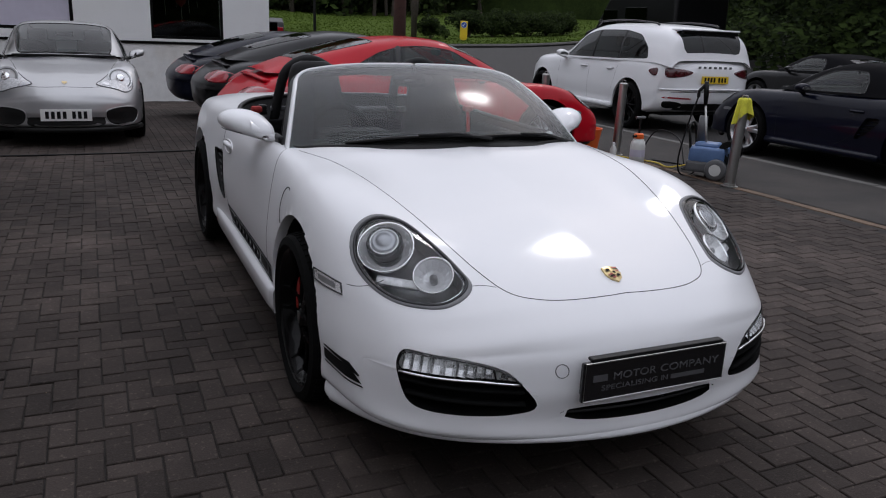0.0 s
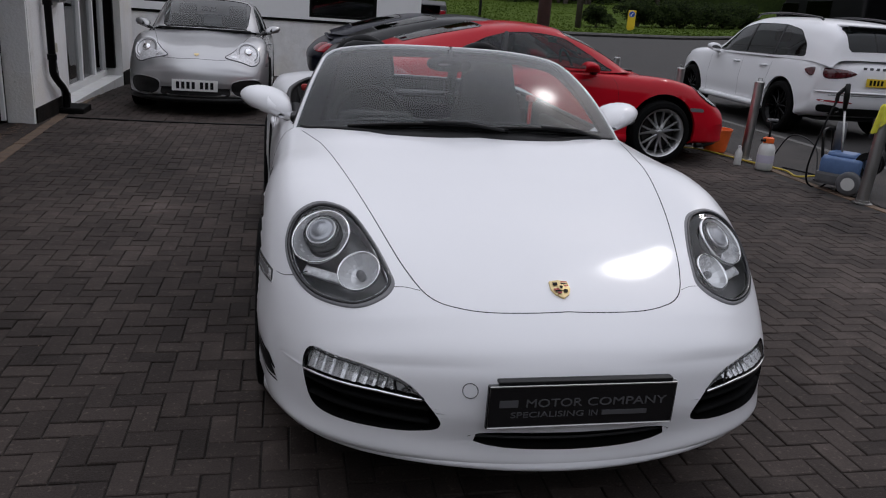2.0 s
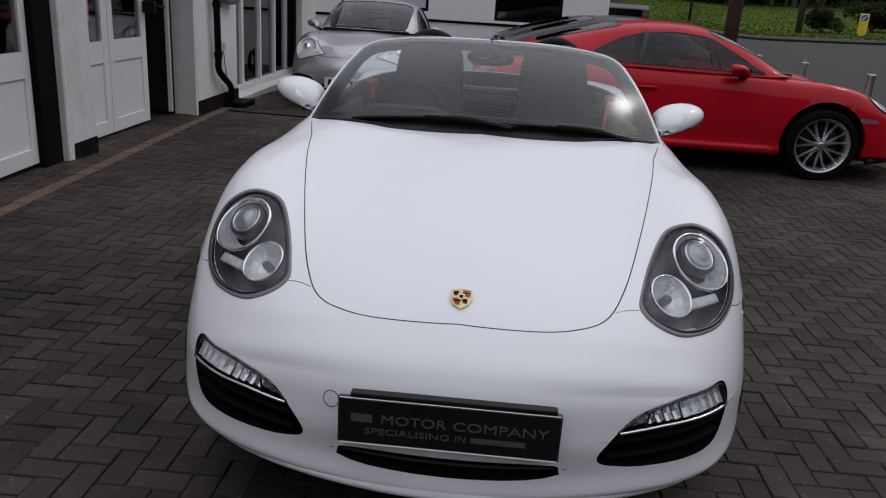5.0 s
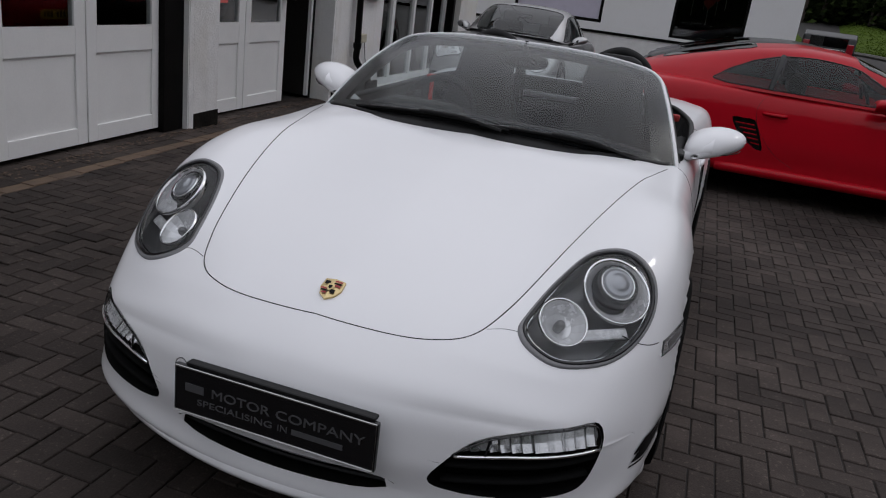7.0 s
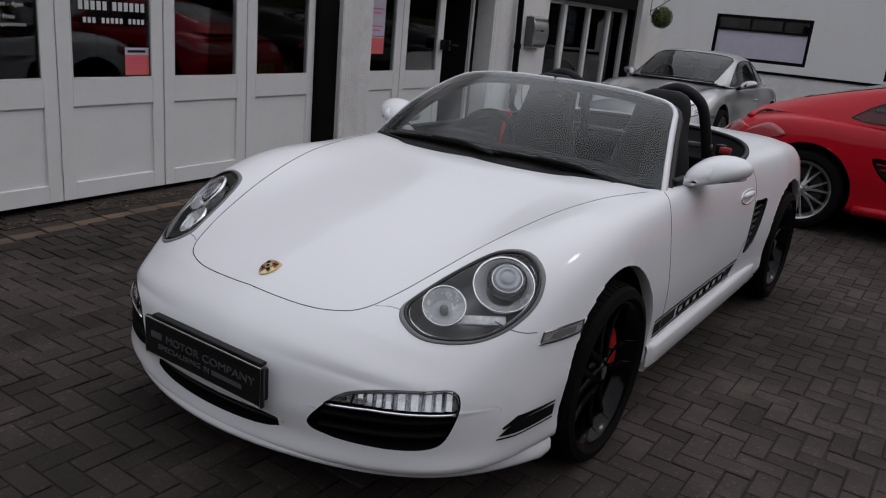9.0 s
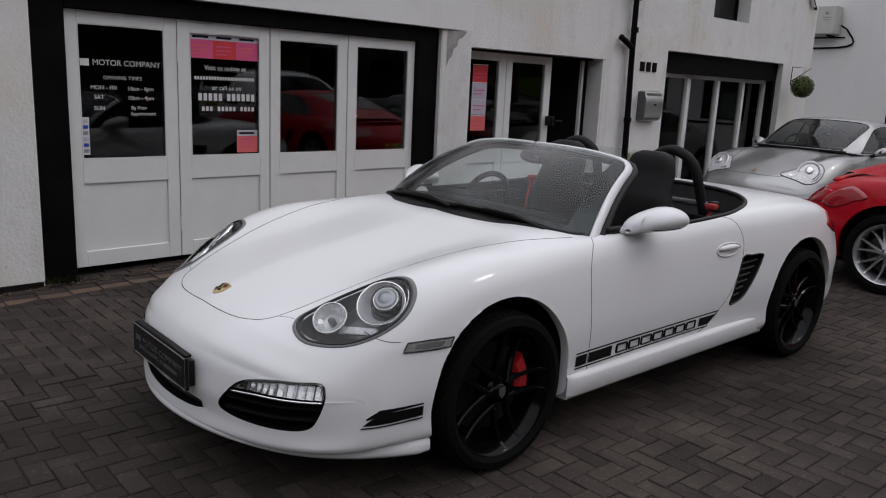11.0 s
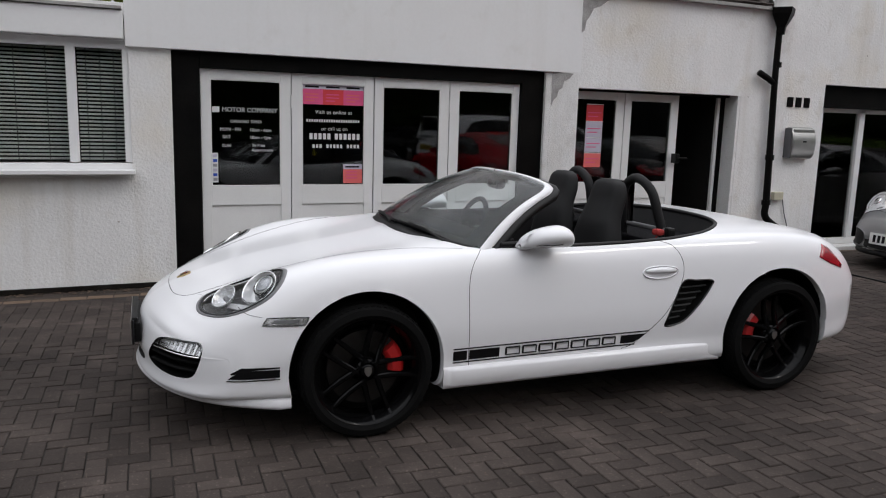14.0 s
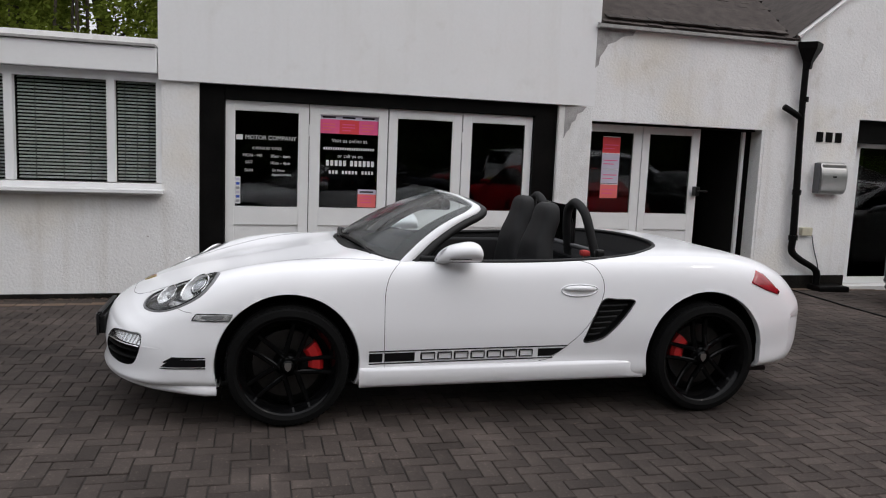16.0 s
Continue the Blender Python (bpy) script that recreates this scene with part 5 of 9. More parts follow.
    part("name_bar", boxes(((0.050, 0.002, 0.020), (-0.205, -2.2442, 0.440)), bevel=0), M_INKD, pl)
    part("name_bar", boxes(((0.128, 0.002, 0.013), (0.118, -2.2442, 0.407)), bevel=0), M_INKD, pl)
    # windscreen: glass, frame and black edge
    def ws(f, x):
        """Point on the screen: f from base 0 to header 1, x from -1 to 1."""
        wb, wt = 0.735, 0.575
        w = wb + (wt - wb) * f
        ax = abs(x)
        yb = -0.862 + 0.235 * ax ** 2.4
        yt = -0.135 - 0.02 + 0.115 * 0 + 0.06 * (1 - ax ** 2) * -1
        zb = 0.925 - 0.065 * ax ** 2.2
        zt = 1.213 - 0.050 * ax ** 3.0
        bow = 0.03 * math.sin(math.pi * f)
        return Vector((w * x, yb + (yt - yb) * f - bow * 0.6, zb + (zt - zb) * f + bow))
    nu, nv = 12, 28
    V = [ws(0.985 * i / nu, -0.995 + 1.99 * j / nv) for i in range(nu + 1) for j in range(nv + 1)]
    F = [(i * (nv + 1) + j, i * (nv + 1) + j + 1, (i + 1) * (nv + 1) + j + 1, (i + 1) * (nv + 1) + j) for i in range(nu) for j in range(nv)]
    wsc = part("windscreen", (V, F), M_CLEAR, root, "clear raked windscreen", smooth=True)
    wsc.visible_shadow = False
    # black ceramic edge inside the glass
    V, F = [], []
    ring = [(0.0, x) for x in np.linspace(-0.995, 0.995, 30)] + [(f, 0.995) for f in np.linspace(0.05, 0.95, 14)] + [(0.985, x) for x in np.linspace(0.995, -0.995, 30)] + [(f, -0.995) for f in np.linspace(0.95, 0.05, 14)]
    inn = []
    for f, x in ring:
        fi = 0.085 if f <= 0.085 else min(f, 0.955)
        cx = max(-0.875, min(0.875, x))
        inn.append((fi, cx))
    for (f, x), (f2, x2) in zip(ring, inn):
        V += [ws(f, x) - Vector((0, -0.004, 0.004)), ws(f2, x2) - Vector((0, -0.004, 0.004))]
    nR = len(ring)
    for i in range(nR):
        j = (i + 1) % nR
        F.append((2 * i, 2 * j, 2 * j + 1, 2 * i + 1))
    part("glass_border", (V, F), M_TRIM, wsc)
    path = [ws(f, 1.0) for f in np.linspace(-0.02, 0.86, 14)] + [ws(0.93, 0.985), ws(0.98, 0.95)] + [ws(1.0, x) for x in np.linspace(0.90, -0.90, 22)] + [ws(0.98, -0.95), ws(0.93, -0.985)] + [ws(f, -1.0) for f in np.linspace(0.86, -0.02, 14)]
    V, F = [], []
    np_ = len(path)
    deep = Vector((0, 0.93, -0.36)).normalized()
    for i, p in enumerate(path):
        tg = (path[min(i + 1, np_ - 1)] - path[max(i - 1, 0)]).normalized()
        side_ = tg.cross(deep).normalized()
        for k in range(10):
            t = 2 * math.pi * k / 10
            V.append(p + deep * (0.031 + 0.030 * math.cos(t)) + side_ * (0.0125 * math.sin(t)))
    for i in range(np_ - 1):
        for k in range(10):
            F.append((i * 10 + k, i * 10 + (k + 1) % 10, (i + 1) * 10 + (k + 1) % 10, (i + 1) * 10 + k))
    part("screen_frame", (V, F), M_WHITE, wsc, "white windscreen frame", smooth=True)
    part("screen_seal", tube([p + deep * 0.076 + Vector((0, 0, -0.006)) for p in path], 0.024, 8), M_BLACK, wsc, smooth=True)
    oval = [(0.108 * math.copysign(abs(math.cos(t)) ** 0.75, math.cos(t)), 0.036 * math.copysign(abs(math.sin(t)) ** 0.85, math.sin(t))) for t in np.linspace(0, 2 * math.pi, 29)[:-1]]
    V, F = [], []
    for dy, q in ((-0.026, 0.55), (-0.020, 0.85), (-0.006, 0.99), (0.010, 1.0), (0.014, 0.95)):
        V += [(a * q, -0.20 + dy, 1.135 + b * q) for a, b in oval]
    for i in range(4):
        F += [(i * 28 + k, i * 28 + (k + 1) % 28, (i + 1) * 28 + (k + 1) % 28, (i + 1) * 28 + k) for k in range(28)]
    F += [tuple(range(28)), tuple(range(4 * 28, 5 * 28))]
    mir = part("rear_view_mirror", (V, F), M_BLACK, root, smooth=True)
    part("mirror_stalk", tube([(0, -0.205, 1.15), (0, -0.21, 1.19), (0, -0.20, 1.215)], 0.012, 8), M_BLACK, mir)
    # cowl panel and wipers
    V, F = [], []
    for j in range(31):
        x = -1 + 2 * j / 30
        a = ws(0.02, x * 0.97)
        b = Vector((x * 0.70, -0.888 + 0.16 * abs(x) ** 2.6, 0.910 - 0.042 * abs(x) ** 2))
        V += [a + Vector((0, 0.03, -0.012)), a + Vector((0, -0.012, -0.008)), b + Vector((0, 0, -0.006)), b + Vector((0, -0.02, -0.03))]
    for j in range(30):
        for k in range(3):
            F.append((j * 4 + k, j * 4 + k + 1, j * 4 + k + 5, j * 4 + k + 4))
    part("cowl_panel", (V, F), M_BLACK, root, smooth=True)
    for x0, x1, a0, a1 in ((-0.52, 0.13, 0.012, 0.006), (0.02, 0.60, 0.010, 0.012)):
        piv = ws(0.0, x0 * 1.0 + 0.1) + Vector((0, -0.03, 0.01))
        pts = [ws(a0 + (a1 - a0) * f + 0.022 * math.sin(math.pi * f), (x0 + (x1 - x0) * f) / 0.73) + Vector((0, -0.014, 0.009)) for f in np.linspace(0, 1, 12)]
        wp = part("wiper", tube(pts, [0.006] * 10 + [0.005, 0.003], 6), M_BLACK, root, smooth=True)
        part("wiper_arm", tube([ws(0.0, (x1 - 0.02 if x0 < 0 else x1) / 0.75) + Vector((0, -0.03, 0.008)), pts[8] + Vector((0, -0.012, 0.012)), pts[5] + Vector((0, -0.006, 0.008))], 0.006, 6), M_BLACK, wp)
        part("wiper_blade", tube([p + Vector((0, 0.006, -0.010)) for p in pts], 0.006, 5), M_RUBBER, wp)
    # cockpit
    part("cockpit_trim", tube([sh.on(TOP, q[0], q[1], -0.004, 0.9) for q in cock], 0.013, 8, True), M_BLACK, root, smooth=True)
    a = np.asarray(cock)
    c = np.array([0, 0.1])
    V, F = [], []
    lev = [(1.0, -0.01), (0.985, -0.10), (0.95, -0.30), (0.92, -0.62)]
    n = len(a)
    for f, dz in lev:
        for q in a:
            p = sh.on(TOP, q[0], q[1], 0, 0.9)
            qq = c + (q - c) * f
            V.append((qq[0], qq[1], max(0.24, p.z + dz) if q[1] < 0.72 else max(0.60, p.z + dz * 0.5)))
    for r in range(len(lev) - 1):
        for k in range(n):
            F.append((r * n + k, r * n + (k + 1) % n, (r + 1) * n + (k + 1) % n, (r + 1) * n + k))
    F.append(tuple((len(lev) - 1) * n + k for k in range(n)))
    part("cockpit_tub", (V, F), M_LEATHER, root)
    part("rear_shelf", boxes(((1.24, 0.62, 0.04), (0, 0.84, 0.80)), ((1.30, 0.05, 0.5), (0, 0.56, 0.60)), bevel=0.015), M_FABRIC, root)
    dash = part("dashboard", tube([(-0.68, -0.50, 0.80), (-0.4, -0.52, 0.835), (0, -0.54, 0.84), (0.4, -0.52, 0.835), (0.68, -0.50, 0.80)], 0.15, 14, flat=0.5), M_LEATHER, root, smooth=True)
    part("instrument_hood", boxes(((0.34, 0.20, 0.10), (-0.36, -0.42, 0.87)), bevel=0.045), M_LEATHER, dash, smooth=True)
    part("centre_console", boxes(((0.24, 1.0, 0.24), (0, 0.02, 0.40)), ((0.30, 0.10, 0.40), (0, -0.42, 0.60)), bevel=0.04), M_GREYPL, root, smooth=True)
    for s in (1, -1):
        part("door_card", boxes(((0.05, 1.05, 0.44), (s * 0.715, -0.08, 0.62)), ((0.10, 0.60, 0.06), (s * 0.66, -0.05, 0.66)), bevel=0.02), M_LEATHER, root, smooth=True)
        seat(root, s * 0.34, 0.15 if s > 0 else 0.235, 7)
        # roll hoop
        hoop = spline([(s * 0.18, 0.60, 0.80), (s * 0.185, 0.575, 1.02), (s * 0.215, 0.565, 1.13), (s * 0.305, 0.560, 1.185), (s * 0.39, 0.560, 1.18), (s * 0.47, 0.575, 1.12), (s * 0.505, 0.60, 1.0), (s * 0.53, 0.64, 0.84)], 6)
        part("roll_hoop", tube(hoop, 0.028, 10, flat=1.0), M_LEATHER, root, "padded black roll hoop", smooth=True)
        part("hoop_bracket", boxes(((0.05, 0.05, 0.06), (s * 0.60, 0.62, 0.90)), bevel=0.015), M_BLACK, root)
        part("belt_guide", boxes(((0.06, 0.05, 0.035), (s * 0.655, 0.50, 0.915)), bevel=0.014), M_BELT, root, "red seat belt")
        part("seat_belt", tube([(s * 0.655, 0.50, 0.90), (s * 0.635, 0.44, 0.80), (s * 0.63, 0.40, 0.58)], 0.011, 6, flat=0.2), M_BELT, root, "red seat belt")
    part("hoop_cross_bar", tube([(-0.55, 0.625, 0.905), (0, 0.60, 0.905), (0.55, 0.625, 0.905)], 0.016, 8), M_GREYPL, root, smooth=True)
    part("wind_deflector", boxes(((0.52, 0.006, 0.24), (0, 0.60, 1.04)), bevel=0.002), M_LENS, root, "clear wind deflector")
    sw = Matrix.Translation((-0.37, -0.20, 0.835)) @ pose(0, 0, 0, 66, 0, 0)
    V, F = tube([sw @ Vector((0.178 * math.cos(t), 0.178 * math.sin(t), 0)) for t in np.linspace(0, 2 * math.pi, 33)[:-1]], 0.0165, 8, True)
    st = part("steering_wheel", (V, F), M_LEATHER, root, smooth=True)
    for t in (0.0, math.pi, -math.pi / 2):
        part("wheel_spoke", tube([sw @ Vector((0.05 * math.cos(t), 0.05 * math.sin(t), -0.01)), sw @ Vector((0.17 * math.cos(t), 0.17 * math.sin(t), 0))], 0.020, 6, flat=0.4), M_GREYPL, st)
    part("wheel_boss", rings_at((Vector(sw.translation), Vector(sw.col[0][:3]), Vector(sw.col[1][:3]), Vector(sw.col[2][:3])), (0, 0), 0, [(0.075, -0.02), (0.072, 0.01), (0.05, 0.025), (0, 0.03)], 20), M_LEATHER, st, smooth=True)
    part("steering_column", tube([(-0.37, -0.22, 0.83), (-0.37, -0.45, 0.74)], 0.045, 8), M_BLACK, st)
    # wheels
    for s in (1, -1):
        wheel(root, (s * 0.743, -1.2075, 0.322), s, 0.322, 0.235, 0.258, TEN, M_RIMBLACK, caliper=radians(17))
        wheel(root, (s * 0.758, 1.2075, 0.326), s, 0.326, 0.265, 0.258, vary(TEN, turn=0.347), M_RIMBLACK, caliper=radians(160))
    part("exhaust_tip", tube([(0, 2.02, 0.28), (0, 2.13, 0.28)], 0.05, 14), M_CHROME, root)
    return root


white_roadster()


# ground
def fall(x, y):
    """Height of the ground: the forecourt drains away from the road, the road climbs slowly."""
    a = -0.0036 * max(0.0, y - 3.2) ** 2 * (1 - min(1, max(0, (x - 2.0) / 4.0)))
    d = math.hypot(x, y)
    a -= 0.055 * min(1, max(0, (-y - 0.6) / 1.6)) * min(1, max(0, (-x - 1.2) / 1.4))
    return max(a, -0.6) + 0.045 * max(0.0, d - 13.5) * min(1, max(0, (y + x * 0.3 - 8) / 12))


def sheet(xs, ys, lift=0.0, z=fall):
    V = [(x, y, z(x, y) + lift) for x in xs for y in ys]
    n = len(ys)
    F = [(i * n + j, (i + 1) * n + j, (i + 1) * n + j + 1, i * n + j + 1) for i in range(len(xs) - 1) for j in range(n - 1)]
    return V, F


def graded(near, far, step, n):
    a = list(np.arange(-near, near + step / 2, step))
    out = [near * (far / near) ** (i / n) for i in range(1, n + 1)]
    return [-v for v in out[::-1]] + a + out


tagged(part("ground", sheet(graded(24, 900, 1.0, 14), graded(24, 900, 1.0, 14), -0.075), M_ASPHALT, smooth=True), "grey worn asphalt road surface", "road", kind="structure")
FC_X0, FC_X1, FC_Y0, FC_Y1 = -3.9, 4.16, -9.0, 15.2
xs = list(np.arange(FC_X0, FC_X1, 0.5)) + [FC_X1]
bedV, bedF = sheet(xs, list(np.arange(FC_Y0, FC_Y1 + 0.1, 0.5)), -0.007)
tagged(part("paving_bed", (bedV, bedF), M_JOINT), "dark sand bed under the block paving", "ground", kind="structure")
# pavement strip beside the road with its kerb
tagged(part("pavement", sheet([4.30, 5.0, 5.82], list(np.arange(-30, 60.1, 1.0)), -0.004), M_PATH), "worn dark tarmac pavement beside the road", "pavement", kind="structure")
KERB = tagged(new("kerb"), "pale concrete kerb stones along the road", "kerb", kind="structure")
me = None
for i in range(46):
    bm = span(5.82, 5.95, -0.455, 0.455, -0.11, 0.0, 0.012)
    if me is None:
        ob = part("kerb_stone", bm, M_KERB, KERB)
        me = ob.data
    else:
        bm.free()
        ob = new("kerb_stone", me)
        ob.parent = KERB
    y = -10 + 0.92 * i
    ob.location = (0, y, fall(5.9, y) + random.uniform(-0.004, 0.004))

# buff edging courses
def paver_mesh(w, h, top=0.0, deep=0.05, ch=0.005, jit=0.0, rng=random):
    """One block: flat top, chamfered rim, sides."""
    x, y = w / 2, h / 2
    j = [rng.uniform(-jit, jit) for _ in range(4)]
    V = [(-x, -y, top - deep), (x, -y, top - deep), (x, y, top - deep), (-x, y, top - deep), (-x, -y, top - ch), (x, -y, top - ch), (x, y, top - ch), (-x, y, top - ch),
         (-x + ch, -y + ch, top + j[0]), (x - ch, -y + ch, top + j[1]), (x - ch, y - ch, top + j[2]), (-x + ch, y - ch, top + j[3])]
    F = [(8, 9, 10, 11)]
    for a in range(4):
        b = (a + 1) % 4
        F += [(a, b, 4 + b, 4 + a), (4 + a, 4 + b, 8 + b, 8 + a)]
    return V, F


EDGE_X = -2.875     # edging course along the front, which runs askew
SLANT = 0.055
rng = random.Random(4)
V, F = [], []
def put_paver(x, y, w, h, jit=0.0012):
    o = len(V)
    v, f = paver_mesh(w, h, 0.0, 0.03, 0.003, jit * 0.7, rng)
    dz = fall(x, y) + rng.uniform(-0.0022, 0.0022)
    sx, sy = rng.gauss(0, 0.006), rng.gauss(0, 0.006)
    V.extend((x + a, y + b, c + dz + a * sx + b * sy) for a, b, c in v)
    F.extend(tuple(i + o for i in q) for q in f)


for i in range(int((FC_Y1 + 9) / 0.205)):
    y = FC_Y0 + 0.205 * i + 0.1
    put_paver(EDGE_X - SLANT * y, y, 0.098, 0.198)
tagged(part("edging_course", (V, F), M_BUFF), "buff brick edging course along the building", "paving", kind="stuff")
V, F = [], []
for i in range(int((FC_Y1 + 9) / 0.205)):
    put_paver(4.215, FC_Y0 + 0.205 * i + 0.1, 0.098, 0.198)
tagged(part("edging_course", (V, F), M_BUFF), "buff brick edging course along the pavement", "paving", kind="stuff")

# building along the forecourt
XW = -3.15      # outer face of the wall
XD = -3.24      # face of the doors
BLD = dict(kind="structure")


def wall(name, y0, y1, z0, z1, holes=(), x1=XW, t=0.30, material=None, label=""):
    """A wall facing +x with openings through it, as one closed mesh."""
    ys = sorted({y0, y1, *[h[0] for h in holes], *[h[1] for h in holes]})
    zs = sorted({z0, z1, *[h[2] for h in holes], *[h[3] for h in holes]})
    solid = {(i, j) for i in range(len(ys) - 1) for j in range(len(zs) - 1)
             if not any(h[0] < (ys[i] + ys[i + 1]) / 2 < h[1] and h[2] < (zs[j] + zs[j + 1]) / 2 < h[3] for h in holes)}
    bm = bmesh.new()
    vs = {}

    def v(x, i, j):
        if (x, i, j) not in vs:
            vs[(x, i, j)] = bm.verts.new((x, ys[i], zs[j]))
        return vs[(x, i, j)]

    b = x1 - t
    for i, j in solid:
        bm.faces.new((v(x1, i, j), v(x1, i + 1, j), v(x1, i + 1, j + 1), v(x1, i, j + 1)))
        bm.faces.new((v(b, i, j + 1), v(b, i + 1, j + 1), v(b, i + 1, j), v(b, i, j)))
        for (ni, nj), (a, c) in (((i - 1, j), ((i, j + 1), (i, j))), ((i + 1, j), ((i + 1, j), (i + 1, j + 1))), ((i, j - 1), ((i, j), (i + 1, j))), ((i, j + 1), ((i + 1, j + 1), (i, j + 1)))):
            if (ni, nj) not in solid:
                bm.faces.new((v(x1, *c), v(x1, *a), v(b, *a), v(b, *c)))
    return tagged(part(name, bm, material or M_RENDERW), label, "wall", kind="structure")


SET_BEFORE = set(bpy.data.objects)
wall("wall_office", -9.0, -1.92, -0.3, 2.07, [(-6.15, -2.26, 0.97, 2.07)], label="white painted rendered office wall", material=M_RENDERW)
wall("wall_garage", -1.92, 4.78, -0.3, 2.90, [(-1.92, 1.78, -0.3, 2.02), (2.21, 4.42, -0.3, 1.87)], label="white painted rendered garage wall", material=M_RENDERW)
wall("wall_gable", 4.78, 9.05, -0.6, 3.0, [(5.62, 8.25, -0.02, 2.06), (6.22, 7.08, 2.58, 3.0)], label="white painted rendered gable wall")
# gable top
bm = bmesh.new()
prof = [(4.78, 3.0), (6.22, 3.0), (6.22, 3.45), (7.08, 3.45), (7.08, 3.0), (9.05, 3.0), (9.05, 3.05), (6.9, 5.15), (4.78, 3.02)]
a = [bm.verts.new((XW, y, z)) for y, z in prof]
b = [bm.verts.new((XW - 0.3, y, z)) for y, z in prof]
bm.faces.new(a[::-1])
bm.faces.new(b)
for i in range(len(prof)):
    j = (i + 1) % len(prof)
    bm.faces.new((a[i], a[j], b[j], b[i]))
bmesh.ops.recalc_face_normals(bm, faces=bm.faces)
tagged(part("wall_gable_top", bm, M_RENDERW), "white rendered gable above the glazed front", "wall", kind="structure")
wall("wall_return", 9.05, 9.35, -0.6, 3.05, x1=XW, t=6.0, label="white side wall of the gable building")
wall("wall_gable_back", 4.6, 9.3, -0.6, 3.0, x1=-9.0, label="plain rear wall")
wall("wall_back", -9.0, 4.6, -0.6, 2.9, x1=-7.5, t=0.2, label="plain rear wall")
# overhanging fascia box over the garage doors
tagged(part("fascia_box", span(-3.5, -3.105, -2.285, 2.20, 2.02, 3.75, 0.006), M_PANELW), "smooth white boxed fascia above the garage doors", "fascia", kind="structure")
tagged(part("pier_render", span(-3.3, XW + 0.012, 1.79, 2.195, -0.05, 2.015, 0.006), M_ROUGHW), "rough white rendered pier", "wall", kind="structure")
def slab(x0, x1, outline):
    """A thin piece with an uneven outline (y, z) on the wall."""
    bm = bmesh.new()
    f = bm.faces.new([bm.verts.new((x1, y, z)) for y, z in outline])
    r = bmesh.ops.extrude_face_region(bm, geom=[f])
    for v in r["geom"]:
        if isinstance(v, bmesh.types.BMVert):
            v.co.x = x0
    bmesh.ops.recalc_face_normals(bm, faces=bm.faces)
    return bm


tagged(part("bare_patch", slab(XW - 0.01, XW + 0.004, [(2.205, 2.868), (2.63, 2.868), (2.60, 2.815), (2.49, 2.795), (2.41, 2.73), (2.33, 2.70), (2.285, 2.61), (2.25, 2.56), (2.24, 2.47), (2.205, 2.44)]), M_GREYREN), "bare grey render patch where the paint has gone", "wall", kind="structure")
tagged(part("pier_patch", slab(XW - 0.01, XW + 0.0155, [(1.80, 2.012), (2.11, 2.012), (2.05, 1.955), (1.98, 1.93), (1.955, 1.86), (1.90, 1.83), (1.88, 1.76), (1.835, 1.73), (1.80, 1.66)]), M_GREYREN), "bare grey patch at the top of the pier", "wall", kind="structure")
PL = tagged(new("plinth"), "black painted plinth at the foot of the wall", "plinth", kind="structure")
for y0, y1 in ((-9.0, -1.93), (1.80, 2.20), (4.43, 5.60), (8.26, 9.05)):
    part("plinth_board", span(XW - 0.01, XW + 0.018, y0, y1, -0.35, (0.045 if y0 < 0 else 0.14) + min(0, fall(-3, (y0 + y1) / 2)), 0.005), M_PLINTH, PL)
# office window
W1 = thing("window_1", "white-framed office window with closed grey venetian blinds", "window", kind="structure")
part("window_frame", boxes(((0.09, 3.90, 0.075), (XD + 0.03, -4.205, 2.035)), ((0.09, 3.90, 0.07), (XD + 0.03, -4.205, 1.008)), ((0.09, 0.055, 0.96), (XD + 0.03, -2.285, 1.53)), ((0.09, 0.075, 0.96), (XD + 0.03, -2.707, 1.53)), ((0.09, 0.075, 0.96), (XD + 0.03, -3.56, 1.53)), ((0.09, 0.075, 0.96), (XD + 0.03, -4.45, 1.53)), ((0.09, 0.075, 0.96), (XD + 0.03, -5.25, 1.53)), bevel=0.006), M_UPVC, W1)
part("window_sill", boxes(((0.20, 3.96, 0.035), (-3.11, -4.215, 0.975)), ((0.10, 3.92, 0.045), (-3.17, -4.235, 0.948)), bevel=0.006), M_UPVC, W1)
for y0, y1 in ((-2.67, -2.31), (-3.52, -2.745), (-4.41, -3.60), (-5.21, -4.49)):
    part("pane", span(XD - 0.004, XD + 0.004, y0, y1, 1.065, 2.0, 0), M_LENS, W1).visible_shadow = False
    # near-black board behind the slats stands in for the dim room
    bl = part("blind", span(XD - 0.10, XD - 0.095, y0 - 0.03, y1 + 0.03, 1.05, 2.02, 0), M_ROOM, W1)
    bm = bmesh.new()
    for k in range(30):
        z = 1.075 + 0.0315 * k
        box(bm, (0.0265, y1 - y0 - 0.01, 0.0018), (XD - 0.055, (y0 + y1) / 2, z), 0, pose(0, 0, 0, 0, 38, 0))
    part("blind_slats", bm, M_BLIND, bl)
    part("blind_cords", boxes(*[((0.003, 0.006, 0.94), (XD - 0.036, y0 + (y1 - y0) * f, 1.53)) for f in (0.2, 0.5, 0.8)], bevel=0), M_GREYPL, bl)
tagged(part("office_fascia", span(-3.4, -3.055, -9.0, -2.29, 2.075, 2.305, 0.008), M_PANELW), "white painted fascia board along the flat roof", "fascia", kind="structure")
tagged(part("office_roof", span(-7.7, -3.03, -9.0, -2.30, 2.309, 2.335, 0.004), M_GREYREN), "flat felt office roof with a thin metal edge", "roof", kind="structure")
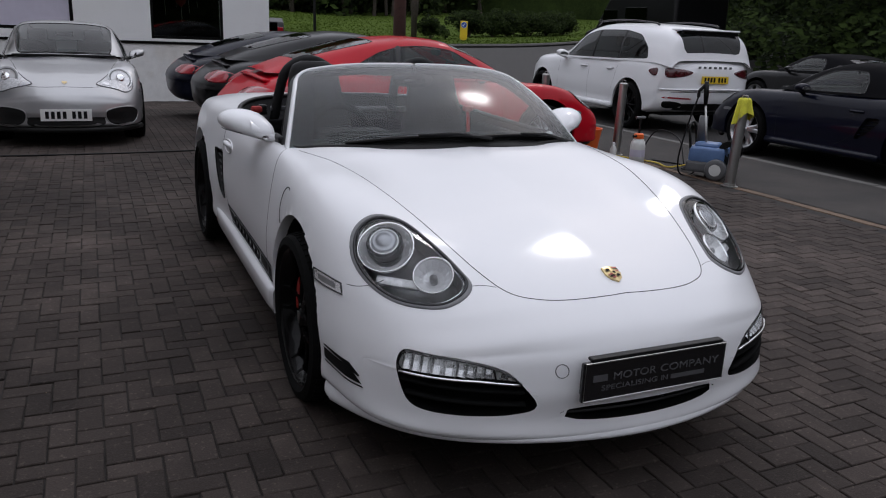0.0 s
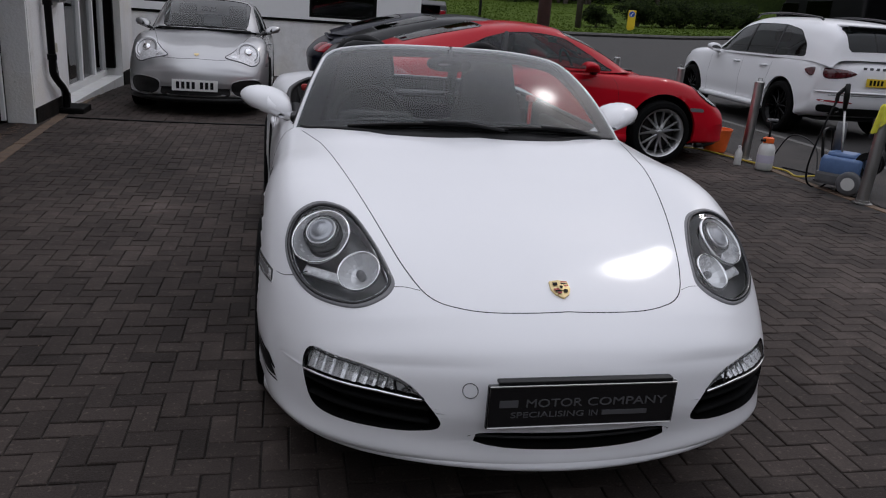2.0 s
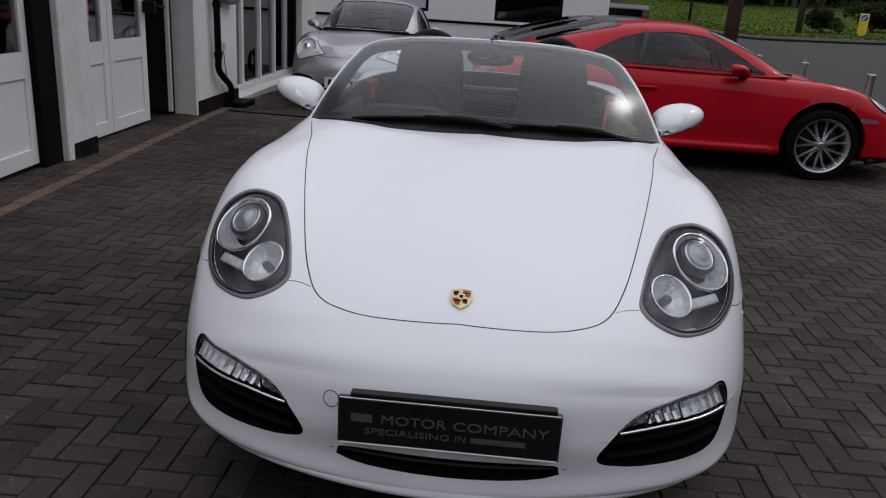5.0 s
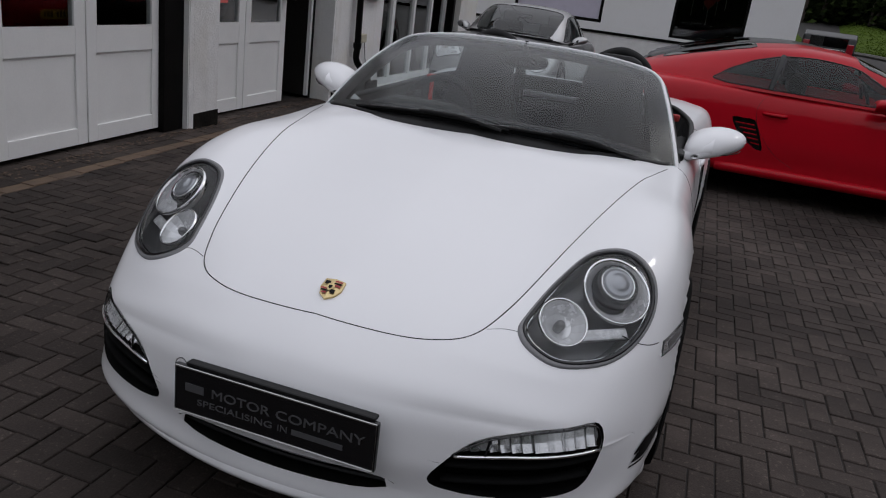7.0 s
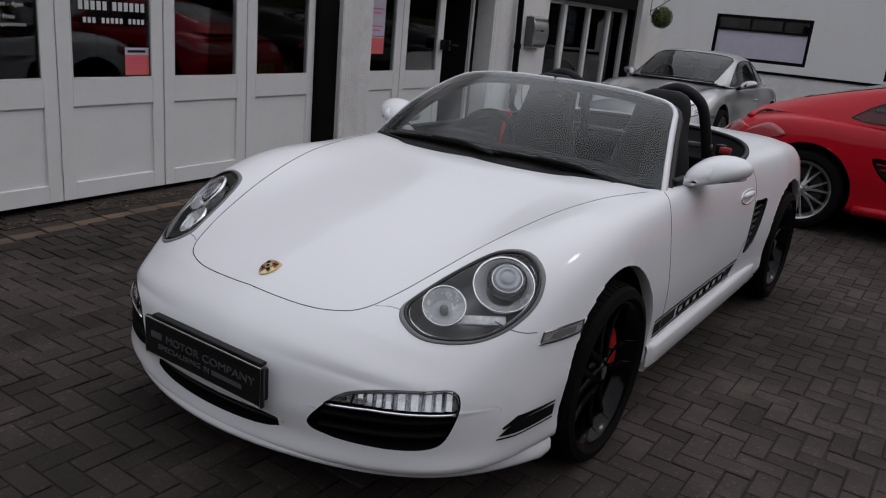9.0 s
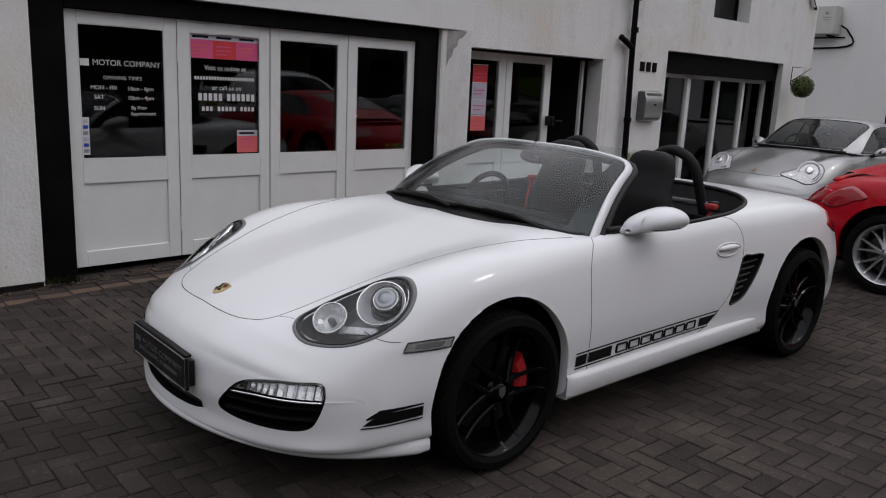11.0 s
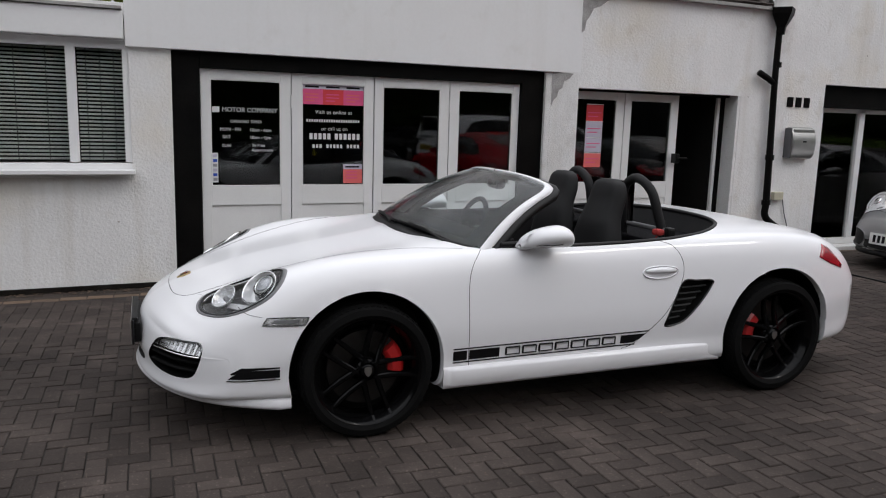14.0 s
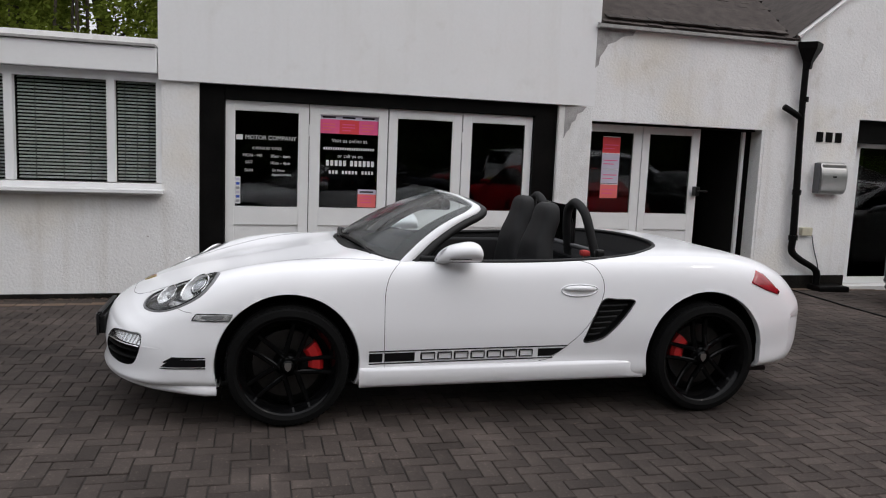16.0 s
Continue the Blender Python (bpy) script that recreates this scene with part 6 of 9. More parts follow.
# black timber frame and the four leaved doors
FR = tagged(new("door_frame"), "black painted timber frame round the garage doors", "frame", kind="structure")
part("frame_post", span(-3.36, XD + 0.045, -1.92, -1.685, -0.06, 2.018, 0.008), M_WOODB, FR)
part("frame_post", span(-3.36, XD + 0.045, 1.525, 1.782, -0.06, 2.018, 0.008), M_WOODB, FR)
part("frame_head", span(-3.36, XD + 0.055, -1.684, 1.524, 1.885, 2.018, 0.008), M_WOODB, FR)


def leaf(name, y0, y1, pane, top=1.88, low=0.035, label="white panelled timber door leaf with a dark glazed upper half"):
    """A door leaf: stiles, rails, recessed panel and pane."""
    d = tagged(new(name), label, "door", kind="structure")
    a, b, z0, z1 = pane
    x0, x1 = XD - 0.045, XD
    g = 0.003
    part("stile", span(x0, x1, y0 + g, a, low, top, 0.004), M_WOODW, d)
    part("stile", span(x0, x1, b, y1 - g, low, top, 0.004), M_WOODW, d)
    for p0, p1 in ((z1, top), (0.655, z0), (low, 0.15)):
        part("rail", span(x0, x1 - 0.001, a, b, p0, p1, 0.004), M_WOODW, d)
    part("panel", span(x0 + 0.008, x1 - 0.016, a - 0.005, b + 0.005, 0.145, 0.66, 0.002), M_WOODW, d)
    part("glazing_bead", tube([(x1 - 0.004, a + 0.004, z0 + 0.004), (x1 - 0.004, b - 0.004, z0 + 0.004), (x1 - 0.004, b - 0.004, z1 - 0.004), (x1 - 0.004, a + 0.004, z1 - 0.004)], 0.007, 5, True), M_WOODW, d)
    p = part("pane", span(x0 + 0.015, x0 + 0.021, a - 0.004, b + 0.004, z0 - 0.004, z1 + 0.004, 0), M_PANE, d)
    p.visible_shadow = False
    return d


LEAVES = [leaf("door_1", -1.682, -0.866, (-1.596, -0.966, 0.835, 1.79)), leaf("door_2", -0.864, -0.052, (-0.763, -0.135, 0.835, 1.79)),
          leaf("door_3", -0.048, 0.734, (0.031, 0.639, 0.835, 1.79)), leaf("door_4", 0.738, 1.522, (0.832, 1.443, 0.835, 1.79))]
for y in (-0.866, 0.736):
    for z in (1.62, 0.30):
        part("hinge", tube([(XD + 0.006, y, z - 0.06), (XD + 0.006, y, z + 0.06)], 0.007, 6), M_WOODW, LEAVES[0 if y < 0 else 2])
LEAF5 = leaf("door_5", 2.215, 2.868, (2.235, 2.774, 0.84, 1.765), top=1.845)
LEAF6 = leaf("door_6", 2.872, 3.573, (2.95, 3.477, 0.84, 1.765), top=1.845)
part("door_latch", boxes(((0.05, 0.05, 0.11), (XD + 0.02, 3.545, 1.12)), ((0.03, 0.12, 0.02), (XD + 0.05, 3.60, 1.125)), bevel=0.006), M_BLACK, LEAF6, "dark metal door latch")
# rooms behind the glass, their dimness painted on as near-black
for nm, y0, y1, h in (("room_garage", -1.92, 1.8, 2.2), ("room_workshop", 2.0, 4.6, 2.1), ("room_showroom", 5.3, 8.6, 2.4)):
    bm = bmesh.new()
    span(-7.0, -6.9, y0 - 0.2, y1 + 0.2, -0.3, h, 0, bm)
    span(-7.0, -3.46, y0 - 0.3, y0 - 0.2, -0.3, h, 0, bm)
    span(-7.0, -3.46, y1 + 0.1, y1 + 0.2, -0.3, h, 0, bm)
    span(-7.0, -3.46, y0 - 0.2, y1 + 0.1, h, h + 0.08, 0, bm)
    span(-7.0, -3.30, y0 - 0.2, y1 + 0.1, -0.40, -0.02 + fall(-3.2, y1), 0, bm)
    tagged(part(nm, bm, M_ROOM), "near-black room box behind the glazing, its dimness painted on", "room", kind="structure")
# open doorway: inner door standing open and grey reveal
OD = tagged(new("door_7"), "white-edged inner door standing open, its leaf painted dark for the doorway's shade", "door", kind="structure")
# leaf painted near-black to carry the shade of the doorway; only the edge is white
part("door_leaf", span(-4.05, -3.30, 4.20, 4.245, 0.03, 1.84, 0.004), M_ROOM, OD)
part("door_edge", span(-3.30, -3.262, 4.20, 4.245, 0.03, 1.84, 0.003), M_WOODW, OD)
tagged(part("doorway_reveal", span(-3.42, XW - 0.004, 4.36, 4.418, -0.05, 1.868, 0.003), M_RENDERW), "white painted reveal of the doorway", "wall", kind="structure")
tagged(part("doorway_post", span(-3.40, -3.28, 4.285, 4.357, -0.05, 1.868, 0.004), M_WOODB), "black timber door post", "frame", kind="structure")
tagged(part("doorway_head", span(-3.36, XD + 0.02, 2.212, 4.355, 1.848, 1.869, 0.003), M_WOODB), "black timber head over the doorway", "frame", kind="structure")
# glazed front of the gable building
SF = thing("window_2", "white mullioned full-height shop glazing under a black lintel", "window", kind="structure")
part("lintel", span(-3.34, -3.20, 5.625, 8.245, 1.78, 2.058, 0.006), M_WOODB, SF)
part("window_frame", boxes(*[((0.07, 0.062, 1.78), (-3.29, y, 0.89)) for y in (5.70, 6.12, 6.80, 7.48, 8.13)], ((0.07, 2.55, 0.055), (-3.29, 6.93, 1.752)), ((0.08, 2.60, 0.08), (-3.285, 6.93, 0.03)), bevel=0.005), M_WOODW, SF)
for y0, y1 in ((5.735, 6.085), (6.155, 6.765), (6.835, 7.445), (7.515, 8.095)):
    part("pane", span(-3.302, -3.296, y0 - 0.004, y1 + 0.004, 0.075, 1.722, 0), M_PANE, SF).visible_shadow = False
part("jamb", span(-3.33, -3.20, 8.165, 8.245, 0.1, 1.78, 0.004), M_WOODB, SF)
UW = thing("window_3", "small dark upper window in the gable", "window", kind="structure")
part("window_frame", boxes(((0.06, 0.86, 0.05), (-3.27, 6.65, 2.605)), ((0.06, 0.86, 0.05), (-3.27, 6.65, 3.42)), ((0.06, 0.045, 0.80), (-3.27, 6.245, 3.01)), ((0.06, 0.045, 0.80), (-3.27, 7.055, 3.01)), ((0.06, 0.82, 0.03), (-3.27, 6.65, 2.95)), bevel=0.004), M_WOODB, UW)
part("pane", span(-3.275, -3.270, 6.25, 7.05, 2.62, 3.40, 0), M_PANE, UW).visible_shadow = False
# near-black board behind the pane stands in for the dim room
part("blind", span(-3.60, -3.58, 6.1, 7.2, 2.5, 3.5, 0), M_ROOM, UW)
# tiled roof over the workshop
RF = tagged(new("roof"), "dark plain-tiled pitched roof", "roof", kind="structure")
V, F = [], []
rng = random.Random(9)
pitch = radians(38)
for r in range(30):
    d = 0.115 * r
    for c in range(17):
        y = 2.24 + 0.165 * c + (0.08 if r % 2 else 0)
        if y > 4.62:
            continue
        o = len(V)
        x, z = XW + 0.06 - d * math.cos(pitch), 2.905 + d * math.sin(pitch)
        lift = 0.026 + rng.uniform(0, 0.012)
        u = Vector((-math.cos(pitch), 0, math.sin(pitch)))
        nn = Vector((math.sin(pitch), 0, math.cos(pitch)))
        p = Vector((x, y, z))
        for du, dv, dn in ((0, 0.003, lift), (0, 0.160, lift), (0.19, 0.160, 0.0), (0.19, 0.003, 0.0), (0, 0.003, lift - 0.024), (0, 0.160, lift - 0.024)):
            V.append(p + u * du + Vector((0, dv, 0)) + nn * dn)
        F += [(o, o + 1, o + 2, o + 3), (o, o + 4, o + 5, o + 1), (o, o + 3, o + 4), (o + 1, o + 5, o + 2)]
tagged(part("roof_tiles", (V, F), M_SLATE, RF), kind="stuff")
part("roof_deck", ([(XW + 0.05, 2.2, 2.885), (XW + 0.05, 4.70, 2.885), (XW + 0.05 - 3.6 * math.cos(pitch), 4.70, 2.885 + 3.6 * math.sin(pitch)), (XW + 0.05 - 3.6 * math.cos(pitch), 2.2, 2.885 + 3.6 * math.sin(pitch))], [(0, 1, 2, 3)]), M_SLATE, RF)
tagged(part("eaves_board", span(XW - 0.02, XW + 0.075, 2.20, 4.70, 2.868, 2.905, 0.004), M_GREYREN), "weathered grey eaves edge", "roof", kind="structure")
VG = tagged(new("verge"), "white verge and slates of the gable roof", "roof", kind="structure")
part("verge_board", tube([(XW + 0.02, 4.72, 2.97), (XW + 0.02, 6.9, 5.17), (XW + 0.02, 9.1, 3.02)], 0.035, 6), M_PANELW, VG)
part("gable_roof", ([(XW + 0.05, 4.60, 2.92), (XW + 0.05, 6.9, 5.23), (-9, 6.9, 5.23), (-9, 4.60, 2.92), (XW + 0.05, 9.2, 2.98), (-9, 9.2, 2.98)], [(0, 1, 2, 3), (1, 4, 5, 2)]), M_SLATE, VG)
# rain pipe
RP = thing("drainpipe", "black cast-iron drainpipe with a hopper head on the wall", "drainpipe")
xp = XW + 0.07
part("hopper_head", join(lathe([(0.055, 2.60), (0.065, 2.68), (0.14, 2.83), (0.15, 2.90), (0.13, 2.90), (0.05, 2.72)], 4, "z", (xp + 0.02, 4.83, 0))), M_WOODB, RP)
part("pipe", tube(spline([(xp, 4.83, 2.66), (xp, 4.835, 2.0), (xp, 4.86, 1.2), (xp, 4.875, 0.62), (xp, 4.875, 0.44), (xp + 0.01, 4.97, 0.33), (xp + 0.01, 5.10, 0.24), (xp + 0.01, 5.16, 0.16), (xp + 0.01, 5.16, -0.03)], 5), 0.036, 10), M_WOODB, RP, smooth=True)
part("branch_pipe", tube([(xp, 4.83, 2.03), (xp, 4.72, 2.09), (xp - 0.01, 4.60, 2.15)], 0.036, 10), M_WOODB, RP, smooth=True)
for z in (2.25, 1.15, 0.60):
    part("pipe_collar", tube([(xp, 4.845 + (2.2 - z) * 0.018, z - 0.03), (xp, 4.845 + (2.2 - z) * 0.018, z + 0.03)], 0.046, 10), M_WOODB, RP)
part("pipe_shoe", boxes(((0.26, 0.34, 0.09), (xp + 0.06, 5.27, -0.02)), bevel=0.025), M_WOODB, RP)
# letter box, house number bars, junction box
LB = thing("letter_box", "brushed steel letter box with a curved front on the wall", "letter box")
V, F = [], []
S = spline([(0.0, 1.505), (0.035, 1.525), (0.085, 1.51), (0.125, 1.44), (0.14, 1.34), (0.13, 1.22), (0.10, 1.15), (0.04, 1.135), (0.0, 1.14)], 4)
for y in (5.07, 5.085, 5.345, 5.36):
    for d, z in S:
        k = 0.97 if y in (5.07, 5.36) else 1.0
        V.append((XW + d * k, y, 1.33 + (z - 1.33) * k))
n = len(S)
for i in range(3):
    for j in range(n - 1):
        F.append((i * n + j, i * n + j + 1, (i + 1) * n + j + 1, (i + 1) * n + j))
F += [tuple(range(n)), tuple(3 * n + j for j in range(n))]
part("box_shell", (V, F), M_STEEL, LB, smooth=False)
part("slot_lid", boxes(((0.012, 0.26, 0.05), (XW + 0.112, 5.215, 1.475)), bevel=0.004), M_STEEL, LB)
part("lock", boxes(((0.008, 0.04, 0.02), (XW + 0.142, 5.215, 1.35)), bevel=0.003), M_BLACK, LB)
part("side_cheek", boxes(((0.11, 0.006, 0.36), (XW + 0.055, 5.065, 1.33)), bevel=0.002), M_GREYPL, LB)
HN = thing("house_number", "black metal house number plaque drawn as plain bars", "sign")
for i in range(3):
    part("character_bar", span(XW, XW + 0.014, 5.05 + 0.105 * i, 5.12 + 0.105 * i, 1.765, 1.885, 0.004), M_WOODB, HN)
JB = thing("junction_box", "small beige electrical box with a hanging cable", "electrical box")
part("box", span(XW, XW + 0.06, 4.97, 5.08, 0.625, 0.725, 0.01), M_BEIGE, JB)
part("cable", tube(spline([(XW + 0.02, 5.10, 0.63), (XW + 0.02, 5.14, 0.45), (XW + 0.02, 5.20, 0.25), (XW + 0.03, 5.22, 0.02)], 6), 0.006, 5), M_GREYPL, JB)
# posters and lettering on the door glass
def on_glass(y, z, x=XD - 0.020):
    """Pose on the door glass: letters read from +x."""
    return Matrix.Translation((x, y, z)) @ pose(0, 0, 0, 90, 0, 90)


def sticker(name, y0, y1, z0, z1, material, parent, x=XD - 0.0235, t=0.002):
    return part(name, span(x, x + t, y0, y1, z0, z1, 0), material, parent)


S1 = thing("door_lettering", "white opening-times lettering on the door glass", "lettering")
text("lettering", "MOTOR COMPANY", 0.057, on_glass(-1.243, 1.525), M_INKW, S1)
sticker("name_bar", -1.578, -1.515, 1.500, 1.550, M_INKW, S1)
text("lettering", "OPENING TIMES", 0.036, on_glass(-1.28, 1.420), M_INKW, S1, 1.1)
text("lettering", "MON - FRI", 0.041, on_glass(-1.42, 1.348), M_INKW, S1)
text("lettering", "10am - 6pm", 0.041, on_glass(-1.15, 1.346), M_INKW, S1)
text("lettering", "SAT", 0.041, on_glass(-1.455, 1.280), M_INKW, S1)
text("lettering", "10am - 4pm", 0.041, on_glass(-1.15, 1.278), M_INKW, S1)
text("lettering", "SUN", 0.041, on_glass(-1.455, 1.200), M_INKW, S1)
text("lettering", "By Prior", 0.036, on_glass(-1.165, 1.205), M_INKW, S1)
text("lettering", "Appointment", 0.036, on_glass(-1.135, 1.162), M_INKW, S1)
LS = thing("card_sticker", "white strip of small payment-card stickers on the glass", "sticker")
sticker("strip", -1.585, -1.535, 0.865, 1.135, M_INKW, LS)
for k in range(6):
    sticker("card_bar", -1.578, -1.543, 0.880 + 0.043 * k, 0.905 + 0.043 * k, (M_INKG, M_SIGNB, M_LILAC)[k % 3], LS, XD - 0.0212, 0.0015)
S2 = thing("door_lettering", "white contact lettering on the door glass, number as bars", "lettering")
text("lettering", "Visit us online at", 0.052, on_glass(-0.445, 1.528), M_INKW, S2, 1.05)
for k in range(22):
    a = -0.715 + 0.0245 * k
    sticker("web_bar", a, a + 0.016, 1.435, 1.460, M_INKW, S2)
text("lettering", "or call us on", 0.050, on_glass(-0.435, 1.372), M_INKW, S2, 1.05)
for k in range(11):
    a = -0.685 + 0.0445 * k + (0.03 if k > 4 else 0)
    sticker("number_bar", a, a + 0.030, 1.272, 1.328, M_INKW, S2)
for k in range(14):
    if k not in (3, 9):
        a = -0.655 + 0.0345 * k
        sticker("number_bar", a, a + 0.022, 1.190, 1.224, M_INKW, S2)
PO = thing("poster", "pink and red dealer advert banner on the door glass", "poster")
for k, m in enumerate((M_PINK, M_RPOST, M_PINK)):
    a = -0.758 + 0.205 * k
    sticker("poster_field", a, a + 0.205, 1.600, 1.742, m, PO)
    sticker("poster_head", a, a + 0.205, 1.7425, 1.785, M_LILAC, PO)
    sticker("head_bar", a + 0.03, a + 0.165, 1.756, 1.772, M_INKB, PO, XD - 0.0212, 0.0015)
    for z in (1.690, 1.660, 1.630):
        sticker("text_bar", a + 0.03, a + 0.03 + (0.13 if z > 1.65 else 0.09), z, z + 0.010, M_CPOST if m is M_PINK else M_PINK, PO, XD - 0.0212, 0.0015)
P2 = thing("poster", "small coral dealer sticker low on the door glass", "poster")
sticker("poster_field", -0.345, -0.150, 0.850, 0.985, M_CPOST, P2)
sticker("poster_head", -0.345, -0.150, 0.9855, 1.035, M_LILAC, P2)
sticker("head_bar", -0.325, -0.18, 1.002, 1.018, M_INKB, P2, XD - 0.0212, 0.0015)
for z in (0.955, 0.925, 0.895):
    sticker("text_bar", -0.315, -0.20, z, z + 0.010, M_PINK, P2, XD - 0.0212, 0.0015)
P3 = thing("poster", "tall red and pale dealer banner on the second door", "poster")
for k, (m, z0, z1) in enumerate(((M_RPOST, 1.52, 1.70), (M_LILAC, 1.345, 1.515), (M_LILAC, 1.18, 1.335), (M_CPOST, 1.01, 1.165))):
    sticker("poster_field", 2.42, 2.622, z0, z1, m, P3)
    sticker("text_bar", 2.44, 2.60, z0 + 0.09, z0 + 0.10, M_PINK, P3, XD - 0.0212, 0.0015)
    sticker("text_bar", 2.44, 2.56, z0 + 0.05, z0 + 0.06, M_PINK, P3, XD - 0.0212, 0.0015)
for z in (1.705, 1.518, 1.338, 1.168):
    sticker("head_bar", 2.42, 2.622, z - 0.002, z + 0.006, M_INKW, P3, XD - 0.0212, 0.0015)
# the whole front runs askew to the paving's long side; the workshop range steps back with deep-set openings
AT_Y = [1.79, 2.20, 3.573, 4.36, 4.43, 4.86, 5.07, 5.47, 5.62, 6.12, 6.80, 7.48, 8.13, 8.25, 9.05, 9.35]
TO_Y = [1.79, 2.20, 3.69, 4.43, 4.475, 4.93, 5.23, 5.75, 5.82, 6.75, 7.58, 8.36, 9.06, 9.22, 9.93, 10.23]
GARAGE_Y = [-9.0, -1.6, -0.97, -0.763, -0.135, 0.031, 0.639, 0.832, 1.443, 1.79]
GARAGE_TO = [-9.0, -1.602, -0.97, -0.766, -0.148, 0.038, 0.652, 0.855, 1.482, 1.84]


def askew(x, y, z):
    if x > -2.5:
        return x, y, z
    if y <= 1.79:
        return x - SLANT * y, float(np.interp(y, GARAGE_Y, GARAGE_TO)), z
    y2 = float(np.interp(y, AT_Y, TO_Y)) if y < 9.35 else y + 0.88
    deep = min(1, max(0, (-3.18 - x) / 0.05))
    was = x - 0.066 * min(1, (y2 - 1.79) / 0.41) - 0.04 * max(0, y2 - 2.2) - 0.06 * deep
    step = min(1, (y2 - 1.79) / 0.41)
    now = x - SLANT * 1.79 * (1 - step) - 0.075 * step - 0.13 * deep * step
    k = (now - 4.5) / (was - 4.5)
    return now, -1.75 + (y2 + 0.05 * (1 - step) + 1.75) * k, 1.5 + (z - 1.5) * k


for ob in list(bpy.data.objects):
    if ob in SET_BEFORE or ob.type != "MESH":
        continue
    if ob.name.startswith("fascia_box"):
        for v in ob.data.vertices:
            v.co.x, v.co.y = v.co.x - SLANT * v.co.y, v.co.y + (0.05 if v.co.y > 0 else 0)
    elif ob.matrix_basis == Matrix.Identity(4):
        for v in ob.data.vertices:
            v.co = askew(*v.co)
    else:
        ob.location = askew(*ob.location)
# far wall across the end
YF = 15.0
def far_wall(x0, x1, z0, z1, holes, name, material, y=YF, t=0.3, label=""):
    bm = bmesh.new()
    cuts = sorted({x0, x1, *[h[0] for h in holes], *[h[1] for h in holes]})
    for a, b in zip(cuts, cuts[1:]):
        zs = [(z0, z1)]
        for h0, h1, g0, g1 in holes:
            if h0 < (a + b) / 2 < h1:
                zs = [q for p0, p1 in zs for q in ((p0, min(p1, g0)), (max(p0, g1), p1)) if q[1] - q[0] > 1e-4]
        for p0, p1 in zs:
            span(a, b, y, y + t, p0, p1, 0, bm)
    return tagged(part(name, bm, material), label, "wall", kind="structure")


far_wall(-12, 2.36, 0.86, 6.0, [(-3.87, -1.80, 1.03, 2.01), (-0.25, 1.31, 0.92, 3.0)], "wall_far", M_PANELW, label="white painted end wall with two windows")
far_wall(-12, 2.36, -0.9, 0.80, [], "wall_far_base", M_ROUGHW, label="rough white rendered base of the end wall")
tagged(part("wall_band", span(-12, 2.37, YF - 0.025, YF + 0.2, 0.801, 0.859, 0.004), M_WOODB), "black painted band along the end wall", "trim", kind="structure")
tagged(part("wall_far_side", span(2.06, 2.36, YF + 0.301, YF + 14, -0.9, 6.0, 0), M_PANELW), "white side wall of the end building", "wall", kind="structure")
# room box painted near-black in place of indoor shade
tagged(part("room_far", boxes(((5.6, 0.1, 4.4), (-1.2, YF + 2.6, 1.6)), ((5.6, 2.3, 0.1), (-1.2, YF + 1.5, 3.6)), ((5.6, 2.3, 0.1), (-1.2, YF + 1.5, -0.4)), ((0.1, 2.3, 4.4), (-4.05, YF + 1.5, 1.6)), bevel=0), M_ROOM), "near-black room box behind the end wall windows, its dimness painted on", "room", kind="structure")
W4 = thing("window_4", "dark-framed window with a pale frosted lower pane", "window", kind="structure")
part("window_frame", boxes(((2.07, 0.08, 0.07), (-2.835, YF + 0.06, 1.065)), ((2.07, 0.08, 0.07), (-2.835, YF + 0.06, 1.975)), ((0.07, 0.08, 0.9), (-3.835, YF + 0.06, 1.52)), ((0.07, 0.08, 0.9), (-1.835, YF + 0.06, 1.52)), ((2.0, 0.08, 0.05), (-2.835, YF + 0.06, 1.70)), ((0.05, 0.08, 0.26), (-3.1, YF + 0.06, 1.84)), ((0.05, 0.08, 0.26), (-2.4, YF + 0.06, 1.84)), bevel=0.005), M_WOODB, W4)
part("pane", span(-3.80, -1.87, YF + 0.05, YF + 0.056, 1.10, 1.68, 0), M_LILAC, W4, "pale frosted pane")
part("pane", span(-3.80, -1.87, YF + 0.05, YF + 0.056, 1.725, 1.94, 0), M_PANE, W4)
W5 = thing("window_5", "dark-framed shop window with red balloons inside", "window", kind="structure")
part("window_frame", boxes(((0.06, 0.08, 2.08), (-0.22, YF + 0.06, 1.96)), ((0.06, 0.08, 2.08), (1.28, YF + 0.06, 1.96)), ((1.5, 0.08, 0.06), (0.53, YF + 0.06, 0.95)), ((1.5, 0.08, 0.06), (0.53, YF + 0.06, 2.97)), bevel=0.005), M_WOODB, W5)
part("pane", span(-0.19, 1.25, YF + 0.05, YF + 0.056, 0.98, 2.94, 0), M_PANE, W5)
for k, (bx, bz) in enumerate(((0.10, 1.95), (0.35, 2.10), (0.62, 1.98), (0.80, 2.12), (0.45, 1.80))):
    b = thing("balloon", "red party balloon hanging inside the shop window", "balloon", pose(bx, YF + 0.45, bz), "balloons")
    part("skin", lathe([(0.0, -0.19), (0.02, -0.175), (0.10, -0.09), (0.145, 0.02), (0.13, 0.10), (0.075, 0.155), (0.0, 0.17)], 16, "z"), M_RPOST, b, smooth=True)
    part("string", tube([(0, 0, -0.18), (0.01, 0, -0.5)], 0.004, 4), M_INKW, b)
AC = thing("air_conditioner", "off-white outdoor air conditioning unit on a wall bracket", "air conditioner", pose(-5.60, YF - 0.20, 3.26))
part("casing", boxes(((1.05, 0.34, 0.60), (0, 0, 0)), bevel=0.02), M_ACW, AC)
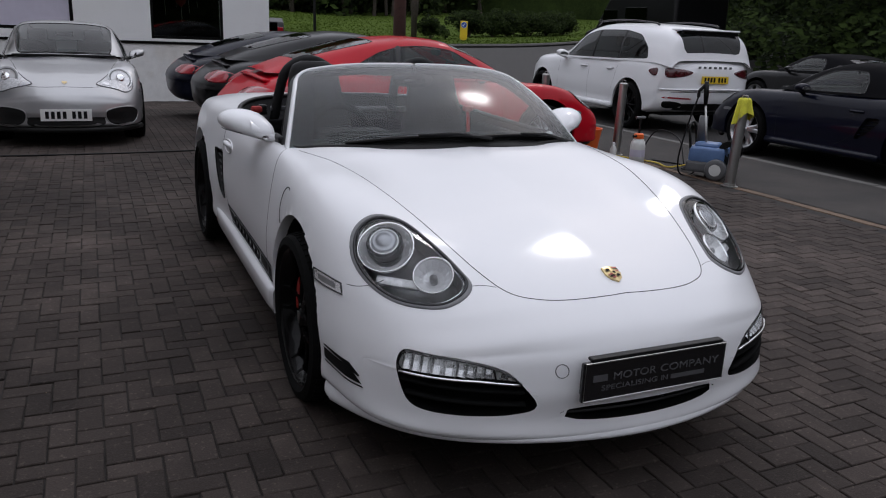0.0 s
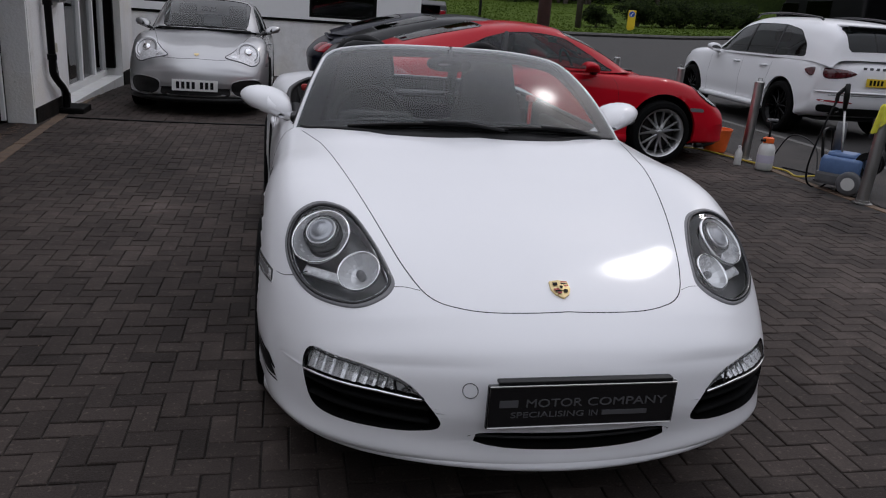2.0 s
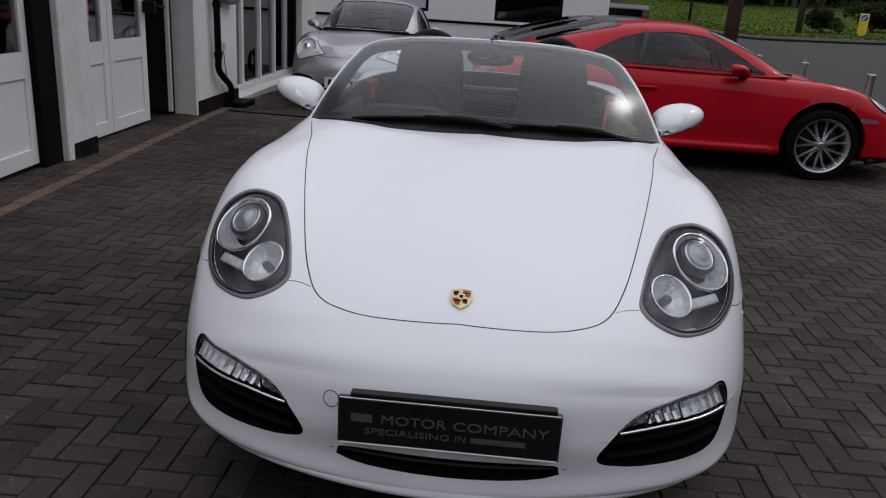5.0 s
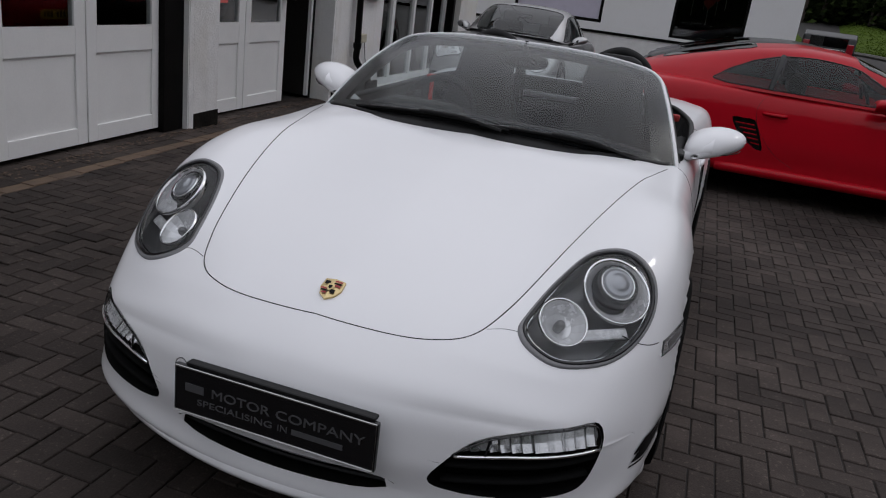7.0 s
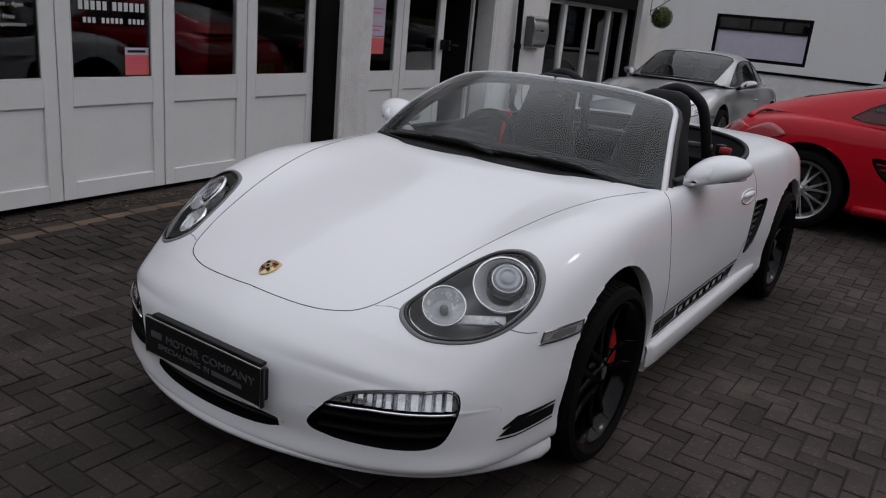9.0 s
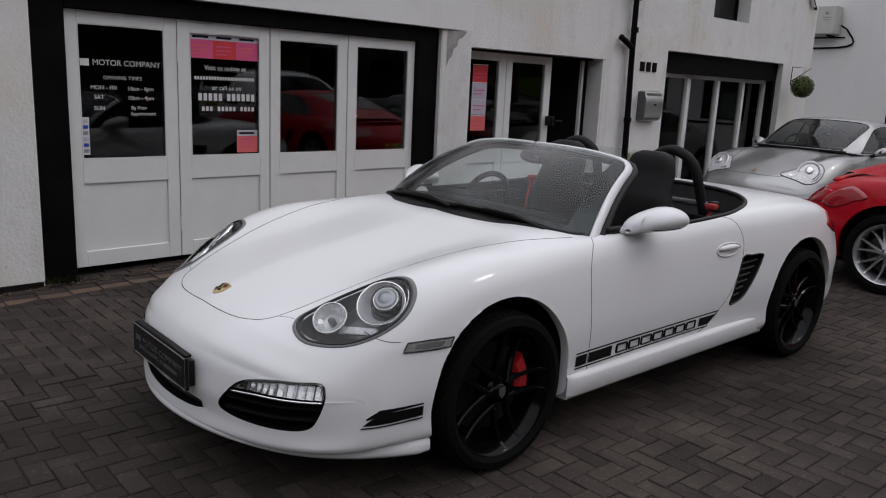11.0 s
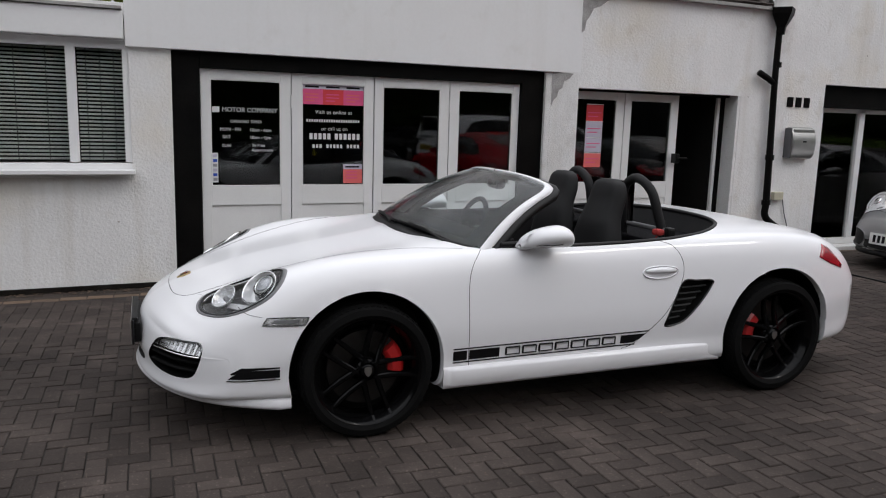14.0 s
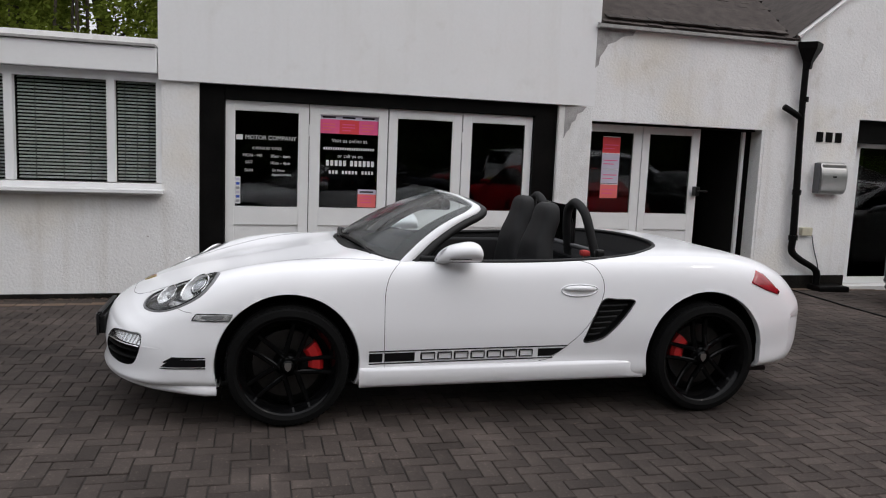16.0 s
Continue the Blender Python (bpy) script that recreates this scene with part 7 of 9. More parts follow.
part("fan_grille", lathe([(0.25, -0.185), (0.25, -0.172), (0.21, -0.176), (0.17, -0.18), (0.13, -0.178), (0.08, -0.184), (0.07, -0.19), (0.0, -0.19)], 28, "y", (-0.2, 0, 0)), M_BLACK, AC)
part("label_bars", boxes(((0.16, 0.004, 0.02), (0.34, -0.172, 0.05)), ((0.12, 0.004, 0.02), (0.34, -0.172, 0.0)), ((0.08, 0.004, 0.06), (0.34, -0.172, 0.14)), bevel=0), M_INKG, AC)
part("bracket", boxes(((0.04, 0.40, 0.04), (-0.4, 0.02, -0.34)), ((0.04, 0.40, 0.04), (0.4, 0.02, -0.34)), ((1.3, 0.03, 0.03), (0, 0.17, -0.36)), bevel=0.004), M_WOODB, AC)
part("pipework", tube(spline([(0.55, 0.12, -0.1), (0.72, 0.16, -0.25), (0.72, 0.17, -0.55), (-0.9, 0.17, -0.60)], 5), 0.02, 6), M_WOODB, AC)
SK = thing("bin_store", "black metal meter box fixed on the end wall", "box", pose(-3.6, YF - 0.12, 3.05))
part("lantern", boxes(((0.16, 0.2, 0.26), (0, 0, 0.0)), bevel=0.02), M_STEEL, SK)
HB = thing("topiary_ball", "green artificial topiary ball hanging from a wall bracket", "hanging ball", pose(-2.93, 8.95, 1.70))
rng = random.Random(5)
V, F = [], []
for k in range(1500):
    d = Vector((rng.gauss(0, 1), rng.gauss(0, 1), rng.gauss(0, 1))).normalized()
    p = d * (0.155 + rng.uniform(-0.012, 0.012))
    u = d.orthogonal().normalized()
    u.rotate(Matrix.Rotation(rng.uniform(0, 6.28), 3, d))
    w = d.cross(u)
    o = len(V)
    V += [p - u * 0.016, p + w * 0.008 + d * 0.006, p + u * 0.016 + d * 0.012, p - w * 0.008 + d * 0.006]
    F.append((o, o + 1, o + 2, o + 3))
part("foliage", (V, F), M_LEAF, HB)
part("core", lathe([(0, -0.148), (0.08, -0.125), (0.14, -0.05), (0.148, 0.02), (0.11, 0.10), (0.0, 0.148)], 16, "z"), M_DLEAF, HB)
part("bracket", tube([(-0.22, 0.05, 0.02), (-0.22, 0.05, 0.30), (0.10, 0.0, 0.28), (-0.22, 0.05, 0.08)], 0.008, 5), M_WOODB, HB)
part("chain", tube([(0, 0, 0.15), (0, 0, 0.28)], 0.004, 4), M_STEEL, HB)


# other parked cars
COUPE = dict(ks=[-0.86, -0.60, -0.30, -0.05, 0.25, 0.60, 1.0, 1.4, 1.75], zc=[0.905, 1.08, 1.22, 1.285, 1.30, 1.27, 1.18, 1.06, 0.93], zb=[0.895, 0.88, 0.885, 0.89, 0.895, 0.90, 0.91, 0.92, 0.92],
             wb=[0.70, 0.735, 0.765, 0.775, 0.78, 0.775, 0.74, 0.62, 0.45], wr=[0.50, 0.53, 0.55, 0.56, 0.56, 0.55, 0.50, 0.42, 0.30], screen=(-0.83, -0.14), rear=(0.66, 1.42), side=[[(-0.68, 0.955), (-0.44, 0.74), (-0.16, 0.59), (0.15, 0.565), (0.45, 0.58), (0.66, 0.65), (0.84, 0.77), (0.97, 0.92), (0.85, 0.955), (0.4, 0.965), (-0.1, 0.965)]], post=(0.44, 0.49))
SOFT = dict(ks=[-0.86, -0.55, -0.25, 0.0, 0.3, 0.6, 0.9, 1.15], zc=[0.905, 1.10, 1.22, 1.265, 1.27, 1.23, 1.11, 0.94], zb=[0.895, 0.88, 0.885, 0.89, 0.895, 0.90, 0.905, 0.91],
            wb=[0.70, 0.735, 0.765, 0.775, 0.78, 0.775, 0.72, 0.60], wr=[0.50, 0.53, 0.55, 0.56, 0.56, 0.55, 0.50, 0.42], screen=(-0.83, -0.22), rear=(0.72, 1.0), side=[[(-0.66, 0.955), (-0.42, 0.74), (-0.18, 0.62), (0.10, 0.59), (0.32, 0.62), (0.40, 0.76), (0.42, 0.96), (-0.1, 0.965)]], soft=True)
P_SIDE = (Vector((0.86, 0, 0)), Vector((0, 1, 0)), Vector((0, 0, 1)), Vector((1, 0, 0)))
P_FRONT = (Vector((0, -2.2, 0)), Vector((1, 0, 0)), Vector((0, 0, 1)), Vector((0, -1, 0)))
P_REAR = (Vector((0, 2.15, 0)), Vector((-1, 0, 0)), Vector((0, 0, 1)), Vector((0, 1, 0)))


def interior(root, top=1.16, seats=(0.36,), y=0.15):
    """Seats, dashboard and floor behind the glass."""
    part("cabin_floor", boxes(((1.3, 2.0, 0.05), (0, 0.1, 0.55)), bevel=0.01), M_BLACK, root)
    part("dashboard", boxes(((1.34, 0.35, 0.16), (0, -0.58, 0.86)), bevel=0.05), M_BLACK, root, smooth=True)
    for s in (1, -1):
        part("seat_back", boxes(((0.46, 0.14, 0.50), (s * 0.36, y + 0.12, 0.82)), ((0.26, 0.10, 0.20), (s * 0.36, y + 0.20, top - 0.06)), bevel=0.045), M_LEATHER, root, smooth=True)
    V, F = tube([(-0.36 + 0.17 * math.cos(t), -0.30 + 0.06 * math.sin(t), 0.90 + 0.16 * math.sin(t)) for t in np.linspace(0, 2 * math.pi, 25)[:-1]], 0.014, 6, True)
    part("steering_wheel", (V, F), M_BLACK, root, smooth=True)
    part("rear_view_mirror", boxes(((0.22, 0.03, 0.06), (0, -0.24, 1.14)), bevel=0.012), M_BLACK, root)


def sports(label, m, paint, top, style=MULTI, rim=M_RIM, T=SPORT, plate=None, group="", front="teardrop", vents=True, wheelr=(0.322, 0.330), nm="sports_car"):
    root = thing(nm, label, "car", m, group)
    sh = Shell(T, 6, 8)
    hy = T["wheelbase"] / 2
    vent = loop_spline([(0.555, 0.672), (0.64, 0.675), (0.735, 0.672), (0.66, 0.55), (0.50, 0.435), (0.445, 0.432), (0.50, 0.575)], 5)
    if vents:
        for s in (1, -1):
            sh.cut(flip(P_SIDE, s), vent)
    sh.arches()
    part("body", sh.mesh(), paint, root, smooth=True)
    wells(root, sh, paint=paint)
    part("underbody", boxes(((1.30, 3.4, 0.03), (0, 0, 0.19)), bevel=0.01), M_BLACK, root)
    cabin(root, paint=paint, **top)
    interior(root)
    for s in (1, -1):
        P = flip(P_SIDE, s)
        ax = "x" if s > 0 else "x-"
        if vents:
            iv = part("side_intake", bowl(sh, P, vent, 0.06, 0.0, 0.93), M_BLACK, root)
            for f in np.linspace(0.15, 0.85, 5):
                z = 0.445 + 0.215 * f
                part("intake_slat", tube([sh.on(P, 0.462 + 0.10 * f, z, -0.012), sh.on(P, 0.515 + 0.215 * f, z + 0.006, -0.012)], 0.010, 5, flat=0.5), paint, iv)
        shut(root, sh, [(-0.700, 0.30), (-0.705, 0.60), (-0.690, 0.76), (-0.63, 0.855)], ax, name="door_gap")
        shut(root, sh, [(0.43, 0.885), (0.52, 0.85), (0.556, 0.74), (0.505, 0.59), (0.345, 0.415), (0.18, 0.325)], ax, name="door_gap")
        part("door_handle", tube([sh.on(P, y, 0.733, l) for y, l in ((0.315, 0.0), (0.35, 0.018), (0.46, 0.018), (0.503, 0.0))], 0.014, 7), paint, root, smooth=True)
        mirror(root, s, (0.885, -0.40, 0.945), paint, 0.92)
        V, F = [], []
        part("sill", tube([(s * 0.84, y, 0.25) for y in np.linspace(-0.83, 0.79, 12)], 0.045, 8), paint, root, smooth=True)
        mk = loop_spline(np.array([(-1.672, 0.545), (-1.655, 0.575), (-1.575, 0.582), (-1.50, 0.580), (-1.51, 0.550), (-1.57, 0.546)]), 3)
        part("side_marker", patch(sh, P, mk, 0.003, 3, 0.006), M_GREYPL, root)
        tl = loop_spline([(1.40, 0.760), (1.53, 0.832), (1.66, 0.792), (1.78, 0.700), (1.74, 0.640), (1.62, 0.655), (1.50, 0.715)], 5)
        part("tail_lamp", patch(sh, P, tl, 0.004, 4, 0.01), M_AMBER, root, "red tail lamp", smooth=True)
        PR = flip(P_REAR, s)
        tl2 = loop_spline([(-0.80, 0.76), (-0.64, 0.800), (-0.44, 0.775), (-0.40, 0.70), (-0.58, 0.660), (-0.78, 0.665)], 5)
        part("tail_lamp", patch(sh, PR, tl2, 0.004, 4, 0.01), M_AMBER, root, "red tail lamp", smooth=True)
        for end in (0, 1):
            r = wheelr[end]
            wheel(root, (s * 0.755, (-1, 1)[end] * hy, r), s, r, 0.24, 0.242, vary(style, turn=0.1 + 0.13 * end), rim, detail=False)
        if front == "teardrop":
            egg = np.array([(0.112 * math.sin(t) * (1 + 0.16 * math.cos(t)), 0.225 * math.cos(t)) for t in np.linspace(0, 2 * math.pi, 29)[:-1]])
            L = flip(plane_of((0.612, -1.765, 0.680), (0.36, -0.60, 0.71), (0.47, 0.75, 0.47)), s)
            lp = part("headlamp", patch(sh, L, egg, 0.003, 4), M_REFLECT, root, smooth=True)
            part("lamp_edge", rim_of(sh, L, egg, 0.008, 0.001), M_TRIM, lp)
        else:
            # round lamp running into a clear tail
            LN = Vector((0.20, -0.78, 0.60))
            L = flip(plane_of((0.60, -1.80, 0.665), LN, (0.0, 0.6, 0.78)), s)
            shp = loop_spline([(0.125, 0.09), (0.055, 0.165), (-0.045, 0.155), (-0.105, 0.08), (-0.175, -0.02), (-0.235, -0.095), (-0.18, -0.125), (-0.06, -0.135), (0.04, -0.135), (0.12, -0.05)], 5) * 1.18
            lp = part("headlamp", patch(sh, L, shp, 0.003, 4), M_LAMPBACK, root, "clear round headlamp running into a tail", smooth=True)
            part("lamp_edge", rim_of(sh, L, shp, 0.007, 0.001), M_GREYPL, lp)
            cc = sh.on(L, 0.005, 0.02)
            d0 = -(cc - L[0]).dot(L[3])
            part("main_reflector", rings_at(L, (0.005, 0.02), d0, [(0.142, 0.004), (0.140, 0.016), (0.132, 0.018), (0.122, 0.008), (0.08, 0.005), (0.0, 0.005)], 30), M_BRIGHT, lp, smooth=True)
            part("lamp_ring", rings_at(L, (0.005, 0.02), d0, [(0.118, 0.012), (0.115, 0.016), (0.108, 0.010)], 30), M_SURROUND, lp, smooth=True)
            part("lamp_bulb", rings_at(L, (0.005, 0.035), d0, [(0.050, 0.008), (0.048, 0.020), (0.036, 0.028), (0.0, 0.032)], 20), M_CHROME, lp, smooth=True)
            part("small_lamp", rings_at(L, (-0.125, -0.068), d0 - 0.005, [(0.034, 0.004), (0.032, 0.014), (0.02, 0.012), (0.0, 0.012)], 18), M_REFLECT, lp, smooth=True)
            part("indicator", patch(sh, L, loop_spline([(-0.165, -0.070), (-0.215, -0.098), (-0.17, -0.116), (-0.13, -0.112)], 4), 0.007, 3), M_REFLECT, lp)
            FI = flip(P_FRONT, s)
            it = loop_spline([(0.44, 0.385), (0.58, 0.415), (0.715, 0.410), (0.775, 0.36), (0.755, 0.28), (0.68, 0.235), (0.55, 0.225), (0.45, 0.26), (0.415, 0.325)], 5)
            part("front_intake", patch(sh, FI, it, 0.004, 4), M_BLACK, root)
            part("intake_edge", rim_of(sh, FI, it, 0.005, 0.002), paint, root, smooth=True)
    bon = [(0.0, -2.062), (0.20, -2.050), (0.33, -2.020), (0.405, -1.975), (0.445, -1.88), (0.53, -1.50), (0.59, -1.22), (0.672, -0.88)]
    shut(root, sh, [(-x, y) for x, y in bon[:0:-1]] + bon, "z", 0.0032, "bonnet_gap")
    for x0, x1 in ((-0.5, 0.1), (0.05, 0.55)):
        part("wiper", tube([(x0 + (x1 - x0) * f, -0.835 + 0.03 * math.sin(3 * f), 0.935 - 0.05 * abs(x0 + (x1 - x0) * f) ** 2) for f in np.linspace(0, 1, 8)], 0.008, 5), M_BLACK, root)
    part("cowl_panel", boxes(((1.2, 0.10, 0.02), (0, -0.87, 0.905)), bevel=0.008), M_BLACK, root)
    part("badge", patch(sh, plane_of((0, -1.985, 0.66), (0, -0.42, 0.9), (0, 1, 0.4)), np.array([(-0.027, 0.032), (0.027, 0.032), (0.029, 0.0), (0.0, -0.038), (-0.029, 0.0)]), 0.005, 2), M_GOLD, root)
    part("tail_spoiler", tube([(x, 1.80 - 0.10 * x * x, 0.875 - 0.06 * x * x) for x in np.linspace(-0.62, 0.62, 13)], 0.035, 8, flat=0.45), paint, root, smooth=True)
    if front != "teardrop":
        part("lower_slot", patch(sh, P_FRONT, loop_spline([(-0.40, 0.300), (-0.33, 0.320), (0.33, 0.320), (0.40, 0.300), (0.33, 0.225), (-0.33, 0.225)], 5), 0.003, 3), M_BLACK, root)
        part("front_lip", tube([(x, -2.20 + 0.55 * (abs(x) / 0.84) ** 3.4, 0.19) for x in np.linspace(-0.82, 0.82, 25)], 0.028, 8), M_BLACK, root, smooth=True)
        number_plate(root, plane_of((0, -2.236, 0.345), (0, -1, 0.08)), 0.53, 0.118, M_PLATEW, M_INKB)
    else:
        part("front_lip", tube([(x, -2.165 + 0.55 * (abs(x) / 0.835) ** 2.6, 0.205) for x in np.linspace(-0.82, 0.82, 25)], 0.030, 8), M_BLACK, root, smooth=True)
    if plate:
        number_plate(root, plane_of((0, 2.15, 0.52), (0, 1, 0.1)), 0.52, 0.112, M_PLATEY, M_INKB)
    return root


sports("glossy red two-door sports coupe with silver multi-spoke wheels", pose(1.75, 4.20, -0.005, 0, 0, 90), M_RED, COUPE, plate=True, T=scaled(SPORT, nose=-0.035))
sports("black sports coupe parked beside the red coupe", pose(1.78, 6.75, fall(1.7, 6.75) + 0.04, 0, -0.9, 90), M_BLACKPAINT, COUPE, group="dark coupes")
sports("dark navy sports coupe parked near the end wall", pose(1.66, 9.15, fall(1.7, 9.15) + 0.07, 0, -1.4, 90), M_NAVY, COUPE, group="dark coupes")
S911 = vary(COUPE, zc=[0.905, 1.07, 1.21, 1.285, 1.305, 1.285, 1.20, 1.07, 0.92])
sports("silver sports coupe with clear headlamps and wide front intakes", pose(-1.80, 7.55, fall(-1.8, 7.55) - 0.015, -1.4, 0, 0) @ Matrix.Diagonal((0.94, 1.0, 1.06, 1.0)), M_SILVER, S911, style=FIVE, front="round", vents=False)
sports("dark navy soft-top roadster parked at the kerb", pose(7.25, 2.72, -0.06, 0, 0, 180), M_NAVY, SOFT, style=FIVE)
sports("black soft-top roadster parked across the road", pose(12.3, 7.6, fall(12.3, 7.6) - 0.06, 0, 0, 178), M_BLACKPAINT, SOFT, style=FIVE)


def large_suv():
    root = thing("suv", "large white sport utility car with black wheels and tinted windows", "car", pose(7.50, 8.10, -0.07, 0, 0, 178))
    T = SUV
    sh = Shell(T, 6, 8)
    sh.arches()
    part("body", sh.mesh(), M_WHITE, root, smooth=True)
    wells(root, sh, 0.55, M_WHITE)
    part("underbody", boxes(((1.4, 4.2, 0.04), (0, 0, 0.29)), bevel=0.01), M_BLACK, root)
    cabin(root, ks=[-1.0, -0.75, -0.45, -0.15, 0.3, 0.9, 1.5, 1.95, 2.20, 2.32], zc=[1.15, 1.32, 1.50, 1.62, 1.685, 1.69, 1.67, 1.625, 1.50, 1.14], zb=[1.12, 1.06, 1.05, 1.05, 1.06, 1.07, 1.08, 1.08, 1.05, 1.02],
          wb=[0.76, 0.83, 0.87, 0.885, 0.895, 0.905, 0.91, 0.89, 0.84, 0.78], wr=[0.57, 0.60, 0.64, 0.665, 0.685, 0.69, 0.685, 0.665, 0.64, 0.62], paint=M_WHITE, screen=(-0.97, -0.2), rear=(2.06, 2.285), side=[[(-0.78, 0.955), (-0.52, 0.76), (-0.24, 0.59), (0.20, 0.56), (1.0, 0.56), (1.45, 0.62), (1.74, 0.80), (1.82, 0.95), (1.09, 0.97), (0.2, 0.97)]], post=(0.23, 0.23), pane=M_TINT)
    interior(root, 1.45)
    for s in (1, -1):
        P = flip((Vector((0.95, 0, 0)), Vector((0, 1, 0)), Vector((0, 0, 1)), Vector((1, 0, 0))), s)
        ax = "x" if s > 0 else "x-"
        for y in (-0.86, 0.18):
            shut(root, sh, [(y, 0.36), (y - 0.01, 0.7), (y, 1.0)], ax, name="door_gap")
        shut(root, sh, [(1.05, 1.0), (1.02, 0.8), (0.95, 0.6)], ax, name="door_gap")
        for y in (0.0, 0.85):
            part("door_handle", tube([sh.on(P, y - 0.1, 0.93, 0.0), sh.on(P, y - 0.07, 0.93, 0.022), sh.on(P, y + 0.07, 0.935, 0.022), sh.on(P, y + 0.1, 0.935, 0.0)], 0.016, 7), M_WHITE, root, smooth=True)
        mirror(root, s, (1.02, -0.66, 1.13), M_WHITE, 1.15)
        part("roof_rail", tube(spline([(s * 0.60, -0.1, 1.64), (s * 0.62, 0.1, 1.70), (s * 0.62, 0.8, 1.725), (s * 0.60, 1.5, 1.69), (s * 0.59, 1.65, 1.655)], 5), 0.016, 6), M_TRIM, root, smooth=True)
        part("sill", tube([(s * 0.925, y, 0.33) for y in np.linspace(-1.0, 1.0, 10)], 0.05, 8), M_WHITE, root, smooth=True)
        for end in (0, 1):
            wheel(root, (s * 0.83, (-1, 1)[end] * 1.4475, 0.375), s, 0.375, 0.27, 0.275, SUVW, M_RIMBLACK, detail=False)
        R = flip((Vector((0, 2.4, 0)), Vector((-1, 0, 0)), Vector((0, 0, 1)), Vector((0, 1, 0))), s)
        tl = loop_spline([(-0.80, 1.000), (-0.70, 1.010), (-0.52, 0.995), (-0.40, 0.955), (-0.52, 0.900), (-0.70, 0.870), (-0.80, 0.885)], 5)
        part("tail_lamp", patch(sh, R, tl, 0.006, 4, 0.02), mat_dark_lamp, root, "dark smoked red tail lamp", smooth=True)
        tls = loop_spline([(1.93, 0.965), (2.02, 1.000), (2.085, 1.005), (2.105, 0.950), (2.085, 0.890), (2.00, 0.905)], 5)
        part("tail_lamp", patch(sh, P, tls, 0.010, 4, 0.015), mat_dark_lamp, root, "dark smoked red tail lamp", smooth=True)
        part("rear_reflector", patch(sh, R, loop_spline([(-0.80, 0.575), (-0.55, 0.570), (-0.40, 0.560), (-0.40, 0.545), (-0.60, 0.545), (-0.80, 0.55)], 3), 0.006, 2), M_AMBER, root)
        part("bumper_vent", patch(sh, R, loop_spline([(-0.80, 0.50), (-0.62, 0.50), (-0.50, 0.45), (-0.62, 0.40), (-0.78, 0.41)], 4), 0.005, 3), M_BLACK, root)
        part("headlamp", patch(sh, P, loop_spline([(-2.08, 0.90), (-1.90, 0.96), (-1.75, 0.96), (-1.85, 0.88), (-2.02, 0.84)], 4), 0.004, 3), M_REFLECT, root)
    R = (Vector((0, 2.4, 0)), Vector((-1, 0, 0)), Vector((0, 0, 1)), Vector((0, 1, 0)))
    part("rear_diffuser", patch(sh, R, loop_spline([(-0.55, 0.47), (0.55, 0.47), (0.62, 0.40), (0.5, 0.36), (-0.5, 0.36), (-0.62, 0.40)], 5), 0.006, 3), M_BLACK, root)
    part("tailgate_gap", tube([sh.on(R, u, 0.66 - 0.03 * u * u, 0.002) for u in np.linspace(-0.72, 0.72, 15)], 0.004, 5), M_BLACK, root)
    part("bumper_ledge", tube([sh.on(R, u, 0.70 - 0.02 * u * u, 0.0) for u in np.linspace(-0.85, 0.85, 19)], 0.03, 8, flat=0.5), M_WHITE, root, smooth=True)
    for i in range(7):
        part("letter_shape", boxes(((0.05, 0.01, 0.035), (-0.30 + 0.1 * i, 2.385, 1.035)), bevel=0.003), M_GREYPL, root)
    part("roof_spoiler", boxes(((1.14, 0.26, 0.035), (0, 2.06, 1.592)), bevel=0.016), M_WHITE, root, smooth=True)
    # black bar under the spoiler, across the top of the rear window
    part("window_shade", boxes(((1.06, 0.05, 0.05), (0, 2.165, 1.545)), bevel=0.01), M_TRIM, root)
    part("spoiler_edge", boxes(((1.12, 0.03, 0.025), (0, 2.185, 1.575)), bevel=0.008), M_TRIM, root)
    number_plate(root, plane_of((0, 2.415, 0.85), (0, 1, 0.05)), 0.52, 0.112, M_PLATEY, M_INKB)
    return root


mat_dark_lamp = mat("smoked_lamp", (0.07, 0.008, 0.012), 0.12, var=0.2, scale=14, coat=1.0)
large_suv()


def prism(profile, half, bevel=0.06):
    """A side profile (y, z) drawn across the width, with softened edges."""
    bm = bmesh.new()
    a = [bm.verts.new((half, y, z)) for y, z in profile]
    b = [bm.verts.new((-half, y, z)) for y, z in profile]
    bm.faces.new(a)
    bm.faces.new(b[::-1])
    for i in range(len(profile)):
        j = (i + 1) % len(profile)
        bm.faces.new((a[j], a[i], b[i], b[j]))
    bmesh.ops.recalc_face_normals(bm, faces=bm.faces)
    bmesh.ops.bevel(bm, geom=list(bm.edges), offset=bevel, segments=3, affect="EDGES", profile=0.6)
    return bm


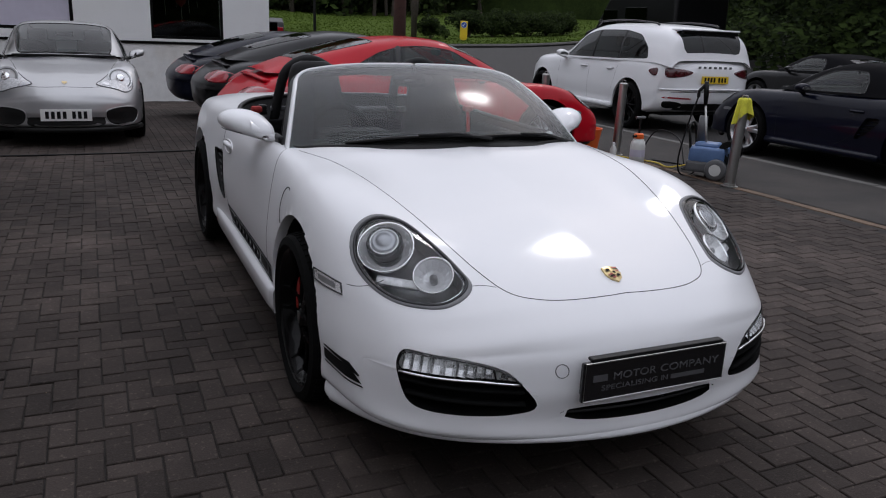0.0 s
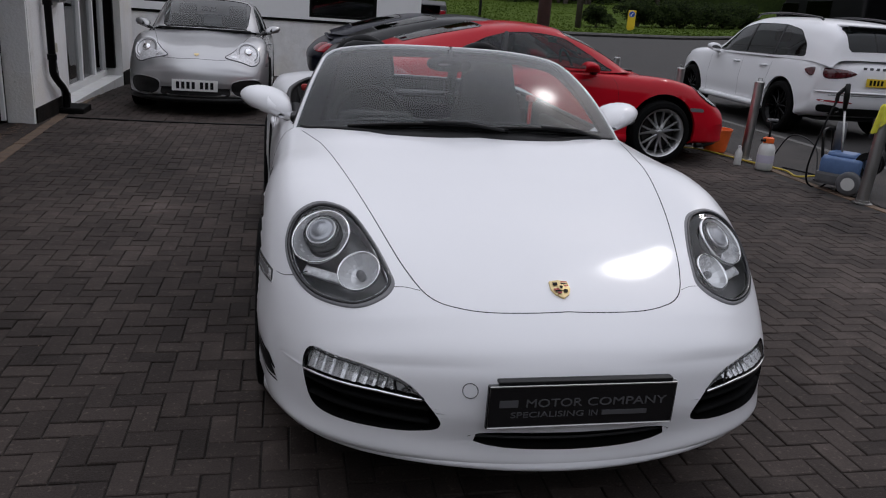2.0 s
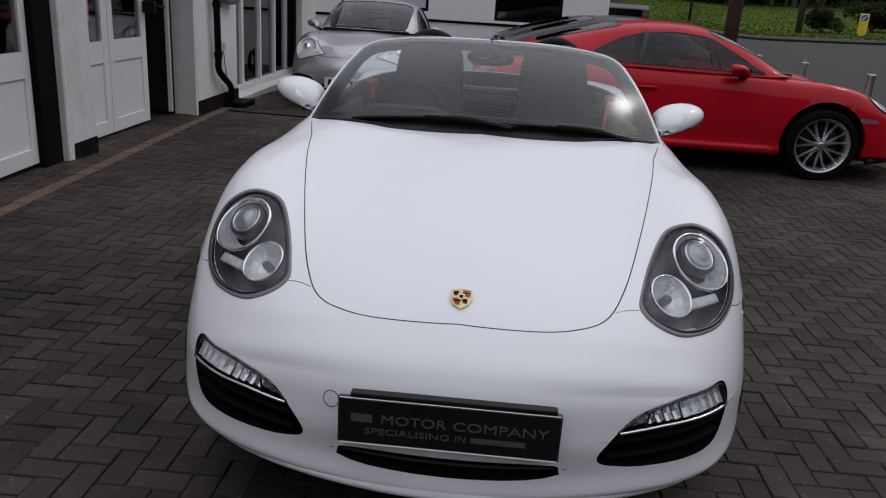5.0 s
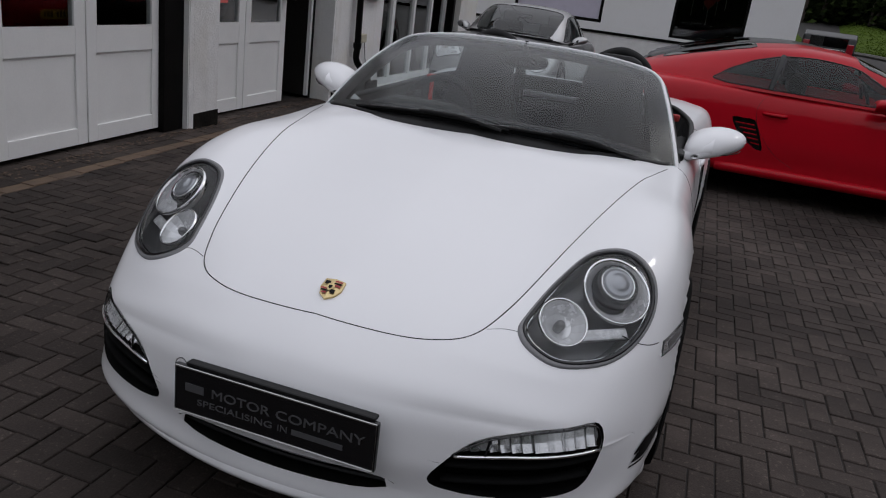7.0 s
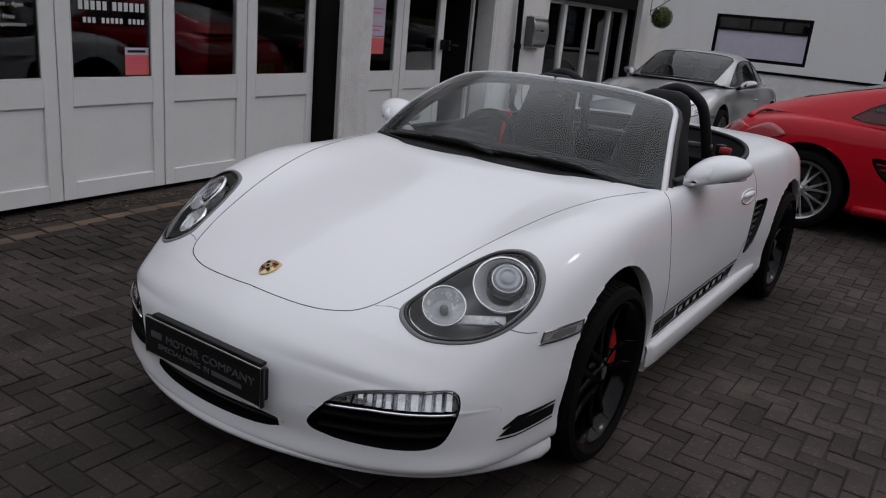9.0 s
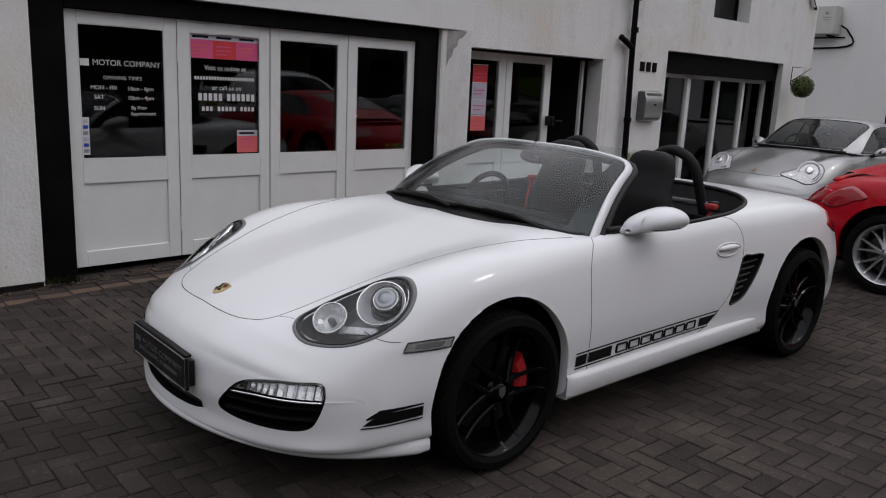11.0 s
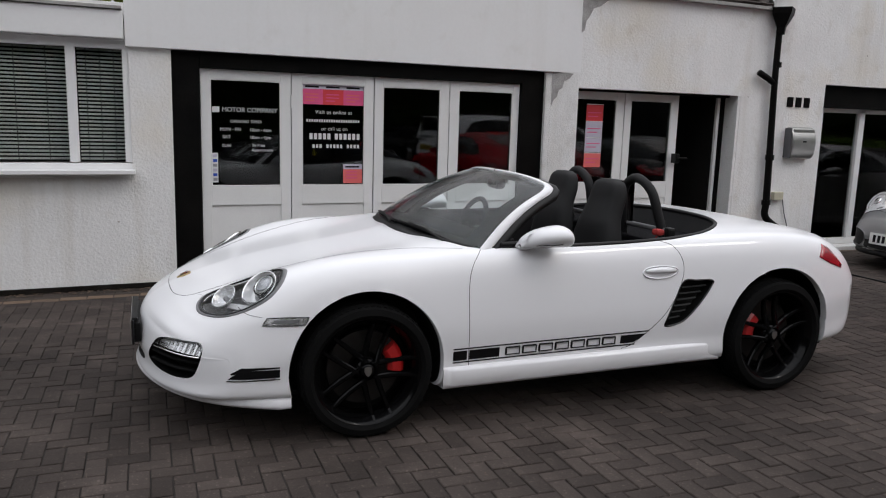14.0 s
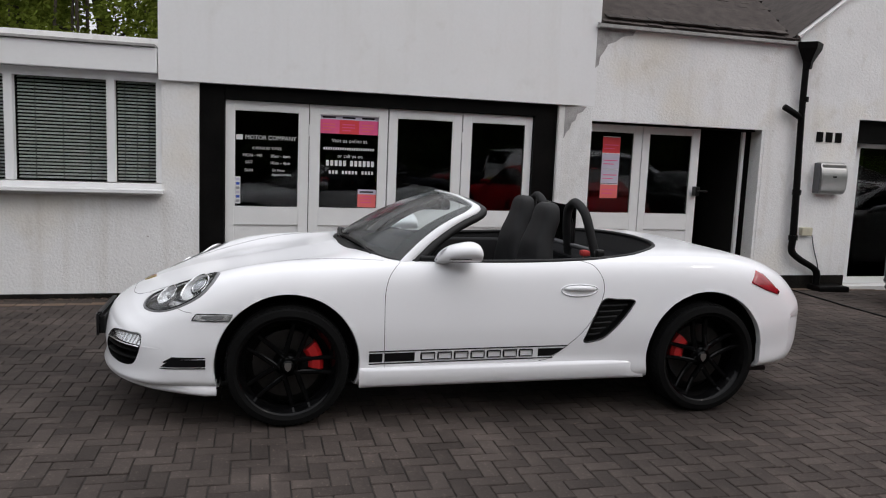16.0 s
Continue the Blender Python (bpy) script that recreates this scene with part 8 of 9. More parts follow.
VAN = thing("van", "black panel van parked across the road", "van", pose(15.75, 18.1, fall(15.75, 18.1) - 0.07, 0, 0, 178))
part("body", prism([(-2.6, 0.35), (-2.65, 0.75), (-2.35, 1.10), (-1.75, 1.25), (-1.05, 2.15), (-0.7, 2.32), (2.5, 2.34), (2.65, 2.2), (2.7, 0.4)], 0.98, 0.10), M_BLACKPAINT, VAN, smooth=True)
part("windscreen", prism([(-1.74, 1.30), (-1.10, 2.12), (-1.04, 2.10), (-1.66, 1.28)], 0.86, 0.01), M_TINT, VAN)
for s in (1, -1):
    part("side_window", boxes(((0.02, 0.85, 0.55), (s * 0.985, -0.85, 1.55)), bevel=0.008), M_TINT, VAN)
    part("side_window", boxes(((0.02, 1.2, 0.55), (s * 0.985, 0.6, 1.62)), bevel=0.008), M_TINT, VAN)
    part("side_trim", boxes(((0.02, 4.6, 0.10), (s * 0.985, 0, 0.75)), bevel=0.008), M_BLACK, VAN)
    mirror(VAN, s, (1.10, -1.25, 1.45), M_BLACK, 1.0)
    for y in (-1.7, 1.65):
        wheel(VAN, (s * 0.86, y, 0.34), s, 0.34, 0.22, 0.21, SUVW, M_RIM, detail=False)
HATCH = thing("hatchback", "small black hatchback seen from behind", "car", pose(4.7, 28.5, fall(4.7, 28.5) - 0.02, 0, 0, 172))
part("body", prism([(-2.0, 0.3), (-2.05, 0.65), (-1.8, 0.85), (-0.9, 0.98), (-0.3, 1.42), (1.2, 1.46), (1.75, 1.3), (2.0, 0.85), (2.05, 0.35)], 0.86, 0.09), M_BLACKPAINT, HATCH, smooth=True)
part("rear_window", boxes(((1.2, 0.02, 0.34), (0, 1.93, 1.12)), bevel=0.006), M_TINT, HATCH).rotation_euler = (0, 0, 0)
for s in (1, -1):
    part("tail_lamp", boxes(((0.22, 0.06, 0.34), (s * 0.70, 2.0, 0.95)), bevel=0.02), M_AMBER, HATCH)
    for y in (-1.3, 1.3):
        wheel(HATCH, (s * 0.76, y, 0.31), s, 0.31, 0.2, 0.2, SUVW, M_RIM, detail=False)
part("chrome_strip", boxes(((1.1, 0.03, 0.04), (0, 2.05, 0.88)), bevel=0.01), M_CHROME, HATCH)
number_plate(HATCH, plane_of((0, 2.07, 0.70), (0, 1, 0)), 0.52, 0.112, M_PLATEY, M_INKB)


# bollards and washing kit beside the paving
def bollard(x, y, lean=0.0, h=0.86):
    b = thing("bollard", "brushed stainless steel bollard set in the paving edge", "bollard", pose(x, y, fall(x, y) - 0.004, 0, lean, 0), "bollards")
    part("post", lathe([(0.058, 0.0), (0.058, 0.03), (0.051, 0.032), (0.050, h - 0.05), (0.053, h - 0.048), (0.053, h - 0.012), (0.046, h), (0.0, h + 0.002)], 24, "z"), M_STEEL, b, smooth=False)
    part("lifting_loop", tube([(0, -0.035, h - 0.01), (0, -0.034, h + 0.030), (0, 0.034, h + 0.030), (0, 0.035, h - 0.01)], 0.005, 6), M_STEEL, b)
    part("flange", lathe([(0.085, 0.0), (0.085, 0.010), (0.058, 0.012)], 20, "z"), M_STEEL, b)
    return b


b0 = bollard(4.19, 1.83, 3)
bollard(4.25, 3.80, 1.2)
for y in (5.50, 7.55, 9.6, 11.7):
    bollard(4.22, y)
CL = thing("cleaning_cloth", "yellow microfibre cloth draped over a bollard", "cloth", pose(4.235, 1.83, 0.85))
V, F = [], []
rng = random.Random(3)
nr, na = 12, 36
for i in range(nr + 1):
    d = 0.30 * i / nr
    for k in range(na):
        t = 2 * math.pi * k / na
        if d < 0.055:
            r, z = d, 0.012
        else:
            fold = 0.020 * math.sin(5 * t + 1.0) + 0.012 * math.sin(9 * t)
            r = 0.060 + 0.10 * (d - 0.055) + fold * (d - 0.055) * 4
            z = 0.012 - (d - 0.055) * (0.80 + 0.18 * math.cos(2 * t + 0.6) + 0.1 * math.cos(t - 2.0))
        V.append((r * math.cos(t), r * math.sin(t), z))
for i in range(nr):
    for k in range(na):
        F.append((i * na + k, i * na + (k + 1) % na, (i + 1) * na + (k + 1) % na, (i + 1) * na + k))
part("fabric", (V, F), M_YELLOW, CL, smooth=True)
WS = thing("pressure_washer", "blue and grey wheeled pressure washer with a standing lance", "pressure washer", pose(4.32, 2.30, 0, 0, 0, 35))
part("body", boxes(((0.30, 0.36, 0.17), (0, 0, 0.24)), ((0.22, 0.24, 0.06), (0, 0.02, 0.335)), bevel=0.03), M_BLUEPL, WS, smooth=True)
part("base", boxes(((0.31, 0.40, 0.12), (0, 0, 0.12)), bevel=0.03), M_GREYPL, WS)
for s in (1, -1):
    w = part("wheel", lathe([(0.0, 0.03), (0.05, 0.032), (0.07, 0.025), (0.10, 0.03), (0.11, 0.012), (0.11, -0.02), (0.0, -0.02)], 24), M_GREYPL, WS, smooth=True)
    w.matrix_local = Matrix.Translation((s * 0.185, -0.12, 0.11)) @ Matrix.Diagonal((s, 1, 1, 1))
    part("hub_cap", lathe([(0.0, 0.036), (0.06, 0.034)], 16), M_MILK, w)
part("handle", tube(spline([(-0.13, 0.16, 0.25), (-0.13, 0.20, 0.50), (-0.06, 0.21, 0.55), (0.06, 0.21, 0.55), (0.13, 0.20, 0.50), (0.13, 0.16, 0.25)], 5), 0.014, 7), M_BLACK, WS, smooth=True)
part("hose_drum", lathe([(0.05, -0.07), (0.11, -0.07), (0.11, -0.05), (0.07, -0.045), (0.07, 0.045), (0.11, 0.05), (0.11, 0.07), (0.05, 0.07)], 24, "x", (-0.05, -0.22, 0.30)), M_BLACK, WS)
part("brush_pot", lathe([(0.0, 0.36), (0.045, 0.36), (0.05, 0.50), (0.042, 0.62), (0.0, 0.62)], 14, "z", (0.08, 0.12, 0)), M_GREYPL, WS, smooth=True)
LA = thing("spray_lance", "black pressure lance leaning beside the washer", "lance", pose(4.20, 2.34, 0))
part("gun", tube([(0.0, 0.0, 0.98), (0.02, 0.01, 0.86), (0.02, 0.0, 0.74)], [0.022, 0.026, 0.018], 8), M_BLACK, LA, smooth=True)
part("trigger_grip", tube([(0.0, 0.01, 0.95), (-0.05, 0.04, 0.88), (-0.05, 0.04, 0.82)], 0.018, 7), M_BLACK, LA)
part("pipe", tube([(0.02, 0.0, 0.76), (0.07, -0.03, 0.36), (0.10, -0.05, 0.04)], 0.011, 7), M_STEEL, LA, smooth=True)
part("nozzle", tube([(0.10, -0.05, 0.04), (0.105, -0.053, 0.004)], 0.016, 7), M_BLACK, LA)
part("hose", tube(spline([(-0.05, 0.04, 0.82), (-0.12, 0.06, 0.55), (-0.16, 0.10, 0.20), (-0.10, 0.12, 0.02), (0.05, 0.10, 0.015), (0.14, 0.0, 0.25)], 6), 0.009, 6), M_BLACK, LA, smooth=True)
BU = thing("bucket", "orange plastic bucket with a wire handle", "bucket", pose(4.12, 4.22, 0))
part("pail", lathe([(0.0, 0.004), (0.115, 0.004), (0.125, 0.02), (0.16, 0.25), (0.168, 0.25), (0.168, 0.27), (0.155, 0.27), (0.118, 0.02), (0.0, 0.015)], 32, "z"), M_ORANGE, BU, smooth=False)
part("wire_handle", tube([(0.165 * math.cos(t), 0.165 * math.sin(t), 0.262 + 0.01 * math.sin(t)) for t in np.linspace(0.1, 3.0, 14)], 0.004, 5), M_STEEL, BU)
SP = thing("pump_sprayer", "milky pump spray bottle with an orange collar", "spray bottle", pose(4.10, 3.20, 0))
part("bottle", lathe([(0.0, 0.0), (0.075, 0.0), (0.085, 0.015), (0.085, 0.20), (0.075, 0.25), (0.045, 0.285), (0.04, 0.30)], 24, "z"), M_MILK, SP, smooth=True)
part("collar", lathe([(0.055, 0.285), (0.055, 0.33), (0.03, 0.345)], 20, "z"), M_ORANGE, SP)
part("pump_rod", tube([(0, 0, 0.33), (0, 0, 0.50)], 0.012, 7), M_BLACK, SP)
part("pump_grip", tube([(-0.06, 0, 0.515), (0.06, 0, 0.515)], 0.016, 7), M_GREYPL, SP)
part("spray_head", tube([(0, 0, 0.31), (-0.06, -0.02, 0.31), (-0.10, -0.03, 0.31)], 0.014, 7), M_BLACK, SP)
part("label_bar", lathe([(0.0862, 0.08), (0.0862, 0.16)], 24, "z"), M_LILAC, SP)
SB = thing("small_bottle", "white plastic cleaning bottle", "bottle", pose(3.93, 3.42, 0))
part("bottle", lathe([(0.0, 0.0), (0.035, 0.0), (0.038, 0.01), (0.038, 0.13), (0.02, 0.165), (0.016, 0.18), (0.0, 0.18)], 18, "z"), M_MILK, SB, smooth=True)
part("cap", lathe([(0.018, 0.178), (0.018, 0.205), (0.0, 0.207)], 14, "z"), M_INKW, SB)
HO = thing("hose", "yellow and black hose trailing over the paving edge", "hose")
part("yellow_hose", tube(spline([(3.45, 4.15, 0.012), (3.9, 4.3, 0.012), (4.15, 3.6, 0.012), (4.28, 3.1, 0.02), (4.2, 2.75, 0.03), (4.42, 2.55, 0.12), (4.40, 2.40, 0.25)], 8), 0.010, 6), M_HOSE, HO, smooth=True)
part("black_hose", tube(spline([(4.40, 3.3, 0.012), (4.55, 2.9, 0.012), (4.35, 2.7, 0.012), (4.62, 2.5, 0.012), (4.45, 2.2, 0.02), (4.38, 2.1, 0.20)], 8), 0.010, 6), M_BLACK, HO, smooth=True)
part("black_cable", tube(spline([(4.36, 3.5, 0.02), (4.42, 3.3, 0.35), (4.50, 3.0, 0.30), (4.40, 2.75, 0.05)], 8), 0.007, 6), M_BLACK, HO, smooth=True)
CB = thing("ground_cable", "thin black cable lying across the paving", "cable")
part("cable", tube([(x, 4.93 + 0.12 * math.sin(x * 0.9) + 0.05 * x * 0.3, fall(x, 5.0) + 0.012) for x in np.linspace(-3.05, 0.9, 50)], 0.009, 6), M_BLACK, CB, smooth=True)
GR_ = thing("hose_reel", "green garden hose reel standing by the wall", "hose reel", pose(-2.85, 9.3, fall(-2.85, 9.3) + 0.28))
for k in range(6):
    part("hose_coil", tube([(0.012 * k, (0.20 - 0.008 * k) * math.cos(t), (0.20 - 0.008 * k) * math.sin(t)) for t in np.linspace(0, 2 * math.pi, 25)[:-1]], 0.012, 6, True), M_DLEAF, GR_)
part("stand", boxes(((0.05, 0.30, 0.04), (0, 0, -0.26)), ((0.03, 0.03, 0.30), (0, 0, -0.13)), bevel=0.006), M_BLACK, GR_)
GT = thing("weeds", "small clump of weeds growing at the door post", "weeds", pose(-2.98, -1.80, -0.02), kind="stuff")
rng = random.Random(8)
V, F = [], []
for k in range(90):
    a, r = rng.uniform(0, 6.28), rng.uniform(0, 0.09)
    p = Vector((r * math.cos(a) * 0.5, r * math.sin(a) * 1.6, 0))
    d = Vector((rng.uniform(-0.05, 0.07), rng.uniform(-0.06, 0.06), rng.uniform(0.02, 0.075)))
    w = Vector((rng.uniform(-1, 1), rng.uniform(-1, 1), 0)).normalized() * 0.005
    o = len(V)
    V += [p - w, p + w, p + d]
    F.append((o, o + 1, o + 2))
part("blades", (V, F), M_DLEAF, GT)
LT = thing("leaf_litter", "scattered leaf litter and grit along the wall foot", "litter", kind="stuff")
V, F = [], []
for k in range(1500):
    y = rng.uniform(-4, 6)
    x = -3.15 - SLANT * y + abs(rng.gauss(0, 0.07))
    z = fall(x, y) + 0.004
    s, a = rng.uniform(0.004, 0.017), rng.uniform(0, 6.28)
    o = len(V)
    V += [(x + s * math.cos(a), y + s * math.sin(a), z), (x - s * math.sin(a), y + s * math.cos(a), z + 0.004), (x - s * math.cos(a), y - s * math.sin(a), z), (x + s * 0.6 * math.sin(a), y - s * 0.6 * math.cos(a), z + 0.002)]
    F.append((o, o + 1, o + 2, o + 3))
for k in range(500):
    x, y = rng.uniform(-2.8, 4.0), rng.uniform(-5, 8)
    z = fall(x, y) + 0.003
    s, a = rng.uniform(0.002, 0.006), rng.uniform(0, 6.28)
    o = len(V)
    V += [(x + s * math.cos(a), y + s * math.sin(a), z), (x - s * math.sin(a), y + s * math.cos(a), z + 0.002), (x - s * math.cos(a), y - s * math.sin(a), z)]
    F.append((o, o + 1, o + 2))
part("litter", (V, F), M_BUFF, LT)


# far side of the road
def clumps(rng, centres, n, leaf, squash=0.8):
    """Leaves as small bent blades gathered in uneven clumps."""
    V, F = [], []
    for (cx, cy, cz, r) in centres:
        for k in range(n):
            d = Vector((rng.gauss(0, 1), rng.gauss(0, 1), rng.gauss(0, 1))).normalized()
            p = Vector((cx, cy, cz)) + Vector((d.x, d.y, d.z * squash)) * r * rng.uniform(0.35, 1.0) ** 0.5
            u = Vector((rng.gauss(0, 1), rng.gauss(0, 1), rng.gauss(0, 0.6))).normalized()
            w = u.orthogonal().normalized()
            s = leaf * rng.uniform(0.6, 1.4)
            o = len(V)
            V += [p - u * s, p + w * s * 0.55, p + u * s, p - w * s * 0.55 + Vector((0, 0, s * 0.2))]
            F.append((o, o + 1, o + 2, o + 3))
    return V, F


def tree(x, y, h, r, seed, leaf=0.10, n=70, material=None, label="deciduous tree with thin young spring leaves", base=None):
    rng = random.Random(seed)
    t = thing("tree", label, "tree", pose(x, y, fall(x, y) if base is None else base))
    trunk = [(rng.gauss(0, 0.03) * h * z, rng.gauss(0, 0.03) * h * z, h * z) for z in (0, 0.2, 0.4, 0.6, 0.8, 1.0)]
    part("trunk", tube(spline(trunk, 4), list(np.linspace(0.022 * h, 0.004 * h, 21)), 8), M_BARK, t, smooth=True)
    limbs, cs = [], []
    for k in range(26):
        f = rng.uniform(0.28, 0.97)
        a = rng.uniform(0, 6.28)
        b = Vector((0, 0, h * f))
        L = r * (1.1 - 0.6 * f) * rng.uniform(0.7, 1.2)
        e = b + Vector((L * math.cos(a), L * math.sin(a), L * rng.uniform(0.25, 0.8)))
        mid = (b + e) / 2 + Vector((rng.gauss(0, 0.1), rng.gauss(0, 0.1), rng.gauss(0, 0.1)))
        limbs.append(tube([b, mid, e], [0.006 * h * (1.1 - f), 0.004 * h * (1.1 - f), 0.012], 5))
        for q in range(4):
            m = b + (e - b) * rng.uniform(0.35, 1.0)
            tip = m + Vector((rng.gauss(0, 0.35), rng.gauss(0, 0.35), rng.uniform(0.1, 0.7))) * r * 0.35
            limbs.append(tube([m, tip], [0.012, 0.005], 4))
            cs.append((*tip, r * rng.uniform(0.10, 0.24)))
    part("limbs", join(*limbs), M_BARK, t)
    part("crown", clumps(rng, cs, n, leaf), material or M_YLEAF, t)
    return t


for k, (x, y, h, r) in enumerate(((-11.5, -8.0, 8.0, 3.2), (-12.5, -4.6, 9.0, 3.4), (-11.0, -1.0, 7.5, 3.0), (-13.5, 1.5, 8.5, 3.2), (-12.5, -11.5, 8.5, 3.4), (-14.0, 5.0, 8.0, 3.0), (-15.5, -6.5, 9.5, 3.6))):
    tree(x, y, h, r, 20 + k, 0.080, 210)


rng = random.Random(41)
cs = [(rng.uniform(-11.2, -9.6), rng.uniform(-13, 1.5), 1.0 + rng.random() * 5.6, rng.uniform(0.35, 0.75)) for _ in range(330)]
tagged(part("tall_hedge", clumps(rng, cs, 190, 0.055), M_YLEAF), "tall loose green hedge behind the flat roof", "hedge", kind="stuff")
tagged(part("hedge_stems", join(*[tube([(c[0], c[1], -0.3), (c[0] + rng.gauss(0, 0.1), c[1] + rng.gauss(0, 0.1), c[2] * 0.6), c[:3]], [0.05, 0.03, 0.012], 5) for c in cs[:140]]), M_BARK), "brown upright hedge stems", "hedge", kind="stuff")


def edge(f):
    """Near edge of the verge across the road, from left to right."""
    k = [0, 0.2, 0.35, 0.5, 0.75, 1.0]
    return pchip(k, [-8, 6.5, 9.5, 15, 30, 46], [f])[0], pchip(k, [40, 31.5, 26.4, 26.9, 36, 50], [f])[0]


V, F = [], []
fs, ds = np.linspace(0, 1, 50), np.linspace(0, 1, 16)
def verge_z(x, y, d):
    return fall(x, y) + 0.04 + 0.25 * d + 0.10 * math.sin(x * 0.35) * d
for f in fs:
    x, y = edge(f)
    for d in ds:
        yy = y + 34 * d
        V.append((x + 4 * d, yy, verge_z(x, yy, d)))
n = len(ds)
F = [(i * n + j, (i + 1) * n + j, (i + 1) * n + j + 1, i * n + j + 1) for i in range(len(fs) - 1) for j in range(n - 1)]
tagged(part("grass_verge", (V, F), M_GRASS, smooth=True), "mown grass verge across the road", "grass", kind="structure")
VK = [(edge(f)[0], edge(f)[1] - 0.1, fall(*edge(f)) - 0.0) for f in np.linspace(0, 1, 60)]
tagged(part("verge_kerb", tube(VK, 0.10, 6, flat=0.8), M_KERB), "low pale kerb along the verge", "kerb", kind="structure")
rng = random.Random(12)
V, F = [], []
for k in range(24000):
    f, d = rng.random(), rng.random() ** 2
    x, y = edge(f)
    yy = y + 34 * d
    z = verge_z(x, yy, d)
    x += 4 * d
    hgt = rng.uniform(0.02, 0.06)
    a = rng.uniform(0, 3.14)
    o = len(V)
    V += [(x - 0.04 * math.cos(a), yy - 0.04 * math.sin(a), z), (x + 0.04 * math.cos(a), yy + 0.04 * math.sin(a), z), (x + rng.uniform(-0.08, 0.08), yy, z + hgt)]
    F.append((o, o + 1, o + 2))
tagged(part("grass", (V, F), M_BLADE), "short green grass tufts", "grass", kind="stuff")
# hedges and bushes on the verge
rng = random.Random(31)
for k, (x, y, r, h) in enumerate(((12.9, 30.2, 0.75, 1.05), (15.7, 32.0, 1.05, 1.35), (17.0, 32.0, 0.95, 1.25), (18.2, 32.6, 1.15, 1.45), (19.7, 33.0, 1.1, 1.4), (21.1, 33.6, 1.2, 1.45), (22.6, 34.4, 1.1, 1.3))):
    b = thing("bush", "rounded dark green clipped bush on the verge", "bush", pose(x, y, fall(x, y) + 0.06), "verge bushes")
    cs = [(rng.gauss(0, 0.36) * r, rng.gauss(0, 0.32) * r, h * rng.uniform(0.22, 0.74), 0.36 * r * rng.uniform(0.7, 1.1)) for _ in range(26)]
    part("foliage", clumps(rng, cs, 190, 0.055), M_DLEAF, b)
    part("stems", join(*[tube([(0, 0, -0.1), (c[0] * 0.6, c[1] * 0.6, c[2])], [0.03, 0.012], 5) for c in cs[:8]]), M_BARK, b)
# woodland
rng = random.Random(77)
cs, near = [], []
for k in range(560):
    f = rng.random()
    x, y = edge(f)
    d = rng.uniform(26, 40)
    cs.append((x + 4, y + d, fall(x, y + d) + rng.uniform(0.3, 16) * (0.5 + 0.5 * rng.random()), rng.uniform(1.3, 2.8)))
for k in range(420):
    y = rng.uniform(-50, 46)
    x = rng.uniform(25, 36) + max(0, (y - 16)) * 0.5
    cs.append((x, y, fall(x, y) + rng.uniform(0.4, 12), rng.uniform(1.0, 2.4)))
# nearer trees and scrub beyond the parked roadsters
for k in range(420):
    y = rng.uniform(-16, 24)
    x = rng.uniform(18.5, 24) + max(0, y - 14) * 0.45
    near.append((x, y, fall(x, y) + 0.3 + rng.random() ** 1.4 * 7.0, rng.uniform(0.5, 1.1)))
# unseen trees added to close the place behind the walk and darken reflections
for k in range(230):
    x = rng.uniform(-30, 34)
    cs.append((x, rng.uniform(-30, -19), rng.uniform(0.4, 9.5), rng.uniform(1.2, 2.3)))
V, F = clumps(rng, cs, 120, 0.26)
tagged(part("woodland", (V, F), M_DLEAF), "dense dark woodland across the road, with unseen added trees behind the walk", "trees", kind="stuff")
tagged(part("roadside_scrub", clumps(rng, near, 170, 0.13), M_DLEAF), "dark green trees and scrub beside the road", "trees", kind="stuff")
V, F = join(*[tube([(x, y, fall(x, y) - 0.3), (x + rng.gauss(0, 0.3), y, 5), (x + rng.gauss(0, 0.6), y, 13)], [rng.uniform(0.12, 0.28), 0.14, 0.05], 6) for x, y in [(edge(f)[0] + 4, edge(f)[1] + rng.uniform(25, 36)) for f in np.random.RandomState(3).rand(60)]])
tagged(part("woodland_trunks", (V, F), M_BARK), "bare dark trunks in the woodland", "trees", kind="stuff")
# steep sheet added behind the trees to block low sky, coloured like shaded leaves
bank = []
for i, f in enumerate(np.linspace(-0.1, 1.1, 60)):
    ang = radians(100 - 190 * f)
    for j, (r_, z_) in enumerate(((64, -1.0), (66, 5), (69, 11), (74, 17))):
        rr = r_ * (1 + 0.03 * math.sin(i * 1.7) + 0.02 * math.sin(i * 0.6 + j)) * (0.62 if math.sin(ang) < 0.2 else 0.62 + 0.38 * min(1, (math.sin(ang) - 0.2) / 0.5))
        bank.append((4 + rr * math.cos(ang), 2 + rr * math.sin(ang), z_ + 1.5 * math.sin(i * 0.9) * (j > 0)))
tagged(part("wooded_bank", (bank, [(i * 4 + j, (i + 1) * 4 + j, (i + 1) * 4 + j + 1, i * 4 + j + 1) for i in range(59) for j in range(3)]), M_DLEAF, smooth=True), "steep dark leaf-coloured sheet added behind the trees to block the sky", "backdrop", kind="structure")
# ground under the woodland, in the dark leaf colour
tagged(part("woodland_floor", sheet(list(np.linspace(-20, 90, 12)), list(np.linspace(64, 120, 8)), 0.0, lambda x, y: fall(x, y) + 0.3), M_DLEAF), "dark leaf-coloured ground under the woodland", "ground", kind="structure")
# low hedge beyond the road
cs = [(rng.uniform(17, 20) + max(0, y - 14) * 0.45, y, fall(18, y) + rng.uniform(0.2, 1.5), rng.uniform(0.6, 1.0)) for y in np.linspace(-20, 26, 70)]
